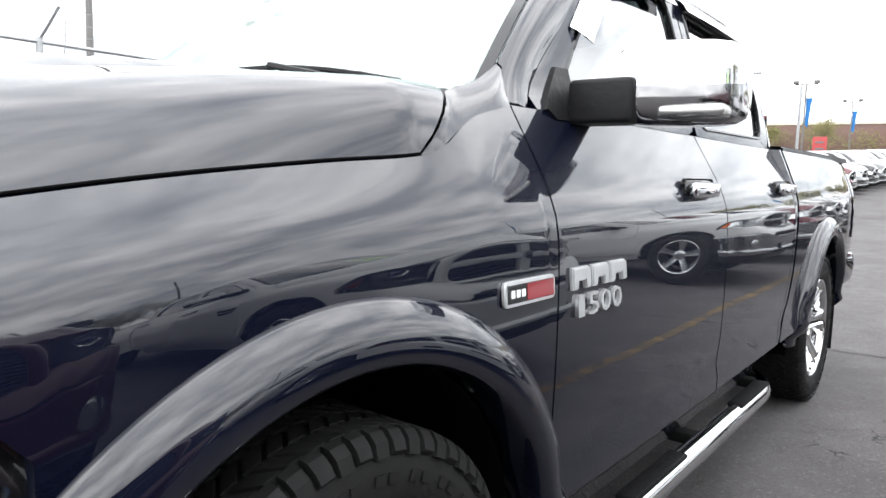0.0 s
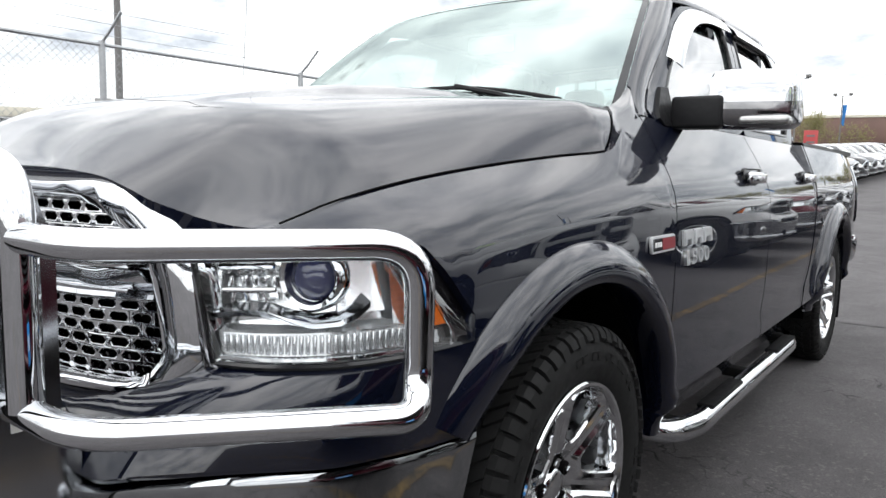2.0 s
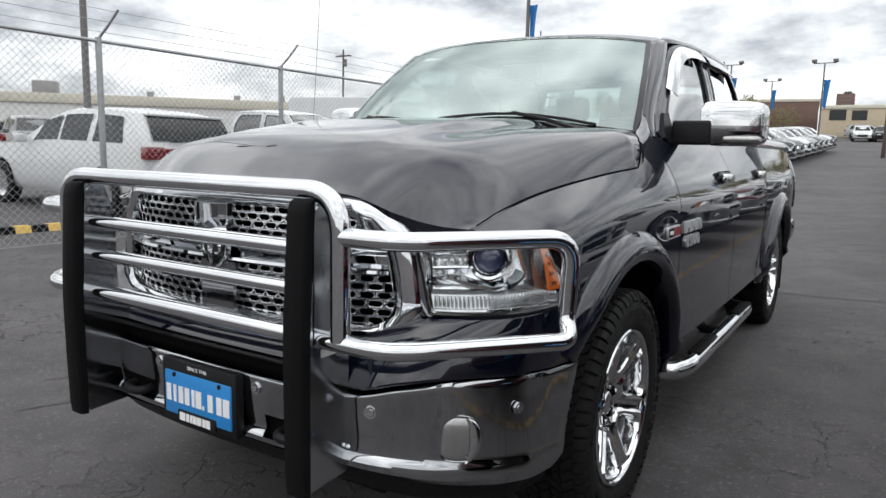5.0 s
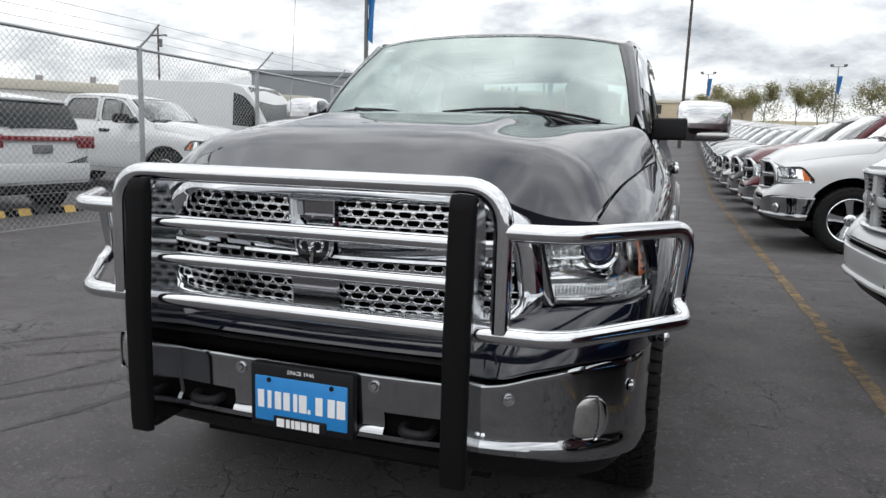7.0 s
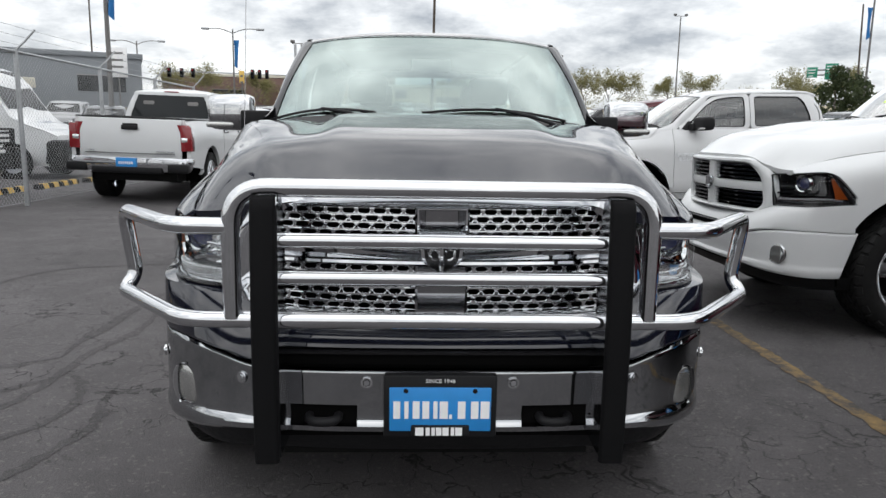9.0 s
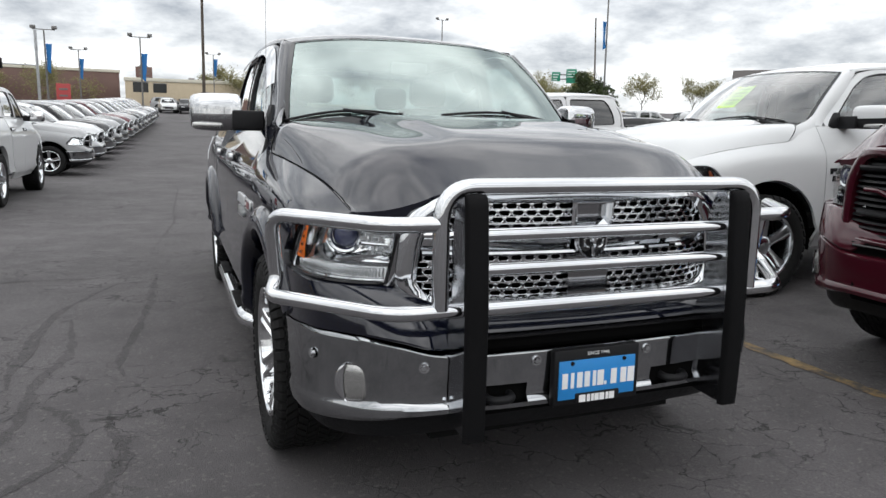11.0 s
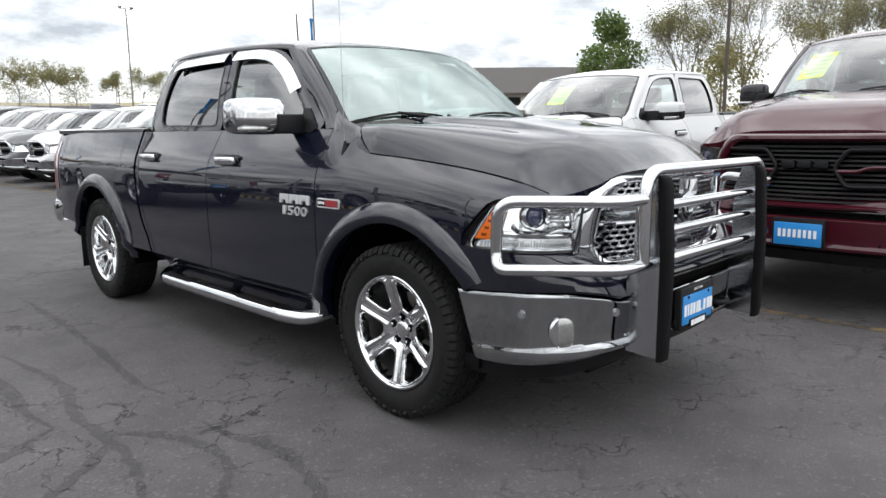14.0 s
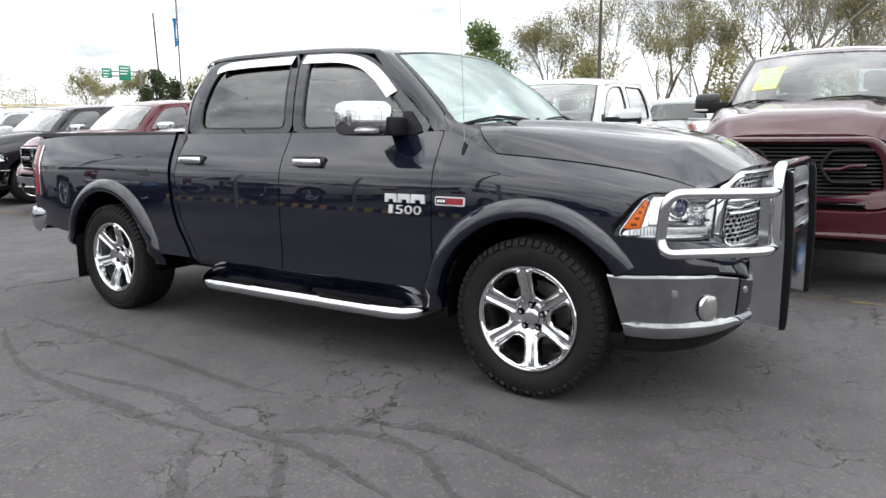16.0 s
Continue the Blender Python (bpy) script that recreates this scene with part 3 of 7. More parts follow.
def ws_centre(t):
    return Vector((0, 0.30 + 0.60 * t - 0.02 * math.sin(math.pi * t), 1.385 + 0.455 * t + 0.02 * math.sin(math.pi * t)))


def ws_point(s, t):
    e, c = ws_edge(t), ws_centre(t)
    q = abs(s)
    k = 0.35 * q * q + 0.65 * q ** 3.2
    return Vector((s * e.x, c.y + (e.y - c.y) * k, c.z + (e.z - c.z) * k))


def back_glass(s, t):
    """The rear window's plane behind the cab."""
    return Vector((s * (0.80 - 0.15 * t), 2.795 - 0.10 * t, 1.35 + 0.475 * t))


def build_cab_top(truck, paint, dark, n=20):
    # roof
    rows = []
    for j in range(29):
        t = j / 28
        row = []
        for i in range(-n, n + 1):
            s = i / n
            y0 = ws_point(s, 1.0).y + 0.012
            y1 = 2.70
            y = y0 + (y1 - y0) * t
            xr, zr = RAIL_X(y), RAIL_Z(y)
            lift = 0.035 + 0.035 * math.sin(math.pi * min(t * 1.1, 1)) ** 0.7
            q = abs(s)
            z = zr + lift * (1 - q ** 2.6)
            if t < 0.06:
                z = ws_point(s, 1.0).z + (z - ws_point(s, 1.0).z) * (t / 0.06) ** 0.6
            row.append((s * xr, y, z - 0.06 * max(0, (t - 0.86) / 0.14) ** 2))
        rows.append(row)
    bm = sheet(rows)
    lip(bm, lambda c: (0, 0, -0.025))
    part("roof", bm, paint, truck, "smooth painted steel roof", 30)
    # pillars
    for sx in (1, -1):
        rows = []
        for j in range(17):
            t = j / 16
            w = ws_edge(t)
            dy, dz = 0.625 + 0.50 * t + 0.03 * math.sin(math.pi * t), 1.352 + 0.456 * t + 0.012 * math.sin(math.pi * t)
            d = Vector((glass_x(dy, dz), dy, dz))
            mid = (w + d) / 2 + Vector((0.018, -0.012, 0.010))
            q1, q3 = (w * 0.75 + d * 0.25) + Vector((0.012, -0.014, 0.008)), (w * 0.25 + d * 0.75) + Vector((0.012, -0.006, 0.007))
            rows.append([(sx * p.x, p.y, p.z) for p in (w, q1, mid, q3, d)])
        bm = sheet(rows)
        lip(bm, lambda c: (-sx * 0.03, 0.01, 0))
        part("windshield_pillar", bm, paint, truck, "painted windshield pillar", 50)
        rows = []
        for j in range(25):
            y = 1.10 + 1.60 * j / 24
            rows.append([(sx * (RAIL_X(y) + o), y, RAIL_Z(y) + h) for o, h in ((-0.004, 0.006), (0.010, 0.003), (0.018, -0.008), (0.022, -0.022))])
        part("roof_rail", sheet(rows), paint, truck, smooth=60)
        # rear quarter behind the door
        rows = []
        for z in steps(BELT, 1.825, 0.05):
            t = (z - BELT) / 0.475
            yd = 2.715 - 0.20 * max(0, (t - 0.45) / 0.55) ** 1.6
            b = back_glass(1, t)
            p0 = Vector((glass_x(yd + 0.006, z), yd + 0.006, z))
            p3 = Vector((b.x - 0.06, b.y, b.z))
            rows.append([(sx * p.x, p.y, p.z) for p in (p0, Vector((glass_x(min(yd + 0.05, 2.77), z) - 0.003, min(yd + 0.045, 2.765), z)), Vector((b.x + 0.005, b.y - 0.012, z)), Vector((b.x - 0.03, b.y, z)), p3)])
        bm = sheet(rows)
        part("rear_pillar", bm, paint, truck, smooth=50)
    # glass
    bm = sheet([[ws_point(s, t) for s in [i / 16 for i in range(-16, 17)]] for t in [k / 12 for k in range(13)]])
    part("windshield", outward(bm, (0, -0.7, 0.7)), GLASS_WS if paint is PAINT else GLASS_WS_ROW, truck, "curved windshield glass").visible_shadow = False
    for t0, t1, nm in ((0.0, 0.055, "cowl_band"), (0.982, 1.0, "header_band")):
        part(nm, sheet([[ws_point(s, t0 + (t1 - t0) * k) + Vector((0, -0.003, 0.003)) for s in [i / 12 for i in range(-12, 13)]] for k in (0, 1)]), BLACK_GLOSS, truck)
    for s0 in (-1, 1):
        part("side_band", sheet([[ws_point(s0 * q, t) + Vector((0, -0.003, 0.003)) for q in (0.972, 1.0)] for t in [k / 10 for k in range(11)]]), BLACK_GLOSS, truck)
    bm = sheet([[back_glass(s, t) for s in [i / 8 * 0.88 for i in range(-8, 9)]] for t in (0.12, 0.5, 0.92)])
    part("rear_window", outward(bm, (0, 1, 0)), GLASS_SIDE, truck).visible_shadow = False
    bm = sheet([[back_glass(s, t) + Vector((0, 0.004, 0)) for s in (-1, -0.5, 0, 0.5, 1)] for t in (-0.02, 0.12)])
    sheet([[back_glass(s, t) + Vector((0, 0.004, 0)) for s in (-1, -0.5, 0, 0.5, 1)] for t in (0.92, 1.04)], bm)
    sheet([[(x, 2.80, z) for x in (-0.86, 0, 0.86)] for z in (0.5, 1.35)], bm)
    part("cab_back", bm, paint, truck)
    # cowl under the wipers
    rows = []
    for s in [i / 16 for i in range(-16, 17)]:
        w = ws_point(s, 0.0)
        x = w.x
        yh = HOOD_BACK(min(abs(x), 0.80))
        rows.append([(x, yh - 0.03, hood_z(min(abs(x), 0.80), yh) - 0.035), (x, (yh + w.y) / 2, w.z - 0.018), (x, w.y + 0.01, w.z - 0.004)])
    part("cowl", sheet(rows), BLACK_PLASTIC, truck, "black plastic cowl")


def build_interior(truck):
    part("cabin_floor", box(-0.80, 0.80, 0.55, 2.76, 0.50, 0.62), CABIN, truck)
    part("dashboard", box(-0.74, 0.74, 0.50, 0.98, 1.02, 1.32, 0.05), CABIN, truck, "dark dashboard")
    bm = bmesh.new()
    lip(sheet([[(x, y, 1.825 - 0.04 * abs(x)) for x in (-0.56, 0, 0.56)] for y in (1.2, 1.8, 2.55)], bm), lambda c: (0, 0, -0.02))
    part("headliner", bm, LEATHER, truck)
    for x in (-0.40, 0.40):
        for y in (1.35, 2.25):
            s = part("seat", box(x - 0.26, x + 0.26, y - 0.10, y + 0.42, 0.80, 1.00, 0.06), LEATHER, truck, "leather seat")
            bk = part("seat_back", box(x - 0.25, x + 0.25, y + 0.34, y + 0.50, 0.92, 1.50, 0.06), LEATHER, s)
            part("headrest", box(x - 0.13, x + 0.13, y + 0.38, y + 0.50, 1.52, 1.70, 0.045), LEATHER, bk)
    bm = tube([(0.40 + 0.185 * math.cos(a), 1.06 + 0.08 * math.sin(a), 1.23 + 0.165 * math.sin(a)) for a in (2 * math.pi * k / 28 for k in range(28))], 0.014, 8, None, True)
    tube([(0.40, 1.06, 1.23), (0.40, 0.92, 1.12)], 0.03, 8, bm)
    box(0.25, 0.55, 1.045, 1.065, 1.20, 1.25, 0.01, 1, bm)
    part("steering_wheel", bm, CABIN, truck)
    part("rear_view_mirror", box(-0.11, 0.11, 0.98, 1.01, 1.66, 1.73, 0.012), BLACK_GLOSS, truck)


# ---- body sides ----
WIN_F = ((0.79, 1.392), (1.612, 1.378), (1.612, 1.797), (1.36, 1.790), (1.20, 1.760), (1.06, 1.675), (0.92, 1.535))
DOOR_F = ((0.632, 1.353), (1.688, 1.353), (1.688, 1.843), (1.30, 1.824), (1.15, 1.798), (1.0, 1.695), (0.82, 1.525))
WIN_R = ((1.765, 1.382), (2.578, 1.39), (2.565, 1.53), (2.50, 1.70), (2.42, 1.790), (1.765, 1.800))
DOOR_R = ((1.698, 1.353), (2.708, 1.353), (2.708, 1.56), (2.63, 1.74), (2.52, 1.838), (1.698, 1.845))


def shoulder_rim():
    """The fender's inner rim: round the hood's rear corner, then along the windshield's foot."""
    rim = [(0.207, 0.889, 0.207, HOODLINE(0.205))]
    for y, x in ((0.225, 0.880), (0.25, 0.871), (0.275, 0.860), (0.31, 0.845), (0.35, 0.825)):
        b = HOOD_BACK(x)
        rim.append((y, x + 0.004, b + 0.004, hood_z(x, b) - 0.001))
    return rim + [(0.40, 0.815, 0.385, 1.371), (0.45, 0.806, 0.44, 1.384), (0.50, 0.794, 0.50, 1.403), (0.556, 0.781, 0.555, 1.428), (0.60, 0.776, 0.588, 1.446)]


def build_sides(truck, paint, detail, handle=CHROME, guards=True, flares=True):
    d = 0.045 if detail > 1 else 0.09
    for sx in (1, -1):
        lipf = edge_in(sx)
        # front fender
        z0 = HUB + 0.52 * math.sin(math.acos(0.425 / 0.52))
        join_z = z0 + (HOODLINE(-0.425) - 0.004 - z0) * 7 / 16
        rows = [[(y, zb + (HOODLINE(y) - 0.004 - zb) * k / 9) for k in range(10)] for y, zb in
                ((-0.765, 1.062), (-0.70, 1.068), (-0.62, 1.072), (-0.575, 1.064), (-0.54, 1.046), (-0.50, 1.002), (-0.46, 0.954), (-0.425, join_z))]
        bm = side_panel(sx, rows)
        top = lambda y: HOODLINE(y) - 0.004 * (y < 0.3)
        a0 = math.acos(0.425 / 0.52)
        rows = arch_rows(0, 0, 0.52, a0, math.pi, top, 26, 16)
        rows.append([(0.556, 0.44 + (top(0.556) - 0.44) * k / 16) for k in range(17)])
        b2 = side_panel(sx, rows)
        join(bm, b2)
        bmesh.ops.remove_doubles(bm, verts=bm.verts, dist=0.0008)
        lip(bm, lambda c: (0, 0, 0) if -0.4262 < c.y < -0.4246 and c.z > 0.93 else (-sx * 0.022, 0, 0))
        # shoulder between hood, windshield, pillar and door
        rows = []
        for y, bx, by, bz in shoulder_rim():
            a = Vector((body_x(y, top(y)), y, top(y)))
            if y > 0.57:
                a = Vector((glass_x(0.612, 1.40), 0.612, 1.40))
            b = Vector((bx, by, bz))
            out = Vector((0.006, -0.004, 0.006)) * min(1, max(0, (y - 0.30) / 0.2))
            rows.append([(sx * p.x, p.y, p.z) for p in (a, a.lerp(b, 0.25) + out * 0.7, a.lerp(b, 0.5) + out, a.lerp(b, 0.75) + out * 0.8, b)])
        rim = [Vector((sx * r[1], r[2], r[3])) for r in shoulder_rim()]
        shoulder = sheet(rows)
        # lip inside the hood gap, its shade put in as near-black colour
        gutter = sheet([[p + Vector((-sx * 0.001, 0.001, -0.003)), p + Vector((-sx * 0.004, 0.002, -0.03)), p + Vector((-sx * 0.05, -0.02, -0.045))] for p in rim])
        join(bm, shoulder)
        fender = part("front_fender", bm, paint, truck, "glossy front fender", 30)
        part("fender_gutter", gutter, VOID, fender, "dark gutter beside the hood")
        if detail > 1:
            part("fender_joint", tube([Vector(p) + Vector((0, 0.002, 0.001)) for p in rows[-1]], 0.002, 6), VOID, fender, "dark joint line")
        # doors
        zs = steps(0.455, 1.352, d)
        bm = side_panel(sx, [[(y, z) for y in steps(0.562, 1.691, d * 1.6)] for z in zs])
        front = part("front_door", lip(bm, lipf), paint, truck, "glossy front door", 30)
        bm, hole = ring_panel(sx, DOOR_F, WIN_F, fx=glass_x)
        part("window_frame", bm, paint, front, smooth=40)
        part("window", outward(pane(sx, hole, -0.012), (sx, 0, 0)), GLASS_SIDE, front, "door window").visible_shadow = False
        if detail:
            part("window_seal", tube([(sx * (glass_x(y, z) - 0.003), y, z) for y, z in hole], 0.008, 6, None, True), BLACK_GLOSS, front)
        bm = side_panel(sx, [[(1.699 + (BACK_DOOR(z) - 1.699) * k / 22, z) for k in range(23)] for z in zs])
        rear = part("rear_door", lip(bm, lipf), paint, truck, "glossy rear door", 30)
        bm, hole = ring_panel(sx, DOOR_R, WIN_R, fx=glass_x)
        part("window_frame", bm, paint, rear, smooth=40)
        part("window", outward(pane(sx, hole, -0.012), (sx, 0, 0)), GLASS_DARK, rear, "dark tinted rear window").visible_shadow = False
        if detail:
            part("window_seal", tube([(sx * (glass_x(y, z) - 0.003), y, z) for y, z in hole], 0.008, 6, None, True), BLACK_GLOSS, rear)
        # cab corner and rocker
        bm = side_panel(sx, [[(BACK_DOOR(z) + 0.007 + 0.042 * k / 2, z) for k in range(3)] for z in zs])
        part("cab_corner", lip(bm, edge_in(sx, 0.12)), paint, truck, smooth=30)
        bm = side_panel(sx, [[(y, z) for y in steps(0.56, 2.46, 0.15)] for z in (0.36, 0.40, 0.448)], -0.012)
        part("rocker", lip(bm, lipf), paint, truck, smooth=30)
        # handles
        for door, y0 in ((front, 1.345), (rear, 2.44)):
            x = body_x(y0 + 0.1, 1.172)
            if detail:
                part("handle_recess", box(sx * (x - 0.012), sx * (x + 0.007), y0 - 0.015, y0 + 0.245, 1.14, 1.21, 0.016), BLACK_GLOSS, door)
            part("handle", box(sx * (x + 0.004), sx * (x + 0.038), y0, y0 + 0.225, 1.152, 1.198, 0.014, 3), handle, door, "chrome door handle" if handle is CHROME else "painted door handle")
        # rain guards over the windows
        if guards:
            for door, pts in ((front, ((1.64, 1.818), (1.36, 1.812), (1.19, 1.780), (1.05, 1.696), (0.93, 1.575))), (rear, ((1.735, 1.819), (2.10, 1.821), (2.36, 1.815), (2.45, 1.795)))):
                pl = rounded([(0, y, z) for y, z in pts], 0.12, 6)
                rows = []
                for i, p in enumerate(pl):
                    q0, q1 = pl[max(i - 1, 0)], pl[min(i + 1, len(pl) - 1)]
                    t = (q1 - q0).normalized()
                    nrm = Vector((0, -t.z, t.y)) if t.y < 0 else Vector((0, t.z, -t.y))
                    if nrm.z > 0:
                        nrm = -nrm
                    row = []
                    for w, o in ((-0.012, 0.004), (0.0, 0.014), (0.02, 0.024), (0.042, 0.030), (0.044, 0.026), (0.02, 0.018)):
                        c = p + nrm * w
                        row.append((sx * (glass_x(c.y, c.z) + o), c.y, c.z))
                    rows.append(row)
                part("rain_guard", sheet(rows), CHROME if guards is True else BLACK_GLOSS, door, "chrome window rain guard" if guards is True else "smoked window rain guard", 50)
        # bed side
        bf = lambda z: BACK_DOOR(z) + 0.085
        rows = [[(bf(z) + (3.05 - bf(z)) * k / 8, z) for k in range(9)] for z in steps(0.50, 1.35, 0.06)]
        bm = side_panel(sx, rows)
        rows = arch_rows(0, AXLE, 0.52, 0.08, math.pi - 0.08, lambda y: 1.35, 26, 14)
        join(bm, side_panel(sx, rows))
        rows = cols(steps(4.088, 4.70, 0.08), lambda y: 0.56 + 0.10 * (y - 4.088), lambda y: 1.35, 14)
        join(bm, side_panel(sx, rows))
        bmesh.ops.remove_doubles(bm, verts=bm.verts, dist=0.0008)
        bed = part("bed_side", lip(bm, lambda c: (-sx * 0.06, 0, 0)), paint, truck, "glossy cargo bed side", 30)
        rows = [[(sx * (body_x(y, 1.35) + o), y, 1.35 + h) for o, h in ((0.0, -0.004), (0.001, 0.010), (-0.012, 0.02), (-0.06, 0.022), (-0.075, 0.0))] for y in steps(2.80, 4.70, 0.2)]
        part("bed_rail", sheet(rows), BLACK_PLASTIC, truck, smooth=60)
        if flares:
            bm = flare(sx, 0, 0.53, math.pi + 0.05)
            part("wheel_flare", lip(bm, lambda c: (-sx * 0.015, 0, 0)), paint, truck, "painted wheel-arch flare", 45)
            bm = flare(sx, AXLE, -0.02, math.pi - 0.10)
            part("wheel_flare", lip(bm, lambda c: (-sx * 0.015, 0, 0)), paint, truck, "painted wheel-arch flare", 45)
        # liners, coloured near-black for the shade inside the wheel wells
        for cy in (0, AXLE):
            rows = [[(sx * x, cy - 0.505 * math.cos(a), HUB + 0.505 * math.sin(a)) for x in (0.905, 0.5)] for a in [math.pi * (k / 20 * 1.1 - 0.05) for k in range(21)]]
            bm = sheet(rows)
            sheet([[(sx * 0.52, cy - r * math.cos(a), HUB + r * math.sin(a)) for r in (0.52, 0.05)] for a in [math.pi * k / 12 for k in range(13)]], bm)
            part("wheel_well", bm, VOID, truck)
        # tail lamp
        z0, z1 = 0.86, 1.27
        rows = [[(sx * (body_x(min(y, 4.78), z) + o), y, z) for y, o in ((4.57, -0.003), (4.59, 0.006), (4.66, 0.008), (4.705, -0.005), (4.735, -0.05), (4.74, -0.13))] for z in steps(z0, z1, 0.05)]
        tl = part("tail_lamp", lip(sheet(rows), lambda c: (-sx * 0.03, -0.02, 0)), RED_LENS, truck, "red tail lamp", 40)
        if detail:
            part("tail_lamp_trim", tube([(sx * (body_x(4.57, z) + 0.004), 4.565, z) for z in steps(z0, z1, 0.05)], 0.008, 6), CHROME if handle is CHROME else BLACK_GLOSS, tl)
        if detail:
            part("reverse_lamp", box(sx * 0.80, sx * 0.90, 4.735, 4.75, 1.0, 1.07, 0.01), LENS if detail > 1 else REFLECTOR, tl)
    part("tailgate", box(-0.80, 0.80, 4.69, 4.735, 0.68, 1.345, 0.02), paint, truck, "painted tailgate")
    part("tailgate_handle", box(-0.12, 0.12, 4.73, 4.747, 1.20, 1.27, 0.012), BLACK_PLASTIC, truck)
    part("bed_floor", box(-0.84, 0.84, 2.84, 4.69, 0.70, 0.76), UNDER, truck)
    part("bed_front", box(-0.86, 0.86, 2.835, 2.86, 0.55, 1.34), paint, truck)
    # tonneau and underbody
    rows = [[(x, y, 1.372 + 0.012 * (1 - (x / 0.87) ** 2)) for x in (-0.87, -0.6, -0.3, 0, 0.3, 0.6, 0.87)] for y in (2.86, 3.3, 3.8, 4.3, 4.67)]
    part("tonneau_cover", lip(sheet(rows), lambda c: (0, 0, -0.03)), CLOTH_BLACK, truck, "black soft tonneau cover over the bed")
    part("chassis", box(-0.66, 0.66, -0.62, 4.55, 0.36, 0.62), UNDER, truck, "dark underbody")
    if detail > 1:
        # unseen parts added under the truck to deepen the shade on the ground
        part("skid_plate", prism([(-0.50, -0.78), (0.50, -0.78), (0.46, -0.20), (0.36, 0.35), (-0.36, 0.35), (-0.46, -0.20)], 0.05, 0.02, Matrix.Translation((0, 0, 0.285))), UNDER, truck, "dark skid plate")
        part("fuel_tank", box(0.22, 0.62, 1.6, 2.9, 0.30, 0.50, 0.05), UNDER, truck)
        part("exhaust_pipe", tube(rounded([(-0.35, 0.4, 0.34), (-0.38, 1.6, 0.33), (-0.45, 2.9, 0.36), (-0.60, 3.9, 0.45), (-0.66, 4.6, 0.42)], 0.2, 5), 0.045, 10), BRAKE, truck)
        part("muffler", tube([(-0.40, 1.7, 0.34), (-0.43, 2.5, 0.345)], 0.10, 12), BRAKE, truck)
        part("drive_shaft", tube([(0, 1.0, 0.42), (0, 3.4, 0.44)], 0.05, 10), UNDER, truck)
        part("gearbox", box(-0.25, 0.25, 0.3, 1.3, 0.32, 0.60, 0.06), UNDER, truck)
        for sx in (1, -1):
            part("control_arm", tube([(sx * 0.30, -0.25, 0.36), (sx * 0.70, 0.0, 0.32), (sx * 0.30, 0.28, 0.36)], 0.03, 8), UNDER, truck)
            part("shock_absorber", tube([(sx * 0.62, 0.06, 0.36), (sx * 0.58, 0.10, 0.80)], 0.045, 10), UNDER, truck)
    if detail:
        for y in (0, AXLE):
            part("axle", tube([(-0.7, y, HUB), (0.7, y, HUB)], 0.055, 10), UNDER, truck)
    # rear bumper, wrapped round the corners
    plan = rounded([(-0.945, 4.52, 0), (-0.972, 4.74, 0), (-0.88, 4.89, 0), (0, 4.93, 0), (0.88, 4.89, 0), (0.972, 4.74, 0), (0.945, 4.52, 0)], 0.14, 6)
    rows = []
    for z, q in ((0.750, 0.955), (0.745, 0.985), (0.70, 1.0), (0.62, 1.0), (0.56, 0.985), (0.53, 0.955)):
        rows.append([(p.x * q, 4.4 + (p.y - 4.4) * q, z - 0.12 * max(0, (4.72 - p.y) / 0.26) * (0.75 - z) / 0.22 * -1.2) for p in plan])
    part("rear_bumper", sheet(rows), CHROME if handle is CHROME else paint, truck, "rear bumper", 50)


def build_mirrors(truck, cap, base=BLACK_PLASTIC, detail=2):
    def shell(sx, a0, a1, n=14):
        """Part of a rounded mirror shell between two angles, seen from its end."""
        rows = []
        for x, k in ((0.950, 0.02), (0.950, 0.70), (0.956, 0.88), (0.972, 0.97), (1.01, 1.0), (1.08, 1.0), (1.14, 0.98), (1.172, 0.93), (1.190, 0.82), (1.197, 0.62), (1.198, 0.02)):
            row = []
            for i in range(n + 1):
                a = radians(a0 + (a1 - a0) * i / n)
                c, q = math.cos(a), math.sin(a)
                r = (abs(c) ** 4.5 + abs(q) ** 4.5) ** (-1 / 4.5)
                row.append((sx * x, 0.885 + 0.30 * (x - 0.95) + 0.082 * k * r * c, 1.422 + 0.095 * k * r * q))
            rows.append(row)
        return sheet(rows)
    for sx in (1, -1):
        mir = part("mirror", shell(sx, -6, 186), cap, truck, "chrome door mirror cap" if cap is CHROME else "door mirror cap", 50)
        part("mirror_base", shell(sx, 186, 354), CHROME_DARK if cap is CHROME else base, mir, "dark gloss mirror shell", 50)
        if not detail:
            continue
        part("turn_signal", box(sx * 1.04, sx * 1.19, 0.832, 0.90, 1.340, 1.370, 0.012, 3), FOG_GLASS, mir, "clear turn signal")
        part("mirror_glass", box(sx * 0.975, sx * 1.165, 0.985, 1.035, 1.365, 1.495, 0.012), MIRROR, mir)
        part("mirror_arm", box(sx * 0.84, sx * 1.0, 0.795, 0.910, 1.330, 1.432, 0.012, 3), base, mir)
        rows = [[(sx * (glass_x(y, z) + o), y, z) for y, z in ((0.70, 1.356), (0.72, 1.385), (0.80, 1.465), (0.845, 1.465), (0.845, 1.340), (0.74, 1.335))] for o in (-0.02, 0.012)]
        bm = sheet(rows, wrap=True)
        bm.faces.new([v for v in bm.verts][6:])
        part("mirror_sail", bm, base, mir)


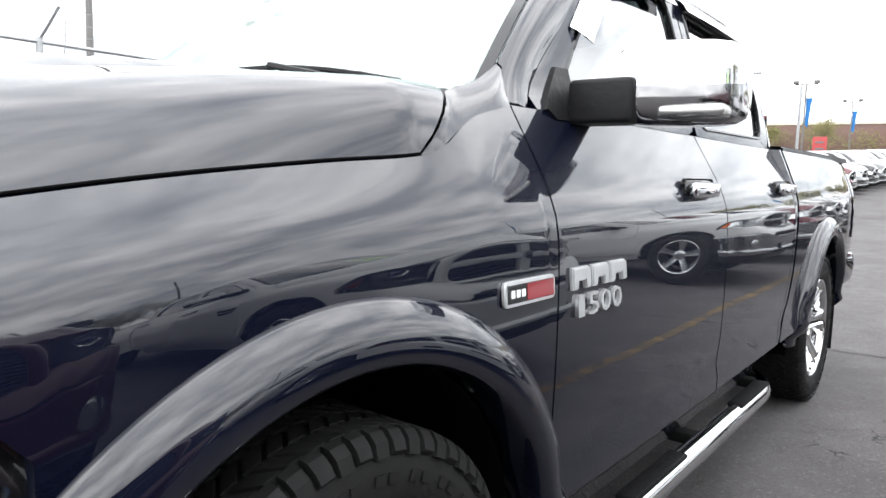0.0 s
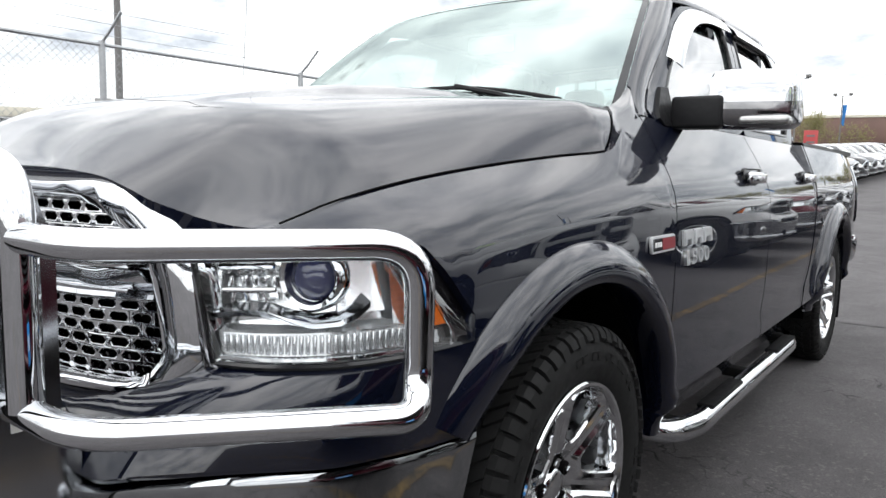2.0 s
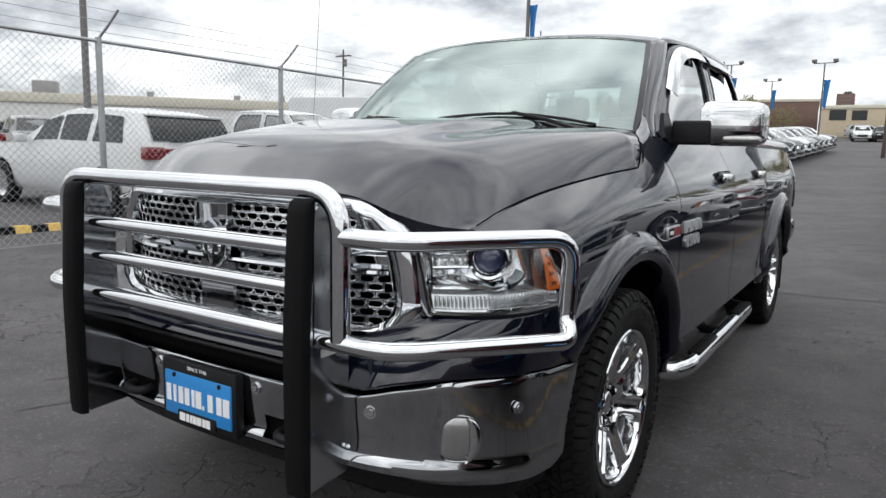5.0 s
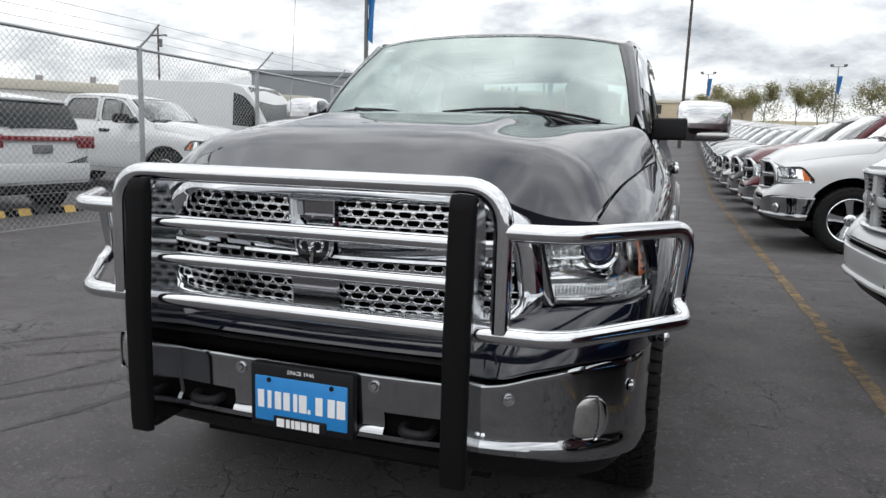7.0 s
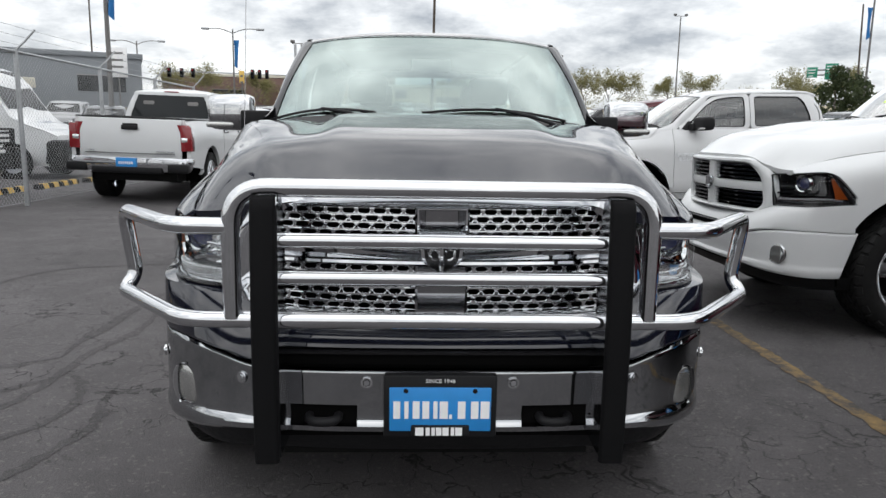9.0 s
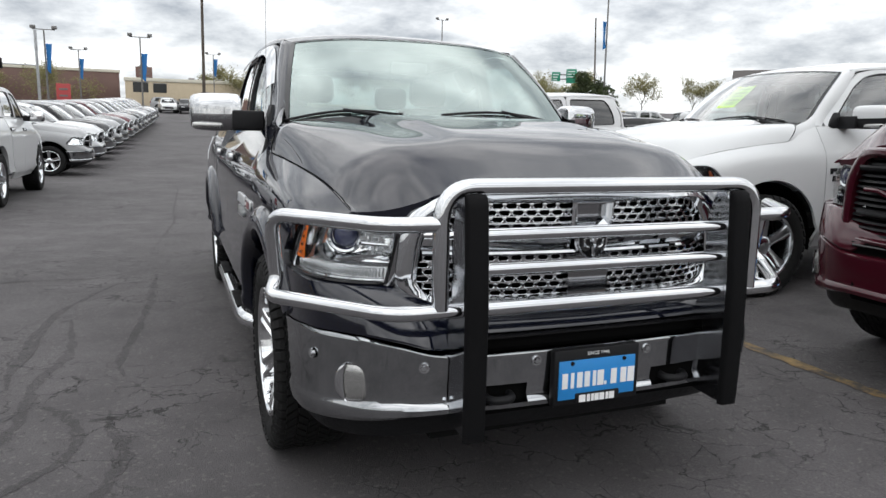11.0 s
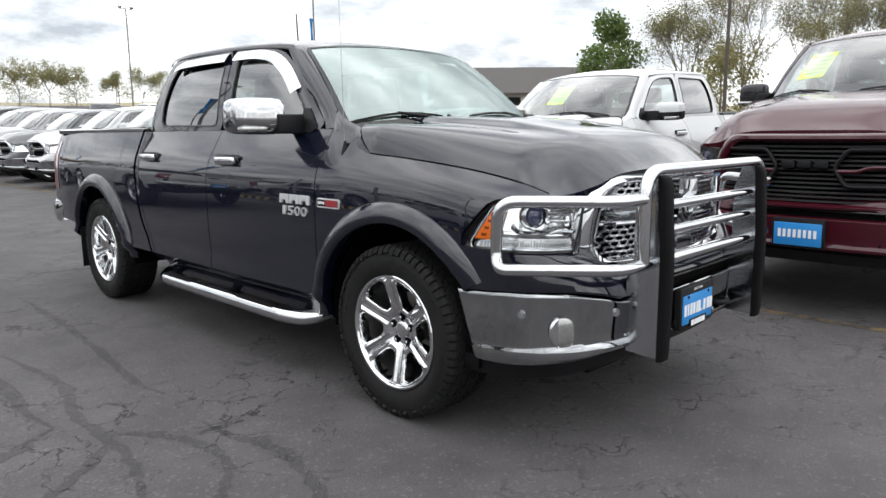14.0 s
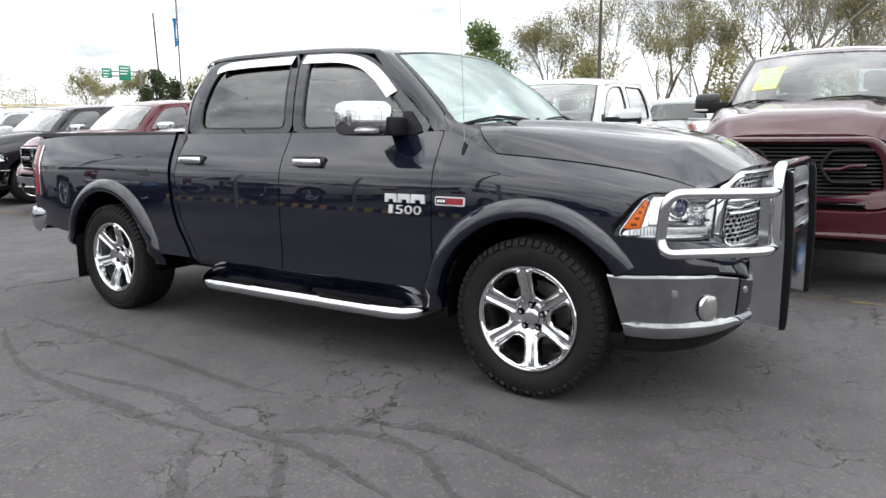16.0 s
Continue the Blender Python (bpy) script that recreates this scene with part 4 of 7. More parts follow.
def build_steps(truck):
    for sx in (1, -1):
        pts = rounded([(sx * 0.62, 0.62, 0.42), (sx * 0.90, 0.72, 0.335), (sx * 0.965, 0.86, 0.335), (sx * 0.965, 2.38, 0.335), (sx * 0.90, 2.54, 0.335), (sx * 0.60, 2.62, 0.42)], 0.16, 8)
        bar = tagged(part("side_step", tube(pts, 0.041, 18), CHROME, truck), "polished steel tube side step")
        for y0 in (0.98, 1.98):
            part("step_pad", box(sx * 0.932, sx * 0.992, y0, y0 + 0.40, 0.362, 0.380, 0.008, 3), RUBBER, bar, "black rubber step pad")
        for y0 in (0.80, 1.6, 2.42):
            part("step_bracket", box(sx * 0.60, sx * 0.95, y0 - 0.03, y0 + 0.03, 0.33, 0.37, 0.008), UNDER, bar)


# ---- front ends ----
def bump_plan(n=60):
    """The bumper's outline seen from above, from the middle to the wheel."""
    pts = [(0.0, -1.002), (0.22, -1.0), (0.42, -0.988), (0.59, -0.955), (0.72, -0.895), (0.82, -0.805), (0.885, -0.715), (0.916, -0.60), (0.932, -0.455)]
    xs = curve([(i, p[0]) for i, p in enumerate(pts)])
    ys = curve([(i, p[1]) for i, p in enumerate(pts)])
    return [(xs(8 * k / n), ys(8 * k / n)) for k in range(n + 1)]


BUMP_TOP = curve([(0, 0.648), (0.46, 0.648), (0.55, 0.655), (0.66, 0.682), (0.80, 0.70), (0.90, 0.698), (0.932, 0.684)])
BUMP_LOW = curve([(0, 0.445), (0.45, 0.445), (0.60, 0.435), (0.80, 0.41), (0.932, 0.398)])


def full(pts):
    return [(-x, y) for x, y in reversed(pts[1:])] + pts


def build_bumper(truck, chrome, lower, detail=2, fog=True):
    plan = full(bump_plan(72 if detail > 1 else 20))
    rows = []
    for t, o in ((0.0, 0.030), (0.012, 0.012), (0.04, 0.001), (0.06, -0.0005), (0.085, -0.0005), (0.12, 0.0), (0.3, 0.002), (0.55, 0.004), (0.72, 0.010), (0.77, 0.008), (0.80, 0.0), (0.86, -0.006), (0.94, -0.002), (1.0, 0.022)):
        row = []
        for x, y in plan:
            ax = abs(x)
            k = 1 - 0.9 * max(0, (ax - 0.6) / 0.33) ** 2
            zt, zb = BUMP_TOP(ax), BUMP_LOW(ax)
            back = min(1, max(0, (y + 0.72) / 0.265))
            row.append((x * (1 - o * 0.35 * (1 - k)), y + o * max(k, 0.15) - 0.10 * t * back, zt + (zb - zt) * t))
        rows.append(row)
    bm = sheet(rows)
    # openings for the tow hooks
    kill = [f for f in bm.faces if 0.25 < abs(f.calc_center_median().x) < 0.44 and 0.47 < f.calc_center_median().z < 0.545]
    if chrome is CHROME:
        bmesh.ops.delete(bm, geom=kill, context="FACES")
    lip(bm, lambda c: (0, 0.05, 0))
    bumper = part("front_bumper", bm, BUMPER_CHROME if chrome is CHROME else chrome, truck, "chrome front bumper" if chrome is CHROME else "painted front bumper", 30)
    # near-black boxes in place of the shade behind the bumper openings
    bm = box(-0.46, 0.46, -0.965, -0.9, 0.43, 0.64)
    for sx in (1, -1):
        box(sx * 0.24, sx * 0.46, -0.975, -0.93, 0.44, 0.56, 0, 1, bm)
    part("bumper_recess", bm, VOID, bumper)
    if detail > 1:
        for sx in (1, -1):
            hook = tube(rounded([(sx * 0.30, -0.93, 0.50), (sx * 0.30, -1.02, 0.495), (sx * 0.385, -1.02, 0.495), (sx * 0.385, -0.93, 0.50)], 0.035, 5), 0.014, 10)
            part("tow_hook", hook, BLACK_PLASTIC, bumper, "black tow hook")
        for sx in (1, -1):
            for x, y, z, nx in ((0.215, -1.002, 0.609, 0.0), (0.587, -0.957, 0.608, 0.4), (0.892, -0.715, 0.614, 0.9)):
                nrm = Vector((sx * nx, -(1 - nx * 0.75), 0)).normalized()
                s = part("parking_sensor", disc(Vector((sx * x, y, z)) - nrm * 0.004, nrm, 0.0175, 0.007, 20, 0.002), CHROME, bumper)
                part("sensor_face", disc(Vector((sx * x, y, z)) - nrm * 0.002, nrm, 0.011, 0.007, 16, 0.002), STEEL, s)
    part("air_dam", sheet([[(x * q, y * q + 0.03, BUMP_LOW(abs(x)) - h) for x, y in plan] for q, h in ((0.97, 0.0), (0.955, 0.06), (0.93, 0.09))]), BLACK_PLASTIC, truck, "black plastic air dam")
    if fog and detail:
        for sx in (1, -1):
            c = Vector((sx * 0.783, -0.841, 0.545))
            nrm = Vector((sx * 0.55, -0.83, 0)).normalized()
            q = Matrix.Translation(c) @ nrm.to_track_quat("Z", "Y").to_matrix().to_4x4()
            e = 1 if (q.to_3x3() @ Vector((1, 0, 0))).x * sx > 0 else -1
            ring = [radians(360 * k / 28) for k in range(28)]

            def oval(a, k, h):
                c, v = math.cos(a), math.sin(a)
                r = (abs(c) ** 3.2 + abs(v) ** 3.2) ** (-1 / 3.2)
                return q @ Vector((0.050 * k * r * c, 0.060 * k * r * v, h))
            f = part("fog_lamp", sheet([[oval(a, k, h) for a in ring] for k, h in ((1.0, -0.006), (0.97, 0.001), (0.90, 0.004), (0.75, 0.007), (0.5, 0.009), (0.25, 0.010), (0.02, 0.010))], wrap=True), FOG_GLASS, bumper, "frosted domed fog lamp", 60)
            arc = [radians(-78 + 156 * k / 16) for k in range(17)]
            rows = [[q @ Vector((e * (0.016 + r * math.cos(a)), 0.062 * math.sin(a), h)) for a in arc] for r, h in ((0.047, 0.001), (0.044, 0.010), (0.030, 0.014), (0.016, 0.012))]
            part("fog_trim", sheet(rows), CHROME, f, "chrome crescent", 60)
            part("fog_lip", tube([oval(a, 1.03, 0.0) for a in ring], 0.003, 6, None, True), CHROME_DARK, f)


LAMP_PLAN = ((0.668, -0.808), (0.735, -0.778), (0.797, -0.734), (0.848, -0.674), (0.880, -0.598), (0.901, -0.497), (0.919, -0.392))
LAMP_TOP = (1.046, 1.053, 1.059, 1.065, 1.066, 0.993, 0.866)
LAMP_LOW = (0.852, 0.852, 0.853, 0.854, 0.855, 0.856, 0.860)


def build_fascia(truck, paint, detail=2):
    """The painted skin between bumper, lamps and grille."""
    plan = full(bump_plan(40 if detail > 1 else 20))
    up = curve([(0, 0.775), (0.42, 0.785), (0.60, 0.82), (0.66, 0.838), (0.80, 0.848), (0.88, 0.852), (0.905, 0.856), (0.932, 0.866)])
    rows = []
    for t, o in ((0.0, 0.005), (0.06, -0.004), (0.35, 0.004), (0.7, 0.03), (0.94, 0.06), (1.0, 0.075)):
        row = []
        for x, y in plan:
            ax = abs(x)
            zb, zt = BUMP_TOP(ax) + 0.004, up(ax)
            if ax < 0.47:
                zb = 0.70
            k = 1 - 0.95 * max(0, (ax - 0.66) / 0.272)
            row.append((x * (1 + 0.004 * t), y + (o + 0.035 * t) * max(k, 0.0) + (0.03 if ax < 0.47 else 0.03 * max(0, 1 - (ax - 0.47) / 0.1)) * (1 - t), zb + (zt - zb) * t))
        rows.append(row)
    ly, lz = curve(LAMP_PLAN), curve([(p[0], z) for p, z in zip(LAMP_PLAN, LAMP_LOW)])
    rows.append([(x * 0.99, max(ly(abs(x)) + 0.004, y + 0.02), lz(abs(x)) - 0.006) if abs(x) > 0.66 else (x, y + 0.115, up(abs(x)) + 0.002) for x, y in plan])
    bm = sheet(rows)
    lip(bm, lambda c: (0, 0.03, 0))
    part("front_fascia", bm, paint, truck, "glossy painted front fascia", 35)
    # near-black sheet painted in for the shade of the lower opening
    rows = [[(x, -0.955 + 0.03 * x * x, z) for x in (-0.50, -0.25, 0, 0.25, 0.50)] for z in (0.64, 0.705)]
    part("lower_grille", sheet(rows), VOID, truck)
    part("lower_grille_bar", tube([(x, -0.972 + 0.03 * x * x, 0.690) for x in (-0.48, -0.25, 0, 0.25, 0.48)], 0.008, 8), BLACK_GLOSS, truck)


LAMP_FX, LAMP_FY = curve([(i, p[0]) for i, p in enumerate(LAMP_PLAN)]), curve([(i, p[1]) for i, p in enumerate(LAMP_PLAN)])
LAMP_FT, LAMP_FL = curve(list(enumerate(LAMP_TOP))), curve(list(enumerate(LAMP_LOW)))


def lamp_point(s, q, off, grow=0.0):
    """A point of the lamp: s runs outwards, q upwards, off along the normal."""
    s0, s1 = max(s - 0.1, 0.0), min(s + 0.1, 6.0)
    t = Vector((LAMP_FX(s1) - LAMP_FX(s0), LAMP_FY(s1) - LAMP_FY(s0), 0)).normalized()
    nrm = Vector((t.y, -t.x, 0))
    lean = q * max(0.0, 1 - s / 2.5)
    p = Vector((LAMP_FX(s) - 0.040 * lean, LAMP_FY(s) - 0.020 * lean, 0)) + nrm * (off - 0.012 * q)
    zt, zl = LAMP_FT(s) + grow, LAMP_FL(s) - grow
    return Vector((p.x, p.y, zl + (zt - zl) * q)), nrm


def lamp_sheet(sx, off, grow=0.0, z_lo=0.0, z_hi=1.0, i0=0, i1=6, m=8, sub=4, bulge=0.012, lean=0.0):
    rows = []
    n = int((i1 - i0) * sub)
    for k in range(n + 1):
        s = i0 + (i1 - i0) * k / n
        row = []
        for j in range(m + 1):
            q = z_lo + (z_hi - z_lo) * j / m
            p = lamp_point(s, q, off + lean * q + bulge * math.sin(math.pi * q), grow)[0]
            row.append((sx * p.x, p.y, p.z))
        rows.append(row)
    return sheet(rows)


def build_headlamps(truck, dark=False, detail=2):
    inner = BLACK_GLOSS if dark else REFLECTOR
    for sx in (1, -1):
        flip = Vector((sx, 1, 1))

        def at(s, q, o):
            return lamp_point(s, q, o)[0] * flip
        lamp = part("headlamp", lamp_sheet(sx, -0.036, 0.0, i1=5.4, bulge=0.0, lean=-0.045), inner, truck, "headlamp with clear lens and amber marker" if not dark else "dark-bezel headlamp")
        lens = part("lamp_lens", lamp_sheet(sx, 0.002), LENS, lamp, "clear headlamp lens")
        lens.visible_shadow = False
        # rim of the housing
        loop = [at(i / 4, 0.0, 0.0) for i in range(25)] + [at(i / 4, 1.0, 0.0) for i in range(24, -1, -1)]
        part("lamp_rim", tube(loop, 0.006, 6, None, True), BLACK_GLOSS, lamp)
        bm = sheet([[at(i / 4, q, o) for i in range(23)] for q, o in ((0.0, 0.0), (0.0, -0.075))])
        sheet([[at(i / 4, q, o) for i in range(23)] for q, o in ((1.0, 0.0), (1.0, -0.075))], bm)
        sheet([[at(0.0, q, o) for q in (0, 0.5, 1)] for o in (0, -0.075)], bm)
        part("lamp_box", bm, inner, lamp)
        # bezel between the lamp and the grille surround
        rows = []
        for q in (-0.04, 0.25, 0.5, 0.75, 0.97):
            p = lamp_point(0, q, 0.0)[0]
            rows.append([(sx * (p.x + dx), p.y + dy, p.z) for dx, dy in ((0.003, 0.004), (-0.006, -0.004), (-0.022, -0.006), (-0.045, 0.012))])
        part("lamp_bezel", sheet(rows), CHROME_DARK if not dark else BLACK_GLOSS, lamp, "smoked bezel")
        if not detail:
            continue
        # projector
        c, nrm = lamp_point(2.35, 0.68, -0.060)
        nn = Vector((nrm.x * 0.35, nrm.y, 0)).normalized()
        q = Matrix.Translation(c * flip) @ (nn * flip).to_track_quat("X", "Z").to_matrix().to_4x4()
        pj = part("projector_ring", lathe([(0.060, -0.01), (0.060, 0.022), (0.054, 0.030), (0.047, 0.026), (0.043, 0.010)], 28, None, q), CHROME, lamp, "chrome projector ring")
        part("projector_lens", lathe([(0.043, 0.006), (0.040, 0.016), (0.031, 0.026), (0.018, 0.032), (0.0005, 0.034)], 28, None, q), PROJECTOR, pj, "bluish projector lens")
        # faceted high-beam reflector
        rng = random.Random(4)
        bm = bmesh.new()
        for i in range(5):
            for j in range(4):
                p = lamp_point(0.35 + 0.26 * i, 0.54 + 0.12 * j, -0.05)[0] * flip
                join(bm, box(-0.0095, 0.0095, -0.003, 0.003, -0.0105, 0.0105, 0.002, 1), Matrix.Translation(p) @ pose(0, 0, 0, rng.uniform(-35, 35), 0, rng.uniform(-40, 40)))
        part("high_beam", bm, inner, lamp, "faceted reflector")
        for z, w in ((0.80, 0.006), (0.60, 0.005)):
            part("chrome_fin", tube([at(s, z, -0.03) for s in (0.3, 0.9, 1.5)], w, 8), CHROME if not dark else BLACK_GLOSS, lamp)
        rows = [[at(s, z + dz, o) for s, z in ((0.15, 0.40), (0.8, 0.43), (1.3, 0.42), (1.8, 0.36), (2.3, 0.32), (2.9, 0.33), (3.3, 0.38), (3.6, 0.46))] for dz, o in ((-0.05, -0.05), (-0.03, -0.014), (0.02, -0.012), (0.06, -0.05))]
        part("chrome_brow", sheet(rows), CHROME if not dark else BLACK_GLOSS, lamp, smooth=60)
        # corner bowl between projector and marker
        part("corner_reflector", lamp_sheet(sx, -0.022, -0.004, 0.36, 0.98, 2.9, 4.30, 5, 6, -0.006, -0.045), inner, lamp, smooth=60)
        part("tip_reflector", lamp_sheet(sx, -0.022, -0.006, 0.04, 0.97, 4.25, 5.40, 5, 6, -0.004, -0.020), inner, lamp, smooth=60)
        rows = [[at(s, z, o) for s in [0.12 + 5.05 * k / 20 for k in range(21)]] for z, o in ((0.03, -0.030), (0.07, -0.016), (0.25, -0.020), (0.30, -0.045))]
        st = part("led_strip", sheet(rows), BLACK_GLOSS if dark else LED_STRIP, lamp, "row of daytime running lamps")
        bm = bmesh.new()
        for k in range(33):
            p = lamp_point(0.25 + k * 0.148, 0.16, -0.015)[0]
            join(bm, box(-0.0045, 0.0045, -0.003, 0.003, -0.016, 0.016, 0.002, 1), Matrix.Translation(p * flip))
        part("led_cells", bm, CHROME_DARK if dark else LED_STRIP, st)
        part("led_lip", tube([at(s, 0.045, -0.010) for s in [0.15 + 4.4 * k / 12 for k in range(13)]], 0.005, 6), CHROME if not dark else BLACK_GLOSS, st)
        # three-cornered amber marker that wraps the corner, and the smoked edge above it
        def by_height(s, z, o):
            zl, zt = LAMP_FL(s), LAMP_FT(s)
            return lamp_point(s, (z - zl) / max(zt - zl, 0.004), o)[0] * flip
        rows = []
        for k in range(9):
            f = k / 8
            a, b, z = 4.60 - 0.32 * f, 5.30 - 0.88 * f, 0.898 + 0.130 * f
            rows.append([by_height(a + (b - a) * q / 6, z, -0.010 + 0.003 * math.sin(math.pi * f)) for q in range(7)])
        marker = part("amber_marker", sheet(rows), AMBER_DARK if dark else AMBER, lamp, "ribbed amber corner marker")
        if detail > 1:
            for f in (0.10, 0.32, 0.54, 0.74):
                a, b = 4.60 - 0.32 * f, 5.30 - 0.88 * f
                rib = [[by_height(a + (b - a) * q, 0.898 + 0.130 * f + dz, o) for q in (0.22, 0.36, 0.50, 0.62)] for dz, o in ((-0.001, -0.009), (0.002, -0.003), (0.009, -0.003), (0.012, -0.009))]
                part("marker_rib", sheet(rib), AMBER_DARK, marker, "dark amber rib")
        edge = [(4.30, 1.040), (4.46, 1.034), (4.70, 0.998), (4.95, 0.960), (5.20, 0.920), (5.38, 0.890), (5.42, 0.874), (5.36, 0.858)]
        outer = [(4.12, 1.062), (4.46, 1.050), (4.76, 1.022), (5.05, 0.982), (5.35, 0.945), (5.75, 0.896), (5.98, 0.866), (5.90, 0.858)]
        part("smoked_edge", sheet([[by_height(a[0] + (b[0] - a[0]) * q, a[1] + (b[1] - a[1]) * q, -0.010 + 0.008 * math.sin(math.pi * q)) for q in (0, 0.3, 0.6, 1)] for a, b in zip(edge, outer)]), BLACK_GLOSS, lamp, "smoked gloss lamp edge", 60)
        for line in (edge, outer):
            part("marker_trim", tube([by_height(a, z, -0.006) for a, z in line], 0.0036, 6), CHROME if not dark else BLACK_GLOSS, lamp)


GRILLE_Y = lambda x: -0.938 + 0.24 * x * x + 0.16 * max(0, abs(x) - 0.42)


def grille_shell(sx, pts_out, pts_in, out_y, in_y, parent, material, name="grille_surround"):
    rows = []
    n = len(pts_out)
    for k, (s, o) in enumerate(((0, 0.03), (0.0, 0.0), (0.25, -0.022), (0.6, -0.026), (0.92, -0.012), (1.0, 0.012), (1.0, 0.04))):
        rows.append([(a[0] * (1 - s) + b[0] * s, (GRILLE_Y(a[0]) + out_y) * (1 - s) + (GRILLE_Y(b[0]) + in_y) * s + o, a[1] * (1 - s) + b[1] * s) for a, b in zip(pts_out, pts_in)])
    return part(name, sheet(rows, wrap=True), material, parent, "bright chrome grille surround" if material is CHROME else "painted grille surround", 40)


def loop_points(poly, radius, n=96):
    pts = rounded([(p[0], p[1], 0) for p in poly], radius, 6, True)
    ls = [0]
    for i in range(len(pts)):
        ls.append(ls[-1] + (pts[(i + 1) % len(pts)] - pts[i]).length)
    out = []
    for k in range(n):
        s = ls[-1] * k / n
        i = max(j for j in range(len(pts)) if ls[j] <= s + 1e-9)
        out.append(tuple(pts[i].lerp(pts[(i + 1) % len(pts)], (s - ls[i]) / max(ls[i + 1] - ls[i], 1e-9)).xy))
    return out


GR_OUT = ((-0.515, 1.152), (0.515, 1.152), (0.632, 1.05), (0.657, 0.83), (0.60, 0.778), (-0.60, 0.778), (-0.657, 0.83), (-0.632, 1.05))
GR_IN = ((-0.455, 1.112), (0.455, 1.112), (0.55, 1.02), (0.575, 0.85), (0.53, 0.808), (-0.53, 0.808), (-0.575, 0.85), (-0.55, 1.02))


def inside(poly, x, z):
    c = False
    for i in range(len(poly)):
        (x0, z0), (x1, z1) = poly[i], poly[i - 1]
        if (z0 > z) != (z1 > z) and x < (x1 - x0) * (z - z0) / (z1 - z0) + x0:
            c = not c
    return c


def mesh_grille(parent, x0, x1, z0, z1, rows, shift, pw=0.0462):
    """Chrome mesh with staggered long six-sided openings."""
    bm = bmesh.new()
    n = int((x1 - x0) / pw) + 3
    lim = loop_points([(x * 0.985, z + (0.012 if z > 0.95 else -0.012)) for x, z in GR_IN], 0.05)
    h = (z1 - z0) / rows / 2
    for r in range(rows):
        zc = z0 + (2 * r + 1) * h
        for k in range(-1, n):
            xc = x0 + (k + (0.5 if (r + shift) % 2 else 0.0)) * pw
            if xc > x1 + pw / 2 or not inside(lim, xc, zc):
                continue
            hw, hh = pw * 0.415, h * 0.70
            hole = [(-hw, 0), (-hw * 0.66, hh), (hw * 0.66, hh), (hw, 0), (hw * 0.66, -hh), (-hw * 0.66, -hh)]
            rim = [(-pw / 2, 0), (-pw / 2, h), (pw / 2, h), (pw / 2, 0), (pw / 2, -h), (-pw / 2, -h)]
            ring = []
            for pts, o in ((rim, 0.0), ([(a * 0.5 + b * 0.5, c * 0.5 + d * 0.5) for (a, c), (b, d) in zip(rim, hole)], -0.0006), (hole, 0.0004), (hole, 0.020)):
                row = []
                for p in pts:
                    x = min(max(xc + p[0], x0), x1)
                    row.append((x, GRILLE_Y(x) + 0.016 + o, zc + p[1]))
                ring.append(row)
            sheet(ring, bm, wrap=True)
    return part("grille_mesh", bm, CHROME, parent, "chrome mesh with long openings", 30)


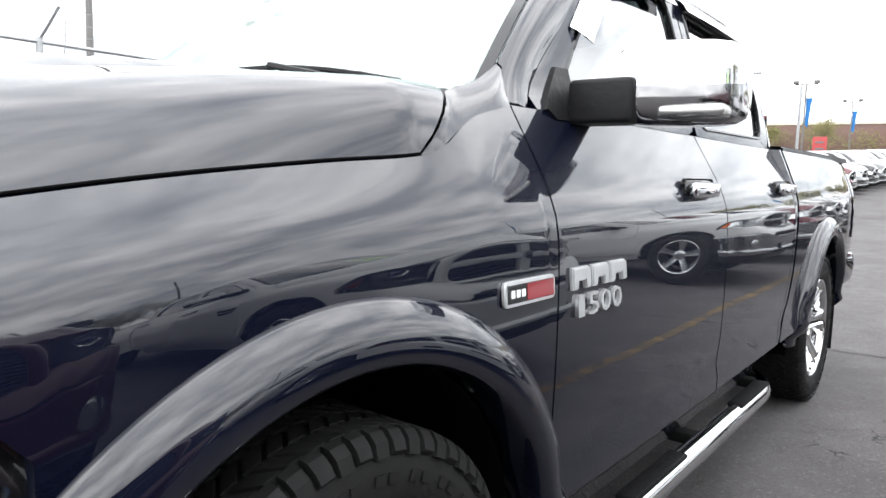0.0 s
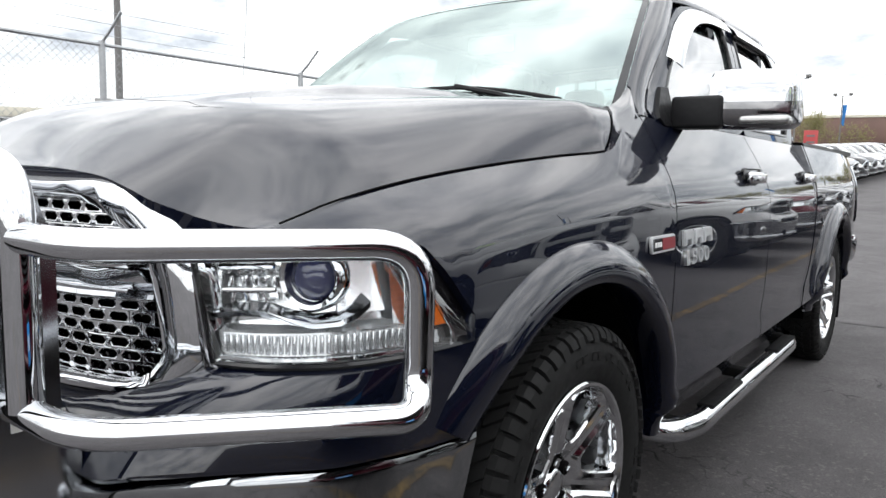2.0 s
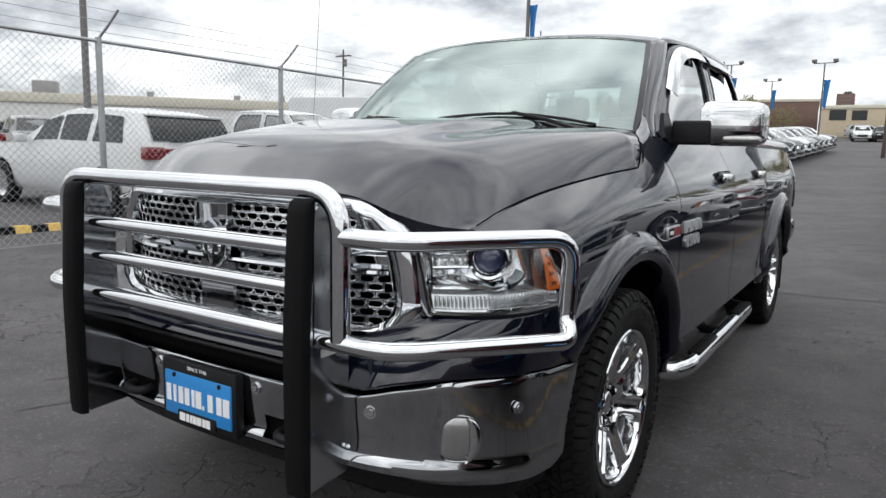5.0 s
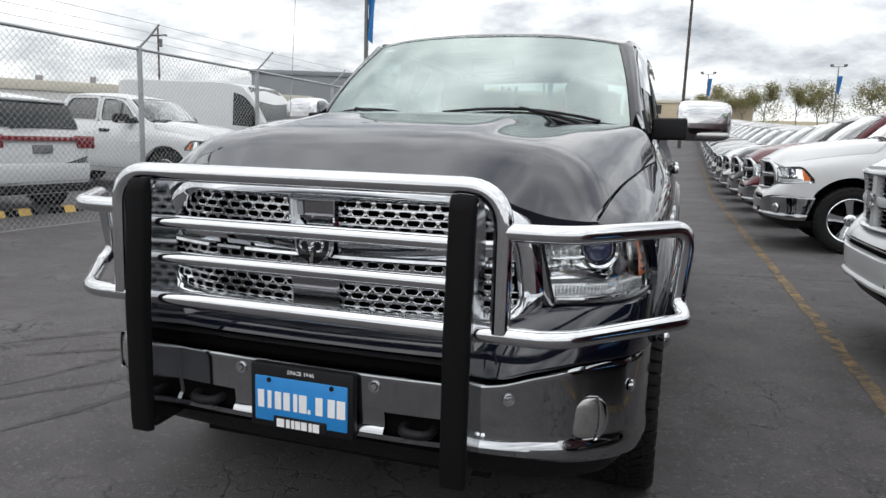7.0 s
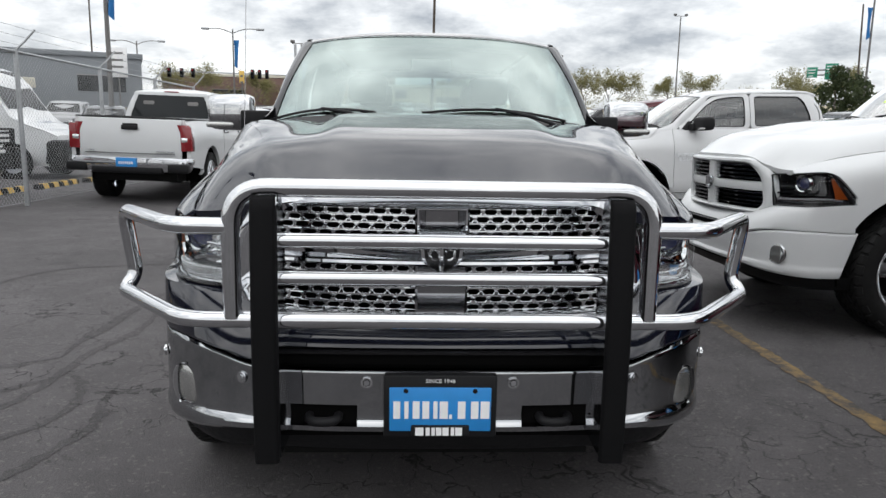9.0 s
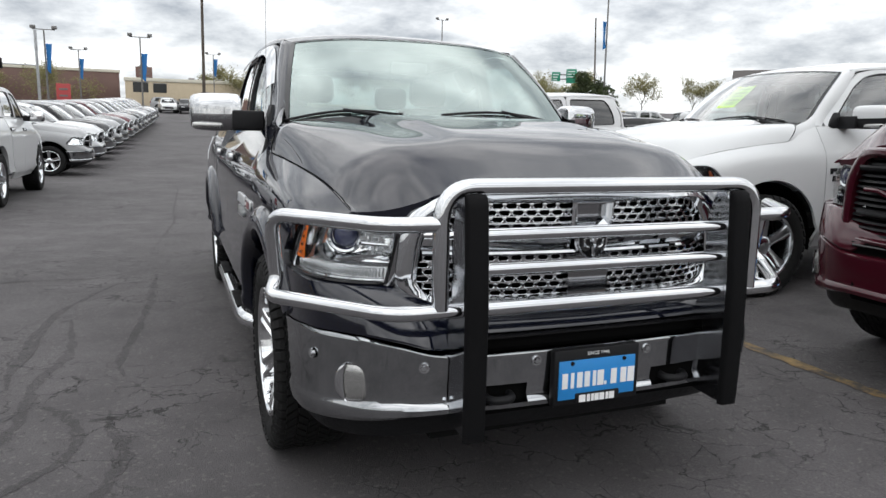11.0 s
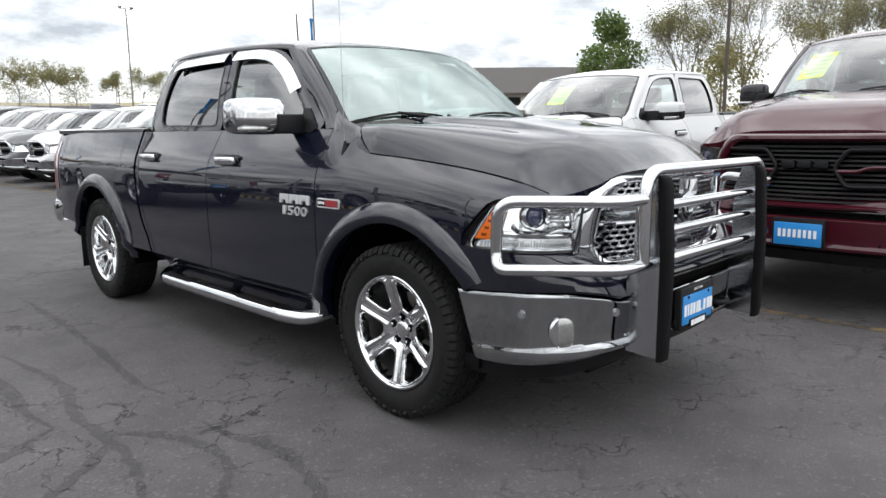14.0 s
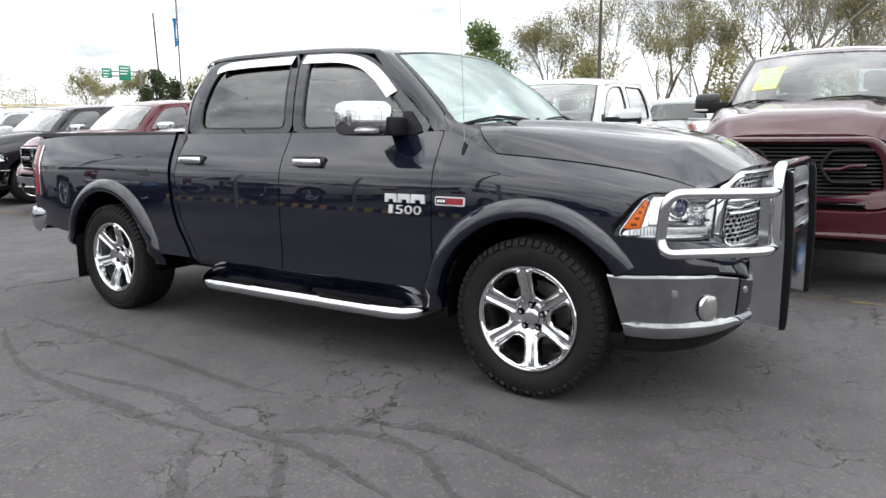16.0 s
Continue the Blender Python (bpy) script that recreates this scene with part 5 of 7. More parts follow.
def build_grille_mesh(truck):
    o, i = loop_points(GR_OUT, 0.07), loop_points(GR_IN, 0.045)
    g = grille_shell(1, o, i, 0.0, 0.0, truck, CHROME)
    # near-black sheet standing in for the shade behind the mesh
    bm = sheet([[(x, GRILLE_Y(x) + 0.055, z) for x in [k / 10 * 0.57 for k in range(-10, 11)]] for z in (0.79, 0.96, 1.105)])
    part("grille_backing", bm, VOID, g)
    for sx in (-1, 1):
        a, b = (0.074, 0.575) if sx > 0 else (-0.575, -0.074)
        mesh_grille(g, a, b, 1.024, 1.114, 4, 0)
        mesh_grille(g, a, b, 0.806, 0.944, 6, 1)
    # cross bar: two bright lips round a flat band
    rows = []
    for z, o in ((1.028, 0.02), (1.022, -0.010), (1.012, -0.016), (1.002, -0.012), (0.998, -0.006), (0.962, 0.010), (0.958, -0.008), (0.950, -0.010), (0.942, 0.0), (0.938, 0.02)):
        rows.append([(x, GRILLE_Y(x) + o, z) for x in [k / 20 * 0.56 for k in range(-20, 21)]])
    part("cross_bar", sheet(rows), CHROME, g, "chrome cross bar", 30)
    # upper centre: a funnel-shaped frame round a dark mirror
    def rim(w0, w1, z0, z1, o):
        return [(x, -0.938 + o, z) for x, z in ((-w0, z0), (w0, z0), (w1, z1), (-w1, z1))]
    rows = [rim(0.080, 0.080, 1.012, 1.120, 0.02), rim(0.079, 0.079, 1.014, 1.119, -0.018), rim(0.072, 0.072, 1.022, 1.116, -0.030), rim(0.066, 0.068, 1.030, 1.113, -0.030), rim(0.047, 0.050, 1.066, 1.106, 0.006), rim(0.046, 0.049, 1.067, 1.105, 0.012)]
    cf = part("centre_frame", sheet(rows, wrap=True), CHROME, g, "chrome centre frame", 25)
    part("camera_window", box(-0.047, 0.047, -0.927, -0.920, 1.066, 1.106), CHROME_DARK, cf, "dark mirror-like panel")
    # lower centre: a flat smoked panel
    rows = [[(x, GRILLE_Y(x) + o, z) for z in steps(0.80, 0.945, 0.03)] for x, o in ((-0.078, 0.03), (-0.077, -0.008), (-0.070, -0.012), (0.070, -0.012), (0.077, -0.008), (0.078, 0.03))]
    part("centre_panel", sheet(rows), CHROME_DARK, g, "flat smoked centre panel", 30)
    # emblem: plain shield with two curled bars
    sh = rounded([(-0.064, 0.046, 0), (0, 0.054, 0), (0.064, 0.046, 0), (0.057, -0.017, 0), (0, -0.064, 0), (-0.057, -0.017, 0)], 0.018, 4, True)
    q = Matrix.Translation((0, -0.948, 0.975)) @ pose(0, 0, 0, 90, 0, 0)
    em = part("emblem", prism([(p.x, p.y) for p in sh], 0.014, 0.005, q), CHROME, g, "chrome shield emblem", 30)
    part("emblem_field", prism([(p.x * 0.84, p.y * 0.84) for p in sh], 0.017, 0.002, q), BLACK_GLOSS, em)
    bm = bmesh.new()
    for s in (1, -1):
        tube([q @ Vector((s * (0.021 + 0.015 * math.cos(a)), 0.010 + 0.017 * math.sin(a), 0.019)) for a in [math.pi * (0.9 - 1.5 * k / 12) for k in range(13)]], lambda t: 0.0075 * (1 - 0.5 * t), 8, bm)
    tube([q @ Vector((0, y, 0.02)) for y in (0.026, 0.0, -0.026, -0.038)], lambda t: 0.012 - 0.006 * t, 8, bm)
    part("emblem_relief", bm, CHROME, em)
    return g


def build_grille_bars(truck, frame, bars, rows_n=4, cross=True, style="cross"):
    deep, fwd = (1.0, 0.0) if style == "cross" else (1.22, -0.045)
    o, i = (loop_points([(x, 1.152 - (1.152 - z) * deep) for x, z in poly], r) for poly, r in ((GR_OUT, 0.07), (GR_IN, 0.045)))
    g = grille_shell(1, o, i, fwd, fwd, truck, frame)
    # near-black sheet standing in for the shade behind the bars
    bm = sheet([[(x, GRILLE_Y(x) + 0.055, z) for x in [k / 10 * 0.57 for k in range(-10, 11)]] for z in (0.79, 0.96, 1.105)])
    part("grille_backing", bm, VOID, g)
    if style == "cross":
        for z0, z1 in ((0.815, 0.925), (0.995, 1.11)):
            for k in range(rows_n):
                z = z0 + (k + 0.5) * (z1 - z0) / rows_n
                rows = [[(x, GRILLE_Y(x) + o2, z + h) for x in [j / 12 * 0.57 for j in range(-12, 13)]] for o2, h in ((0.04, 0.006), (0.012, 0.005), (0.010, 0.001), (0.04, -0.006))]
                bar = part("grille_bar", sheet(rows), BLACK_PLASTIC, g)
                rows = [[(x, GRILLE_Y(x) + o2, z + h) for x in [j / 12 * 0.57 for j in range(-12, 13)]] for o2, h in ((0.012, 0.0065), (0.006, 0.005), (0.006, 0.0005), (0.012, -0.001))]
                part("bar_lip", sheet(rows), bars, bar)
        rows = [[(x, GRILLE_Y(x) + o2, z) for x in [j / 12 * 0.58 for j in range(-12, 13)]] for z, o2 in ((0.992, 0.03), (0.988, -0.008), (0.96, -0.014), (0.932, -0.008), (0.928, 0.03))]
        part("cross_bar", sheet(rows), frame, g, smooth=40)
        rows = [[(x, GRILLE_Y(x) + o2, z) for z in steps(0.80, 1.122, 0.04)] for x, o2 in ((-0.05, 0.03), (-0.046, -0.010), (0, -0.018), (0.046, -0.010), (0.05, 0.03))]
        part("centre_bar", sheet(rows), frame, g, smooth=40)
        q = Matrix.Translation((0, -0.955, 0.962)) @ pose(0, 0, 0, 90, 0, 0)
        sh = rounded([(-0.05, 0.045, 0), (0, 0.055, 0), (0.05, 0.045, 0), (0.045, -0.02, 0), (0, -0.06, 0), (-0.045, -0.02, 0)], 0.02, 4, True)
        part("emblem", prism([(p.x, p.y) for p in sh], 0.02, 0.008, q), CHROME, g, "chrome shield emblem")
    else:
        for k in range(14):
            z = 0.742 + k * 0.0275
            rows = [[(x, GRILLE_Y(x) + o2 + fwd, z + h) for x in [j / 12 * 0.57 for j in range(-12, 13)]] for o2, h in ((0.04, 0.010), (0.012, 0.008), (0.006, -0.002), (0.04, -0.009))]
            part("grille_bar", sheet(rows), bars, g)
        for sx in (1, -1):
            pts = rounded([(sx * x, GRILLE_Y(x) + fwd - 0.008, z) for x, z in ((0.50, 1.055), (0.24, 1.055), (0.17, 0.95), (0.24, 0.845), (0.50, 0.845))], 0.03, 4)
            part("grille_hoop", tube(pts, 0.020, 8, flat=0.7), bars, g, "black grille hoop")
            pts = rounded([(sx * x, GRILLE_Y(x) + fwd - 0.012, z) for x, z in ((0.19, 0.93), (0.30, 0.93), (0.36, 0.955), (0.46, 0.955))], 0.03, 4)
            part("grille_accent", tube(pts, 0.012, 8), PAINT_MAROON, g)
        for k, x in enumerate((-0.10, 0.0, 0.10)):
            part("badge_block", box(x - 0.042, x + 0.042, GRILLE_Y(0) + fwd - 0.026, GRILLE_Y(0) + fwd + 0.01, 0.945, 0.995, 0.01), bars, g)
    return g


def build_guard(truck):
    """The tubular grille guard with two padded uprights."""
    Y = -1.062
    g = thing("grille_guard", Matrix(), "chrome tube grille guard with black padded uprights bolted to the bumper", "grille guard")
    r = 0.0255
    pts = rounded([(-0.578, Y, 0.818), (-0.578, Y, 1.178), (0.578, Y, 1.178), (0.578, Y, 0.818)], 0.105, 10)
    part("main_hoop", tube(pts, r, 20), CHROME, g, "polished chrome hoop")
    for z, x in ((1.035, 0.475), (0.931, 0.475)):
        part("cross_tube", tube([(-x, Y, z), (x, Y, z)], 0.0205, 18), CHROME, g, "chrome cross tube")
    for sx in (1, -1):
        pts = rounded([(sx * 0.585, Y, 1.072), (sx * 0.74, Y + 0.008, 1.072), (sx * 1.012, -0.69, 1.072), (sx * 0.992, -0.665, 0.86), (sx * 1.018, -0.70, 0.812), (sx * 0.72, Y + 0.006, 0.812), (sx * 0.45, Y, 0.812)], 0.075, 8)
        part("wing_tube", tube(pts, 0.0235, 18), CHROME, g, "chrome wing tube round the headlamp")
    part("lower_tube", tube([(-0.47, Y, 0.812), (0.47, Y, 0.812)], 0.0255, 20), CHROME, g, "chrome lower tube")
    for sx in (1, -1):
        # upright plate, a channel that narrows towards the top
        poly = [(-0.962, 0.432), (-1.098, 0.424), (-1.102, 0.45), (-1.102, 0.80), (-1.084, 1.12), (-1.06, 1.155), (-1.02, 1.155), (-0.985, 1.05), (-0.985, 0.80), (-0.955, 0.74)]
        bm = bmesh.new()
        for x in (0.452, 0.509):
            q = Matrix(((0, 0, 1, sx * x), (1, 0, 0, 0), (0, 1, 0, 0), (0, 0, 0, 1)))
            prism(poly, 0.005, 0.0, q, bm)
        box(sx * 0.452, sx * 0.514, -1.090, -1.084, 0.80, 1.145, 0, 1, bm)
        up = part("upright_plate", bm, GUARD_STEEL, g, "satin steel upright plate", 20)
        rows = []
        for z, y in ((0.414, -1.112), (0.416, -1.124), (0.45, -1.128), (0.60, -1.132), (0.74, -1.134), (0.80, -1.134), (0.86, -1.132), (1.12, -1.116), (1.150, -1.108), (1.160, -1.088)):
            rear = -1.082 - 0.018 * min(1, max(0.0, (1.12 - z) / 0.30))
            rows.append([(sx * 0.451, rear, z), (sx * 0.450, y + 0.008, z), (sx * 0.457, y, z), (sx * 0.509, y, z), (sx * 0.516, y + 0.008, z), (sx * 0.515, rear, z)])
        bm = sheet(rows)
        part("rubber_pad", bm, RUBBER, up, "black rubber pad", 50)
        for y, z in ((-0.955, 0.56), (-0.955, 0.50)):
            for x in (0.449, 0.516):
                s = -1 if x < 0.48 else 1
                part("bolt", disc((sx * x, y, z), (sx * s, 0, 0), 0.013, 0.010, 6, 0.002), STEEL, up)
        part("mount_bracket", box(sx * 0.458, sx * 0.507, -0.99, -0.70, 0.45, 0.60, 0.006), UNDER, up)
    part("maker_label", box(0.5145, 0.5165, -1.06, -0.98, 0.765, 0.785), STICKER, g, "small pale label")
    return g


def build_plate(truck):
    p = part("plate_frame", box(-0.165, 0.165, -1.030, -0.998, 0.450, 0.642, 0.008), BLACK_PLASTIC, truck, "black plate holder")
    pl = part("plate", box(-0.148, 0.148, -1.034, -1.024, 0.472, 0.605, 0.004), PLATE_BLUE, p, "blue dealer plate with white bars")
    xs = [-0.126, -0.098, -0.070, -0.042, -0.014, 0.010, 0.030, 0.062, 0.100, 0.130]
    for k, x in enumerate(xs):
        w = (0.010, 0.006, 0.010, 0.010, 0.006, 0.012, 0.004, 0.011, 0.011, 0.013)[k]
        h = 0.026 if k != 6 else 0.006
        part("white_bar", box(x - w, x + w, -1.0365, -1.033, 0.538 - 0.026, 0.538 - 0.026 + 2 * h), WHITE_PRINT, pl)
    part("frame_tab", box(-0.085, 0.085, -1.0385, -1.03, 0.458, 0.492, 0.004), BLACK_PLASTIC, p)
    for k, (x, w) in enumerate(((-0.060, 0.012), (-0.036, 0.006), (-0.020, 0.005), (-0.004, 0.008), (0.016, 0.009), (0.036, 0.005), (0.054, 0.010))):
        part("white_bar", box(x - w, x + w, -1.0405, -1.037, 0.462, 0.486), WHITE_PRINT, p)
    letters("frame_writing", "SINCE 1946", 0.016, 0.0005, Matrix.Translation((0, -1.0315, 0.624)) @ pose(0, 0, 0, 90, 0, 0), WHITE_PRINT, p, 0.085)
    part("plate_fixing", disc((-0.10, -1.033, 0.596), (0, -1, 0), 0.007, 0.004, 12), BLACK_GLOSS, pl)
    part("plate_fixing", disc((0.10, -1.033, 0.596), (0, -1, 0), 0.007, 0.004, 12), BLACK_GLOSS, pl)


def build_badges(truck, mat=None, fuel=True):
    mat = mat or BADGE_SILVER
    for sx in (1, -1):
        turn = pose(0, 0, 0, 90, 0, 90 * sx)

        def at(y, z, o=0.0):
            x = body_x(y, z) + o
            return Matrix.Translation((sx * x, y, z)) @ turn @ pose(0, 0, 0, -4, 0, 0)
        # three plain raised blocks stand for the maker's word
        s = 1 if sx > 0 else -1
        for k, (y, w) in enumerate(((0.645, 0.042), (0.735, 0.042), (0.826, 0.046))):
            if sx < 0:
                y = 0.60 + 0.868 - y
            poly = ((-w, -0.024), (-w * 0.45, -0.024), (-w * 0.35, -0.006), (w * 0.35, -0.006), (w * 0.45, -0.024), (w, -0.024), (w * 0.92, 0.018), (w * 0.7, 0.024), (-w, 0.024))
            part("badge_block", prism(poly, 0.010, 0.003, at(y, 0.992)), mat, truck, "raised chrome block", 30)
        for k, ch in enumerate("1500"):
            letters("badge_digit", ch, 0.070, 0.005, at(0.735 + sx * (k - 1.5) * 0.059, 0.928, 0.004), mat, truck, 0.028 if ch == "1" else 0.052)
        if not fuel:
            continue
        b = part("fuel_badge", prism([(p.x, p.y) for p in rounded([(-0.092, -0.024, 0), (0.092, -0.024, 0), (0.092, 0.024, 0), (-0.092, 0.024, 0)], 0.012, 3, True)], 0.008, 0.002, at(0.44, 0.988)), mat, truck, "chrome-edged black and red badge")
        part("badge_field", prism(((-0.083, -0.017), (0.083, -0.017), (0.083, 0.017), (-0.083, 0.017)), 0.0095, 0, at(0.44, 0.988)), BLACK_GLOSS, b)
        part("badge_red_field", prism(((-0.018, -0.016), (0.082, -0.016), (0.082, 0.016), (-0.018, 0.016)), 0.0105, 0, at(0.44, 0.988)), BADGE_RED, b)
        for x, w in ((-0.068, 0.006), (-0.050, 0.006), (-0.032, 0.006)):
            part("badge_bar", prism(((x - w, -0.007), (x + w, -0.007), (x + w, 0.007), (x - w, 0.007)), 0.0110, 0, at(0.44, 0.988)), WHITE_PRINT, b)


def build_wipers(truck):
    for x0, x1 in ((0.60, -0.05), (-0.25, -0.74)):
        pts = []
        for k in range(9):
            s = (x0 + (x1 - x0) * k / 8) / 0.74
            pts.append(ws_point(s, 0.055 + 0.045 * math.sin(math.pi * k / 8)) + Vector((0, -0.008, 0.008)))
        bm = tube(pts, 0.0065, 6)
        a = ws_point(x0 / 0.74 * 0.98, 0.0) + Vector((0, -0.035, 0.0))
        tube([a, (a + pts[4]) / 2 + Vector((0, -0.01, 0.012)), pts[4] + Vector((0, 0, 0.006))], 0.008, 6, bm)
        part("wiper", bm, BLACK_PLASTIC, truck, "black wiper")
    for x in (-0.28, 0.28):
        part("washer_nozzle", disc((x, 0.27, hood_z(x, 0.27) - 0.003), (0, -0.3, 1), 0.011, 0.012, 10, 0.003), BLACK_PLASTIC, truck)


def build_antenna(truck):
    b = part("antenna_base", lathe([(0.022, 0), (0.018, 0.015), (0.010, 0.05), (0.005, 0.07)], 14, None, Matrix.Translation((-0.885, 0.40, 1.225)) @ pose(0, 0, 0, 0, -88, 0)), BLACK_PLASTIC, truck)
    part("antenna_mast", tube([(-0.885, 0.40, 1.29), (-0.875, 0.42, 1.65), (-0.865, 0.44, 2.05)], 0.0016, 6), CHROME_DARK, b, "thin steel antenna mast")


def mud_flaps(truck):
    for sx in (1, -1):
        part("mud_flap", box(sx * 0.70, sx * 0.96, 4.07, 4.085, 0.20, 0.64, 0.006), RUBBER, truck, "black rubber mud flap")


def pickup(name, m, label, paint, detail=1, grille="cross", frame=None, bars=CHROME, chrome_bumper=True, dark_lamps=False, wheels="five", caps=None, handle=None, guards=False, flares=False, group=""):
    t = thing(name, m, label, "pickup truck", group)
    build_sides(t, paint, detail, handle or CHROME, guards, flares)
    build_hood(t, paint, 44 if detail > 1 else 22, 56 if detail > 1 else 26)
    build_cab_top(t, paint, None)
    if detail:
        build_interior(t)
        build_wipers(t)
    build_mirrors(t, caps or CHROME, detail=detail)
    build_bumper(t, CHROME if chrome_bumper else paint, paint, detail)
    build_fascia(t, paint, detail)
    build_headlamps(t, dark_lamps, detail)
    if grille == "mesh":
        build_grille_mesh(t)
    else:
        build_grille_bars(t, frame or CHROME, bars, 4 if detail else 2, style=grille)
    add_wheels(t, wheels, detail)
    return t


# ---- asphalt ----
def asphalt(name="old_asphalt", k=1.0):
    m, nt, b = nodes_of(name)
    L = nt.links.new
    N = nt.nodes.new
    geo = N("ShaderNodeNewGeometry")
    def noise_of(scale, detail=5, rough=0.6):
        n = N("ShaderNodeTexNoise")
        n.inputs["Scale"].default_value, n.inputs["Detail"].default_value, n.inputs["Roughness"].default_value = scale, detail, rough
        L(geo.outputs["Position"], n.inputs["Vector"])
        return n
    big, mid, grain = noise_of(0.35, 4), noise_of(2.2, 6), noise_of(120, 3, 0.8)
    stones = N("ShaderNodeTexVoronoi")
    stones.inputs["Scale"].default_value = 75
    L(geo.outputs["Position"], stones.inputs["Vector"])
    # crack net, only in worn patches
    warp = noise_of(3.0, 4)
    off = N("ShaderNodeVectorMath")
    off.operation = "MULTIPLY_ADD"
    off.inputs[1].default_value = (0.6, 0.6, 0)
    L(warp.outputs["Color"], off.inputs[0]), L(geo.outputs["Position"], off.inputs[2])
    net = N("ShaderNodeTexVoronoi")
    net.feature = "DISTANCE_TO_EDGE"
    net.inputs["Scale"].default_value = 4.2
    L(off.outputs[0], net.inputs["Vector"])
    patch = noise_of(0.75, 4)
    ln = N("ShaderNodeMapRange")
    ln.inputs["From Min"].default_value, ln.inputs["From Max"].default_value = 0.005, 0.028
    ln.inputs["To Min"].default_value, ln.inputs["To Max"].default_value = 1, 0
    L(net.outputs["Distance"], ln.inputs["Value"])
    pm = N("ShaderNodeMapRange")
    pm.inputs["From Min"].default_value, pm.inputs["From Max"].default_value = 0.45, 0.55
    L(patch.outputs["Fac"], pm.inputs["Value"])
    brk = N("ShaderNodeMapRange")
    brk.inputs["From Min"].default_value, brk.inputs["From Max"].default_value = 0.39, 0.53
    L(mid.outputs["Fac"], brk.inputs["Value"])
    cr = N("ShaderNodeMath")
    cr.operation = "MULTIPLY"
    L(ln.outputs[0], cr.inputs[0]), L(pm.outputs[0], cr.inputs[1])
    cr2 = N("ShaderNodeMath")
    cr2.operation = "MULTIPLY"
    L(cr.outputs[0], cr2.inputs[0])
    soft = N("ShaderNodeMath")
    soft.operation = "MULTIPLY"
    soft.inputs[1].default_value = 0.85
    L(brk.outputs[0], soft.inputs[0]), L(soft.outputs[0], cr2.inputs[1])
    r1 = N("ShaderNodeValToRGB")
    r1.color_ramp.elements[0].position, r1.color_ramp.elements[0].color = 0.34, (0.051 * k, 0.0475 * k, 0.049 * k, 1)
    r1.color_ramp.elements[1].position, r1.color_ramp.elements[1].color = 0.68, (0.117 * k, 0.109 * k, 0.1125 * k, 1)
    add = N("ShaderNodeMath")
    add.operation = "MULTIPLY_ADD"
    add.inputs[1].default_value = 0.5
    L(mid.outputs["Fac"], add.inputs[0])
    half = N("ShaderNodeMath")
    half.operation = "MULTIPLY"
    half.inputs[1].default_value = 0.5
    L(big.outputs["Fac"], half.inputs[0]), L(half.outputs[0], add.inputs[2])
    L(add.outputs[0], r1.inputs[0])
    sp = N("ShaderNodeMapRange")
    sp.inputs["From Min"].default_value, sp.inputs["From Max"].default_value = 0.3, 0.75
    sp.inputs["To Min"].default_value, sp.inputs["To Max"].default_value = 0.60, 1.45
    L(grain.outputs["Fac"], sp.inputs["Value"])
    sc = N("ShaderNodeVectorMath")
    sc.operation = "SCALE"
    L(r1.outputs[0], sc.inputs[0]), L(sp.outputs[0], sc.inputs["Scale"])
    # pale aggregate specks
    sel = N("ShaderNodeMath")
    sel.operation = "GREATER_THAN"
    sel.inputs[1].default_value = 0.93
    sx = N("ShaderNodeSeparateColor")
    L(stones.outputs["Color"], sx.inputs[0]), L(sx.outputs[0], sel.inputs[0])
    mixs = N("ShaderNodeMix")
    mixs.data_type = "RGBA"
    mixs.inputs["B"].default_value = (0.16, 0.15, 0.145, 1)
    f = N("ShaderNodeMath")
    f.operation = "MULTIPLY"
    f.inputs[1].default_value = 0.42 * k
    L(sel.outputs[0], f.inputs[0]), L(f.outputs[0], mixs.inputs["Factor"]), L(sc.outputs[0], mixs.inputs["A"])
    mixc = N("ShaderNodeMix")
    mixc.data_type = "RGBA"
    mixc.inputs["B"].default_value = (0.012, 0.011, 0.011, 1)
    L(cr2.outputs[0], mixc.inputs["Factor"]), L(mixs.outputs["Result"], mixc.inputs["A"])
    L(mixc.outputs["Result"], b.inputs["Base Color"])
    b.inputs["Roughness"].default_value = 0.82
    b.inputs["Specular IOR Level"].default_value = 0.35
    h = N("ShaderNodeMath")
    h.operation = "SUBTRACT"
    L(grain.outputs["Fac"], h.inputs[0]), L(cr2.outputs[0], h.inputs[1])
    bp = N("ShaderNodeBump")
    bp.inputs["Strength"].default_value, bp.inputs["Distance"].default_value = 0.75, 0.008
    L(h.outputs[0], bp.inputs["Height"]), L(bp.outputs[0], b.inputs["Normal"])
    return m


def worn_paint():
    """Old yellow road paint, rubbed through to the asphalt in patches."""
    m, nt, b = nodes_of("worn_yellow_paint")
    geo = nt.nodes.new("ShaderNodeNewGeometry")
    n = nt.nodes.new("ShaderNodeTexNoise")
    n.inputs["Scale"].default_value, n.inputs["Detail"].default_value, n.inputs["Roughness"].default_value = 9, 8, 0.75
    nt.links.new(geo.outputs["Position"], n.inputs["Vector"])
    r = nt.nodes.new("ShaderNodeValToRGB")
    r.color_ramp.elements[0].position, r.color_ramp.elements[0].color = 0.40, (0.060, 0.056, 0.055, 1)
    r.color_ramp.elements[1].position, r.color_ramp.elements[1].color = 0.66, (0.26, 0.175, 0.075, 1)
    nt.links.new(n.outputs["Fac"], r.inputs[0])
    nt.links.new(r.outputs[0], b.inputs["Base Color"])
    b.inputs["Roughness"].default_value = 0.85
    b.inputs["Specular IOR Level"].default_value = 0.2
    return m


ASPHALT = asphalt()
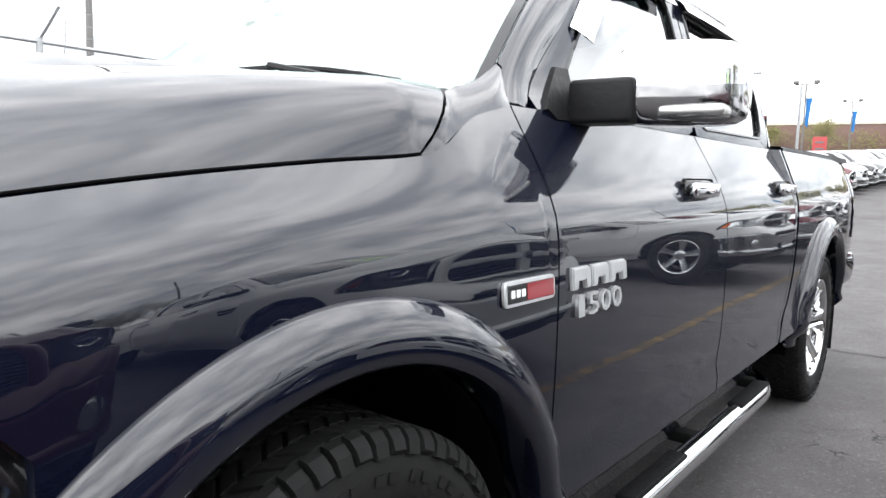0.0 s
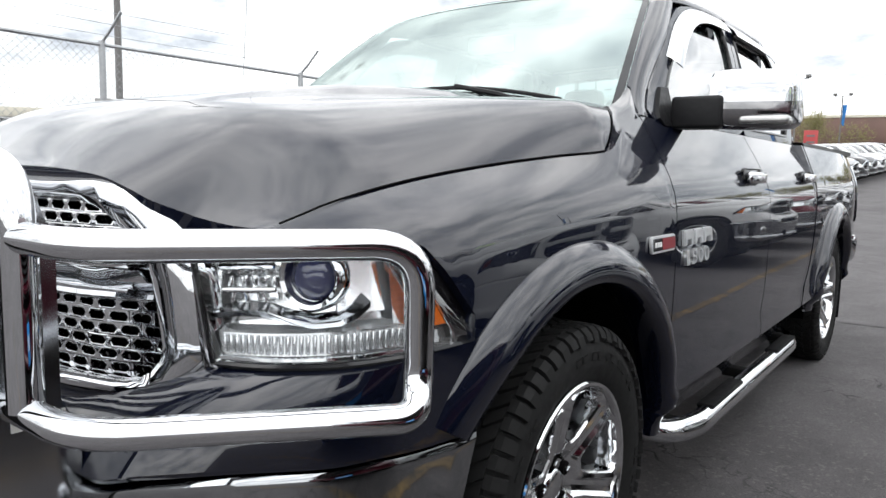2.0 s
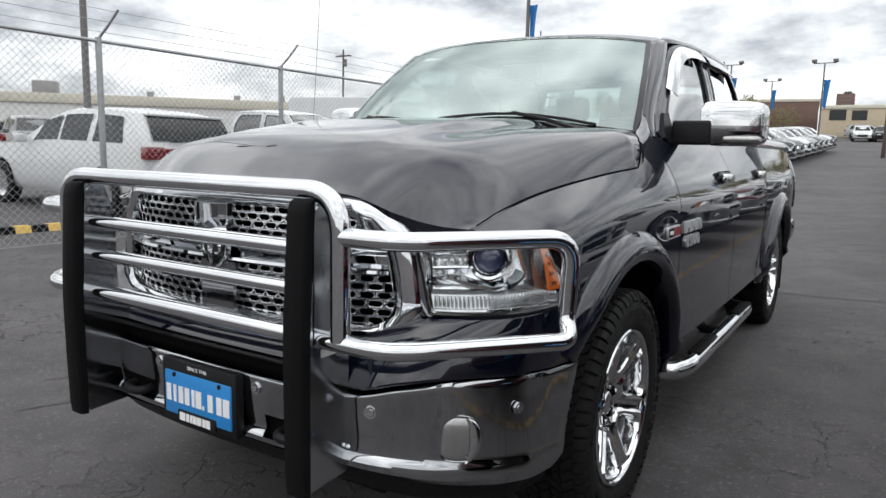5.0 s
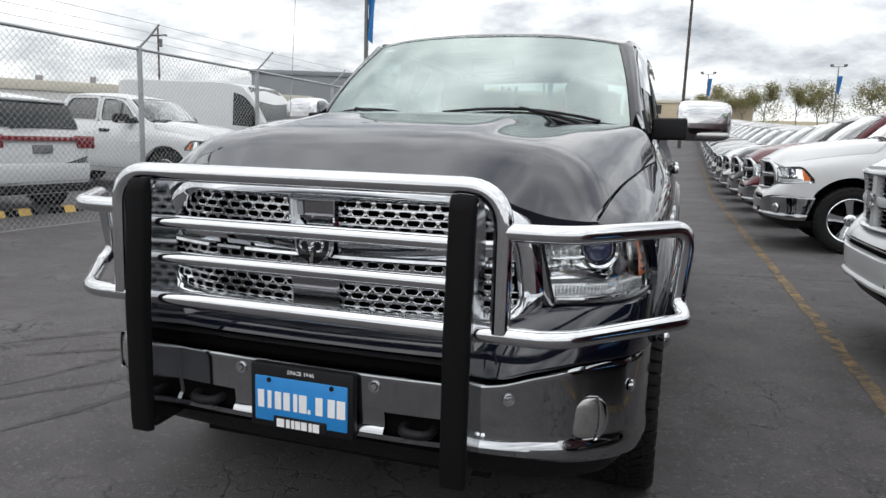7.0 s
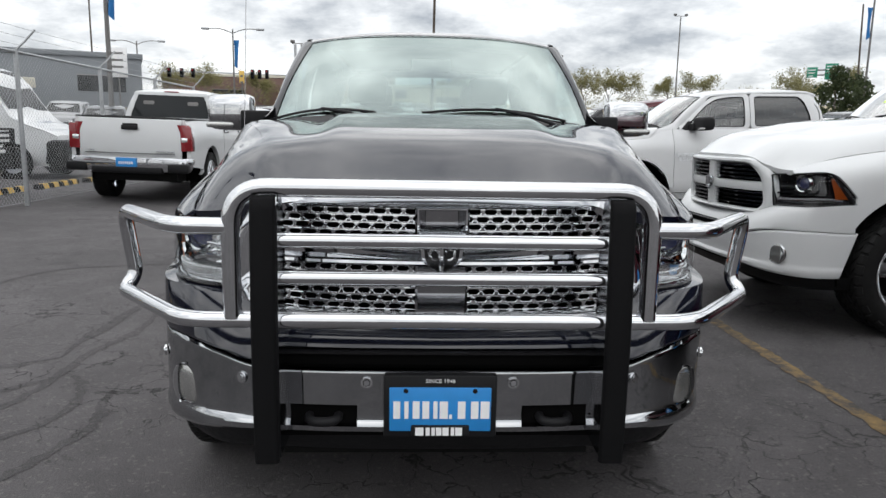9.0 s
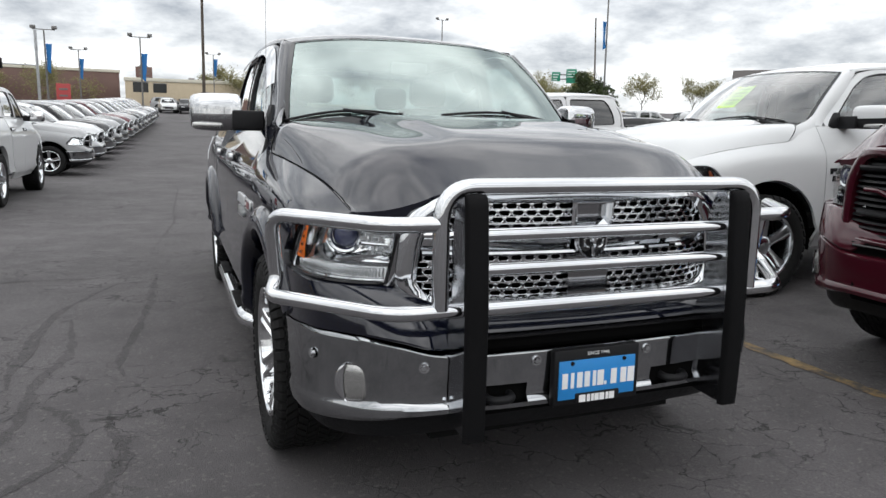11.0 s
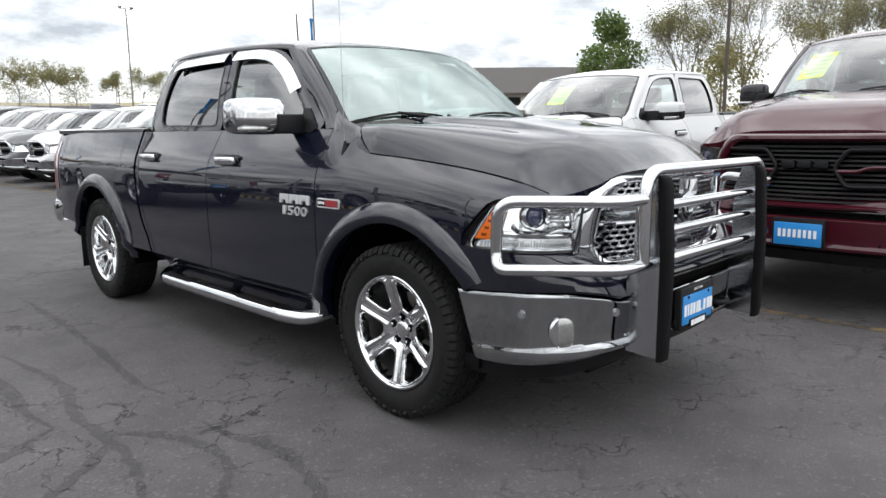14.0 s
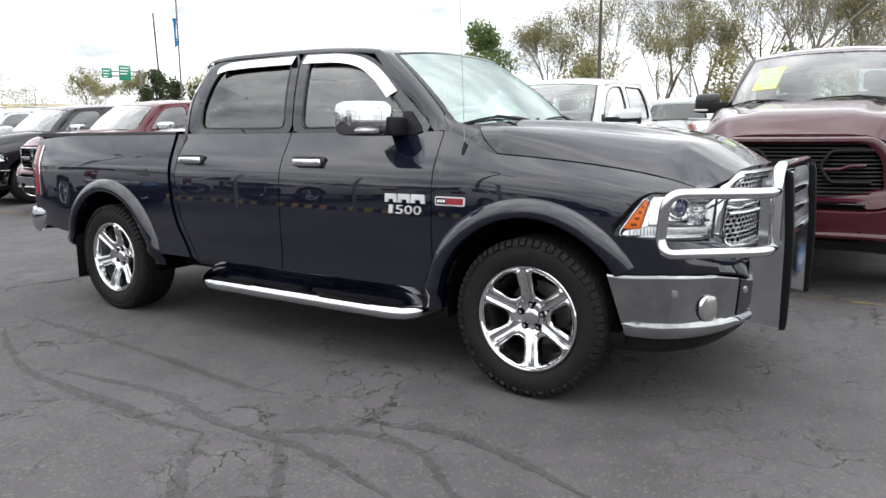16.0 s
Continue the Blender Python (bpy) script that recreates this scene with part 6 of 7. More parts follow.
TAR = asphalt("tar_seal", 0.70)
YELLOW = worn_paint()


def lot_z(x, y):
    """The lot is a shallow valley along the subject and climbs gently away behind it."""
    side = 0.03 * min(max(x - 0.5, 0.0), 7.5) + 0.015 * max(x - 8.0, 0.0) + 0.022 * max(-x - 2.0, 0.0)
    d = max(0.0, y - 20)
    return side + 0.041 * d + 0.00012 * d * d


def on_lot(x, y, turn):
    """A pose on the ground at (x, y), turned from -y by turn degrees and leaning with the slope."""
    gx, gy = (lot_z(x + 1.5, y) - lot_z(x - 1.5, y)) / 3, (lot_z(x, y + 1.5) - lot_z(x, y - 1.5)) / 3
    up = Vector((-gx, -gy, 1)).normalized()
    back = pose(0, 0, 0, 0, 0, turn).to_3x3() @ Vector((0, 1, 0))
    back = (back - up * back.dot(up)).normalized()
    m = Matrix((back.cross(up), back, up)).transposed().to_4x4()
    return Matrix.Translation((x, y, lot_z(x, y))) @ m


ys = [-400, -120, -60, -30, -15] + [i for i in range(-8, 40, 2)] + [45, 55, 70, 90, 120, 160, 220, 320, 500, 900]
xs = [-900, -400, -150, -80, -40, -20, -10, -5, -2, 0.5, 3, 5, 8, 10, 20, 40, 80, 150, 400, 900]
bm = sheet([[(x, y, lot_z(max(min(x, 80), -80), min(y, 130))) for x in xs] for y in ys])
tagged(part("ground", bm, ASPHALT), kind="structure")


def ribbon(name, pts, width, material, z=0.004, wob=0.35, seed=1, label="", kind="structure"):
    """A thin strip laid on the ground, with an uneven edge."""
    rnd = random.Random(seed)
    pl = rounded([(x, y, 0) for x, y in pts], 0.25, 5)
    fine = []
    for a, b in zip(pl, pl[1:]):
        n = max(1, int((b - a).length / 0.05))
        fine += [a.lerp(b, k / n) for k in range(n)]
    fine.append(pl[-1])
    rows = []
    for i, p in enumerate(fine):
        d = (fine[min(i + 1, len(fine) - 1)] - fine[max(i - 1, 0)]).normalized()
        nrm = Vector((-d.y, d.x, 0))
        ends = min(1, 4 * min(i, len(fine) - 1 - i) / len(fine) + 0.25)
        w0 = width * ends * (1 - wob + 2 * wob * noise.noise((p.x * 5 + seed, p.y * 5, 0.3)) ** 2 + wob * rnd.random())
        w1 = width * ends * (1 - wob + wob * rnd.random())
        a, b = p + nrm * w0 / 2, p - nrm * w1 / 2
        rows.append([(a.x, a.y, lot_z(a.x, a.y) + z), (b.x, b.y, lot_z(b.x, b.y) + z)])
    return tagged(part(name, sheet(rows), material), label, "", "", kind)


SEALS = (
    ((-1.47, 3.9), (-1.48, 3.5), (-1.49, 3.29), (-1.50, 2.69), (-1.55, 2.12), (-1.60, 1.67), (-1.63, 1.29), (-1.58, 1.07)),
    ((-1.71, 3.74), (-1.88, 3.40), (-2.02, 2.95), (-2.12, 2.68), (-2.13, 2.45), (-2.16, 2.14), (-2.18, 1.92), (-2.15, 1.68), (-2.18, 1.32), (-2.13, 1.03)),
    ((-2.0, 2.45), (-1.97, 2.15), (-1.92, 1.82), (-1.91, 1.58), (-1.97, 1.32), (-2.02, 1.05), (-2.01, 0.81), (-2.0, 0.6), (-2.02, 0.35), (-2.10, 0.08), (-2.2, -0.2)),
    ((-2.13, 1.03), (-2.28, 0.92), (-2.40, 0.83), (-2.56, 0.65), (-2.8, 0.3)),
    ((-2.01, 0.80), (-1.90, 0.71), (-1.80, 0.58), (-1.74, 0.40), (-1.72, 0.22), (-1.77, 0.06), (-1.89, -0.08), (-2.1, -0.4)),
    ((-2.02, 0.68), (-2.15, 0.52), (-2.27, 0.42), (-2.5, 0.2)),
    ((-1.62, 0.60), (-1.61, 0.38), (-1.55, 0.2), (-1.52, 0.03), (-1.57, -0.15), (-1.63, -0.34), (-1.75, -0.7)),
    ((-2.12, 2.4), (-2.13, 1.85), (-2.13, 1.42)),
    ((-6.29, 6.96), (-6.23, 8.79)),
    ((-3.51, 2.62), (-3.53, 3.12), (-3.31, 3.55), (-2.6, 3.9), (-1.9, 3.9)),
    ((-1.47, 18.2), (-1.19, 14.1), (-1.30, 9.95), (-1.29, 7.98), (-1.47, 6.13), (-1.54, 5.33)),
)
for i, s in enumerate(SEALS):
    ribbon("tar_seam", s, 0.075 if i < 7 else 0.045, TAR, 0.0015 + 0.00012 * i, 0.75, i, "dark tar-sealed crack in the asphalt", "")
ribbon("tar_seam", ((-2.5, 5.26), (-1.9, 5.32), (-0.8, 5.08), (1.1, 4.90), (2.4, 4.88), (6, 4.9)), 0.025, TAR, 0.004, 0.5, 31, "thin dark joint across the asphalt")
for a, b in ((-8, 40),):
    ribbon("parking_line", ((2.05, a), (2.05, 5), (2.04, 20), (2.2, b)), 0.11, YELLOW, 0.004, 0.5, 40, "worn yellow parking line", "structure")


# ---- the subject ----
truck = pickup("pickup_truck", pose(0, 0, 0), "midnight blue-black crew-cab pickup with chrome trim, parked on asphalt", PAINT, 2, "mesh", wheels="six", guards=True, flares=True)
build_steps(truck)
build_plate(truck)
build_badges(truck)
build_antenna(truck)
mud_flaps(truck)
guard = build_guard(truck)


GLASS_CAR = plain("dark_car_glass", (0.010, 0.012, 0.013), 0.05, var=0.1, spec=0.35)
UNDER_GREY = plain("plate_grey", (0.16, 0.16, 0.165), 0.5)
# ---- neighbours in the rows ----
def row_pose(x, y, facing):
    """A pickup whose front axle stands at (x, y); facing -1 looks along -x, 1 along +x."""
    return on_lot(x, y, 90 * facing)


def window_paper(t, s, v, w=0.11, h=0.16):
    p, a, b = ws_point(s, v), ws_point(s + 0.02, v), ws_point(s, v + 0.02)
    u, r = (b - p).normalized(), (a - p).normalized()
    u = (u - r * u.dot(r)).normalized()
    n = r.cross(u).normalized()
    if n.y > 0:
        n = -n
    rows = [[p + r * i * w + u * j * h - n * 0.006 for i in (-1, 0, 1)] for j in (-1, 0, 1)]
    pp = part("window_paper", sheet(rows), PAPER, t, "lime green paper behind the windshield")
    for k, (j, q) in enumerate(((0.7, 0.7), (0.35, 0.8), (0.05, 0.6), (-0.3, 0.75), (-0.62, 0.5))):
        rows = [[p + r * i * w * q + u * (j + d) * h - n * 0.004 for i in (-1, 1)] for d in (-0.07, 0.07)]
        part("print_bar", sheet(rows), PRINT_GREEN, pp)


PRINT_GREEN = plain("print_green", (0.36, 0.52, 0.14), 0.8)


def front_plate(t):
    p = part("plate_frame", box(-0.16, 0.16, -1.045, -1.0, 0.46, 0.64, 0.008), BLACK_PLASTIC, t)
    pl = part("plate", box(-0.146, 0.146, -1.050, -1.04, 0.475, 0.615, 0.004), PLATE_BLUE, p, "blue dealer plate with white bars")
    for k in range(8):
        x = -0.11 + k * 0.031
        part("white_bar", box(x - 0.009, x + 0.009, -1.053, -1.049, 0.525, 0.575), WHITE_PRINT, pl)


ROW = "row of parked pickups"
maroon = pickup("pickup_truck", row_pose(3.02, -0.83, -1), "dark maroon pickup with a black slatted grille and blue plate", PAINT_MAROON, 1, "slats", PAINT_MAROON, BLACK_PLASTIC, False, True, "five", BLACK_GLOSS, BLACK_PLASTIC, group=ROW)
maroon.scale = (1.03, 1.03, 1.09)
front_plate(maroon)
window_paper(maroon, -0.62, 0.52)
white = pickup("pickup_truck", on_lot(3.11, 2.22, -89), "white pickup with a body-colour grille and lime window paper", PAINT_WHITE, 1, "cross", PAINT_WHITE, CHROME, False, True, "five", PAINT_WHITE, PAINT_WHITE, group=ROW)
window_paper(white, -0.10, 0.50)
build_badges(white, BLACK_PLASTIC, False)
silver = pickup("pickup_truck", row_pose(3.06, 7.87, -1), "silver-white pickup with a chrome grille and bumper", PAINT_PEARL, 1, "cross", CHROME, BLACK_PLASTIC, True, False, "five", BLACK_PLASTIC, PAINT_PEARL, group=ROW)
build_badges(silver, None, False)
base = {}
for key, paint, lab in (("red", PAINT_RED, "dark red pickup with a chrome grille"), ("black", PAINT_BLACK, "black pickup with a chrome grille"), ("white", PAINT_WHITE, "white pickup with a chrome grille"), ("grey", PAINT_GREY, "grey pickup with a chrome grille"), ("silver", PAINT_SILVER, "silver pickup with a chrome grille")):
    k = len(base)
    base[key] = pickup("pickup_truck", row_pose(3.08, 10.77 + 2.9 * k, -1), lab, paint, 0, "cross", CHROME, BLACK_PLASTIC, True, False, "five", CHROME if key != "white" else PAINT_WHITE, None, group=ROW)
order = ("silver", "black", "grey", "silver", "black", "white", "grey", "silver", "black", "silver", "white", "grey", "silver", "black")
for i, key in enumerate(order):
    y = 25.27 + 2.9 * i
    copy_thing(base[key], row_pose(3.1 + 0.008 * (y - 25), y, -1))
for i, key in enumerate(("silver", "white", "black", "silver", "grey", "red", "silver", "black", "grey", "white", "silver", "grey", "silver", "white", "black")):
    y = 19.4 + 2.95 * i
    copy_thing(base[key], row_pose(-4.45 + 0.03 * (y - 17), y, 1))
# rows behind
for x, y, f, key in ((16.5, 3.2, 1, "white"), (17.0, 9.5, 1, "silver"), (17.0, 15.6, 1, "black"), (17.5, 22, 1, "grey"), (18, 28, 1, "white"), (30, 30, 1, "white"), (31, 38, 1, "white")):
    copy_thing(base[key], row_pose(x, y, f))
# tail towards the lens, along the fence
tail = pickup("pickup_truck", on_lot(-4.87, 13.75, 180), "white pickup seen from behind with red tail lamps beside the fence", PAINT_WHITE, 1, "cross", CHROME, BLACK_PLASTIC, True, False, "five", CHROME, CHROME, group="vehicles along the fence")
tail.scale = (1.05, 1.0, 1.06)
part("plate", box(-0.16, 0.16, 4.932, 4.948, 0.60, 0.74, 0.004), PLATE_BLUE, tail, "blue dealer plate")
for k in range(7):
    part("white_bar", box(-0.10 + k * 0.033, -0.082 + k * 0.033, 4.947, 4.951, 0.64, 0.68), WHITE_PRINT, tail)
part("roof_lamp", box(-0.13, 0.13, 2.66, 2.70, 1.845, 1.87, 0.006), RED_LENS, tail)
part("bumper_step", box(-0.55, 0.55, 4.80, 4.93, 0.50, 0.60, 0.02), BLACK_PLASTIC, tail)
for s in (1, -1):
    part("tail_lamp_face", box(s * 0.845, s * 0.955, 4.71, 4.748, 0.86, 1.25, 0.02), RED_LENS, tail, "upright red tail lamp")
for s in (1, -1):
    part("bumper_end", box(s * 0.62, s * 0.945, 4.72, 4.92, 0.52, 0.66, 0.03), BLACK_PLASTIC, tail, "black bumper end")
part("tailgate_handle", box(-0.13, 0.13, 4.755, 4.78, 1.17, 1.24, 0.012), BLACK_PLASTIC, tail, "black tailgate handle")
part("tailgate_groove", box(-0.70, 0.70, 4.752, 4.762, 0.80, 0.808), VOID, tail)
for x, w in ((-0.55, 0.14), (0.60, 0.05)):
    part("badge_bar", box(x - w, x + w, 4.752, 4.764, 0.835, 0.850), STEEL, tail)
part("dark_rear_window", sheet([[back_glass(s, t) + Vector((0, 0.012, 0)) for s in (-0.9, -0.4, 0, 0.4, 0.9)] for t in (0.10, 0.5, 0.93)]), GLASS_CAR, tail, "dark rear window")
# nose against the fence, with a black steel guard
work = pickup("pickup_truck", row_pose(-8.45, 9.45, 1), "white work pickup with a black steel grille guard, behind the fence", PAINT_WHITE, 1, "cross", BLACK_PLASTIC, BLACK_PLASTIC, False, False, "five", BLACK_PLASTIC, BLACK_PLASTIC, group="vehicles behind the fence")
build_badges(work, None, False)
wg = part("push_guard", box(-0.62, 0.62, -1.10, -1.03, 0.44, 0.74, 0.03), BLACK_PLASTIC, work, "black steel push guard")
for s in (1, -1):
    part("guard_upright", box(s * 0.55, s * 0.62, -1.12, -1.04, 0.44, 1.17, 0.02), BLACK_PLASTIC, wg)
    part("guard_wing", box(s * 0.62, s * 0.97, -1.02, -0.90, 0.44, 0.76, 0.04), BLACK_PLASTIC, wg)
for z in (0.82, 0.91, 1.0, 1.09, 1.155):
    part("guard_bar", tube([(-0.58, -1.08, z), (0.58, -1.08, z)], 0.022, 8), BLACK_PLASTIC, wg)


# ---- other vehicles: sport utilities and vans ----
def wagon(name, m, label, paint, L=4.9, W=0.96, H=1.75, tail=0.25, hood_z0=1.12, van=False, cat="car", glass_mat=None, cab=0.0):
    """A closed car: front towards -y from y = 0 to L."""
    t = thing(name, m, label, cat)
    if van:
        roof = curve([(0, 0.75), (0.06, 1.0), (0.75, 1.28), (0.95, 1.42), (1.75, H - 0.12), (2.2, H - 0.02), (3.0, H), (L - 0.2, H), (L - 0.02, H - 0.12), (L, 0.9)])
        belt_z, win0, win1 = 1.30, 0.95, 2.5
    else:
        roof = curve([(0, 0.62), (0.05, 0.85), (0.25, hood_z0 - 0.10), (1.05 + cab, hood_z0), (1.25 + cab, hood_z0 + 0.06), (2.0 + cab, H - 0.10), (2.4 + cab, H - 0.02), (3.2 + cab, H), (L - 0.55, H - 0.06), (L - 0.38, H - 0.10), (L - 0.08, 1.12), (L - 0.01, 0.95), (L, 0.55)])
        belt_z, win0, win1 = hood_z0 - 0.02, 1.2, L - 0.45
    wid = curve([(0, W * 0.72), (0.08, W * 0.84), (0.35, W * 0.95), (0.9, W), (L - 0.9, W), (L - 0.25, W * 0.96), (L - 0.04, W * 0.88), (L, W * 0.80)])
    ys = [0, 0.02, 0.06, 0.15, 0.3, 0.5, 0.75, 1.0, 1.15, 1.3, 1.5, 1.75, 2.0, 2.3, 2.7, 3.2, 3.7, L - 0.9, L - 0.6, L - 0.4, L - 0.25, L - 0.12, L - 0.05, L - 0.01, L]
    rows = []
    for y in ys:
        zt, w = roof(y), wid(y)
        b = min(belt_z, zt - 0.03)
        top = w - (0.24 if not van else 0.10) * min(1, max(0, (zt - belt_z) / 0.55))
        half = [(w * 0.90, 0.30), (w * 0.985, 0.42), (w, 0.62), (w * 0.995, 0.82), (w * 0.97, b), (top + (w * 0.97 - top) * 0.45, b + (zt - b) * 0.6), (top - 0.02, zt - 0.035 * min(1, zt - 0.3)), (top * 0.8, zt - 0.004), (0, zt + 0.015)]
        rows.append([(x, y, z) for x, z in half] + [(-x, y, z) for x, z in reversed(half[:-1])])
    bm = sheet(rows)
    bm.verts.ensure_lookup_table()
    n = len(rows[0])
    bm.faces.new(bm.verts[:n]), bm.faces.new(bm.verts[-n:])
    part("body", bm, paint, t, smooth=35)

    def side_at(y, q):
        zt, w = roof(y), wid(y)
        top = w - (0.24 if not van else 0.10) * min(1, max(0, (zt - belt_z) / 0.55))
        return (w * 0.97 + (top - w * 0.97) * q * 0.92 + 0.006, y, belt_z + (zt - belt_z) * q)
    gm = glass_mat or GLASS_CAR
    spans = ((1.55 + cab, 2.35 + cab * 0.8), (2.43 + cab * 0.8, 3.30 + cab * 0.5), (3.46 + cab * 0.5, L - 0.55)) if not van else ((1.15, 2.0),)
    for s in (1, -1):
        for y0, y1 in spans:
            r = []
            for q in (0.10, 0.45, 0.80):
                a = y0 + (0.28 * q if y0 < 1.6 + cab else 0.0)
                b = y1 - (0.22 * q if y1 > 3.5 else 0.0)
                r.append([(s * p[0], p[1], p[2]) for p in (side_at(a + (b - a) * k / 4, q) for k in range(5))])
            part("side_window", sheet(r), gm, t, "dark side window")
        part("tail_lamp", box(s * (W * 0.62), s * (W * 0.95), L - 0.14, L + 0.008, 0.93 if not van else 0.9, 1.12 if not van else 1.4, 0.02), RED_LENS, t, "red tail lamp")
        part("headlamp", box(s * W * 0.50, s * W * 0.86, 0.03, 0.22, 0.72, 0.86, 0.03), REFLECTOR, t)
        part("mirror", box(s * (W + 0.02), s * (W + 0.2), 1.35 + cab, 1.50 + cab, 1.08 if not van else 1.45, 1.22 if not van else 1.7, 0.03), BLACK_PLASTIC if van else paint, t)
    y0, y1 = (1.2 + cab, 1.92 + cab) if not van else (1.0, 1.72)
    r = [[(x * (wid(y) - 0.18 - 0.12 * k), y, roof(y) + 0.012) for x in (-1, -0.5, 0, 0.5, 1)] for k, y in ((0, y0 + 0.06), (0.5, (y0 + y1) / 2), (1, y1))]
    part("windshield", sheet(r), gm, t, "windshield")
    if not van:
        r = [[(x * (wid(y) - 0.27 + 0.10 * k), y + 0.016, roof(y) + 0.012) for x in (-1, -0.5, 0, 0.5, 1)] for k, y in ((0, L - 0.37), (0.33, L - 0.29), (0.66, L - 0.21), (1, L - 0.12))]
        part("rear_window", sheet(r), gm, t, "dark rear window")
        part("plate", box(-0.16, 0.16, L - 0.015, L + 0.01, 0.86, 0.98, 0.004), UNDER_GREY, t)
    part("grille", box(-W * 0.5, W * 0.5, -0.012, 0.05, 0.55, 0.78, 0.02), BLACK_PLASTIC, t)
    part("front_trim", box(-W * 0.93, W * 0.93, -0.02, 0.2, 0.30, 0.46, 0.03), BLACK_PLASTIC, t)
    part("rear_trim", box(-W * 0.93, W * 0.93, L - 0.2, L + 0.02, 0.30, 0.44, 0.03), BLACK_PLASTIC, t)
    for s in (1, -1):
        for y in (0.92, L - 1.0):
            w = part("wheel", lathe([(0.2, -0.1), (0.33, -0.1), (0.36, -0.07), (0.36, 0.09), (0.33, 0.115), (0.24, 0.112)], 22, None, Matrix.Translation((s * (W - 0.09), y, 0.36)) @ pose(0, 0, 0, 0, 0, 0 if s > 0 else 180)), TYRE, t)
            part("rim", lathe([(0.24, 0.108), (0.2, 0.10), (0.06, 0.09), (0.001, 0.095)], 20, None, Matrix.Translation((s * (W - 0.09), y, 0.36)) @ pose(0, 0, 0, 0, 0, 0 if s > 0 else 180)), STEEL, w)
            # flat near-black ring paints the arch's shaded gap on the closed body
            part("wheel_arch", lathe([(0.36, 0.10), (0.43, 0.101)], 22, None, Matrix.Translation((s * (W - 0.10), y, 0.37)) @ pose(0, 0, 0, 0, 0, 0 if s > 0 else 180)), VOID, t)
    return t


def car_at(x, y, turn):
    """Middle of a car at (x, y), its front turned from -y by turn degrees."""
    return on_lot(x, y, turn) @ Matrix.Translation((0, -2.45, 0))


FENCE_GROUP = "vehicles behind the fence"
suv = tagged(wagon("sport_utility", car_at(-10.0, 4.85, -90), "white sport utility with a full-width red tail band", PAINT_WHITE, 5.0, 0.97, 1.70, cab=0.40), group=FENCE_GROUP)
part("tail_band", box(-0.86, 0.86, 4.96, 5.012, 1.03, 1.10, 0.01), RED_LENS, suv, "red tail lamp band")
part("lower_hatch", box(-0.80, 0.80, 4.97, 5.03, 0.46, 0.72, 0.03), PAINT_WHITE, suv, "white rear bumper skin")
part("roof_spoiler", box(-0.68, 0.68, 4.50, 4.72, 1.57, 1.61, 0.015), PAINT_WHITE, suv)
part("rear_wiper", tube([(-0.05, 4.93, 1.22), (0.45, 4.93, 1.20)], 0.012, 6), BLACK_PLASTIC, suv)
for s in (1, -1):
    part("exhaust_tip", tube([(s * 0.66, 4.80, 0.36), (s * 0.66, 5.03, 0.36)], 0.045, 12), BLACK_PLASTIC, suv)
wagon("sport_utility", car_at(-18.6, 5.0, 0), "black off-road sport utility", PAINT_BLACK, 4.4, 0.92, 1.85)
wagon("sport_utility", car_at(-15.2, 10.2, 70), "dark grey sport utility", PAINT_GREY, 4.6, 0.94, 1.75)
van2 = tagged(wagon("cargo_van", car_at(-10.6, 14.1, 90), "white high-roof cargo van with a grey lower front", PAINT_WHITE, 5.9, 1.02, 2.55, van=True, cat="van"), group=FENCE_GROUP)
part("front_cladding", box(-0.93, 0.93, -0.05, 0.62, 0.34, 0.90, 0.10, 3), BLACK_PLASTIC, van2, "grey plastic front cladding")
lots = ((-12.5, 26, 20, PAINT_GREY, "dark grey"), (-9.5, 27.5, 20, PAINT_SILVER, "silver"), (-15.5, 25, 20, PAINT_WHITE, "white"), (-18.5, 23, 25, PAINT_BLACK, "black"), (-11, 36, 15, PAINT_GREY, "dark grey"),
        (-14.2, 34.5, 15, PAINT_BLACK, "black"), (-17.4, 33, 15, PAINT_SILVER, "silver"), (-22, 29, 25, PAINT_WHITE, "white"), (-26, 24, 40, PAINT_RED, "red"), (-25, 18, 60, PAINT_WHITE, "white"), (-24, 11, 70, PAINT_GREY, "dark grey"),
        (11.5, 11.4, -90, PAINT_WHITE, "white"), (13.5, 6.4, -90, PAINT_GREY, "dark grey"), (13.6, 14.0, -90, PAINT_SILVER, "silver"), (12.8, 17.6, -90, PAINT_BLACK, "black"), (13.0, 20.6, -90, PAINT_WHITE, "white"),
        (17.0, 1.2, -70, PAINT_SILVER, "silver"), (-1.55, 89, 5, PAINT_WHITE, "white"), (0.6, 89, 5, PAINT_BLACK, "black"), (3.0, 89, 5, PAINT_WHITE, "white"), (-1.2, 97, 80, PAINT_SILVER, "silver"),
        (24, 60, 0, PAINT_WHITE, "white"), (28, 60, 0, PAINT_GREY, "dark grey"), (32, 61, 0, PAINT_BLACK, "black"), (36, 61, 0, PAINT_WHITE, "white"), (20, 60, 0, PAINT_BLACK, "black"))
proto = {}
for x, y, turn, paint, word in lots:
    if word not in proto:
        proto[word] = wagon("sport_utility", car_at(x, y, turn), word + " sport utility parked on asphalt", paint, 4.8, 0.94, 1.72)
        tagged(proto[word], group="cars parked beyond")
    else:
        copy_thing(proto[word], car_at(x, y, turn))

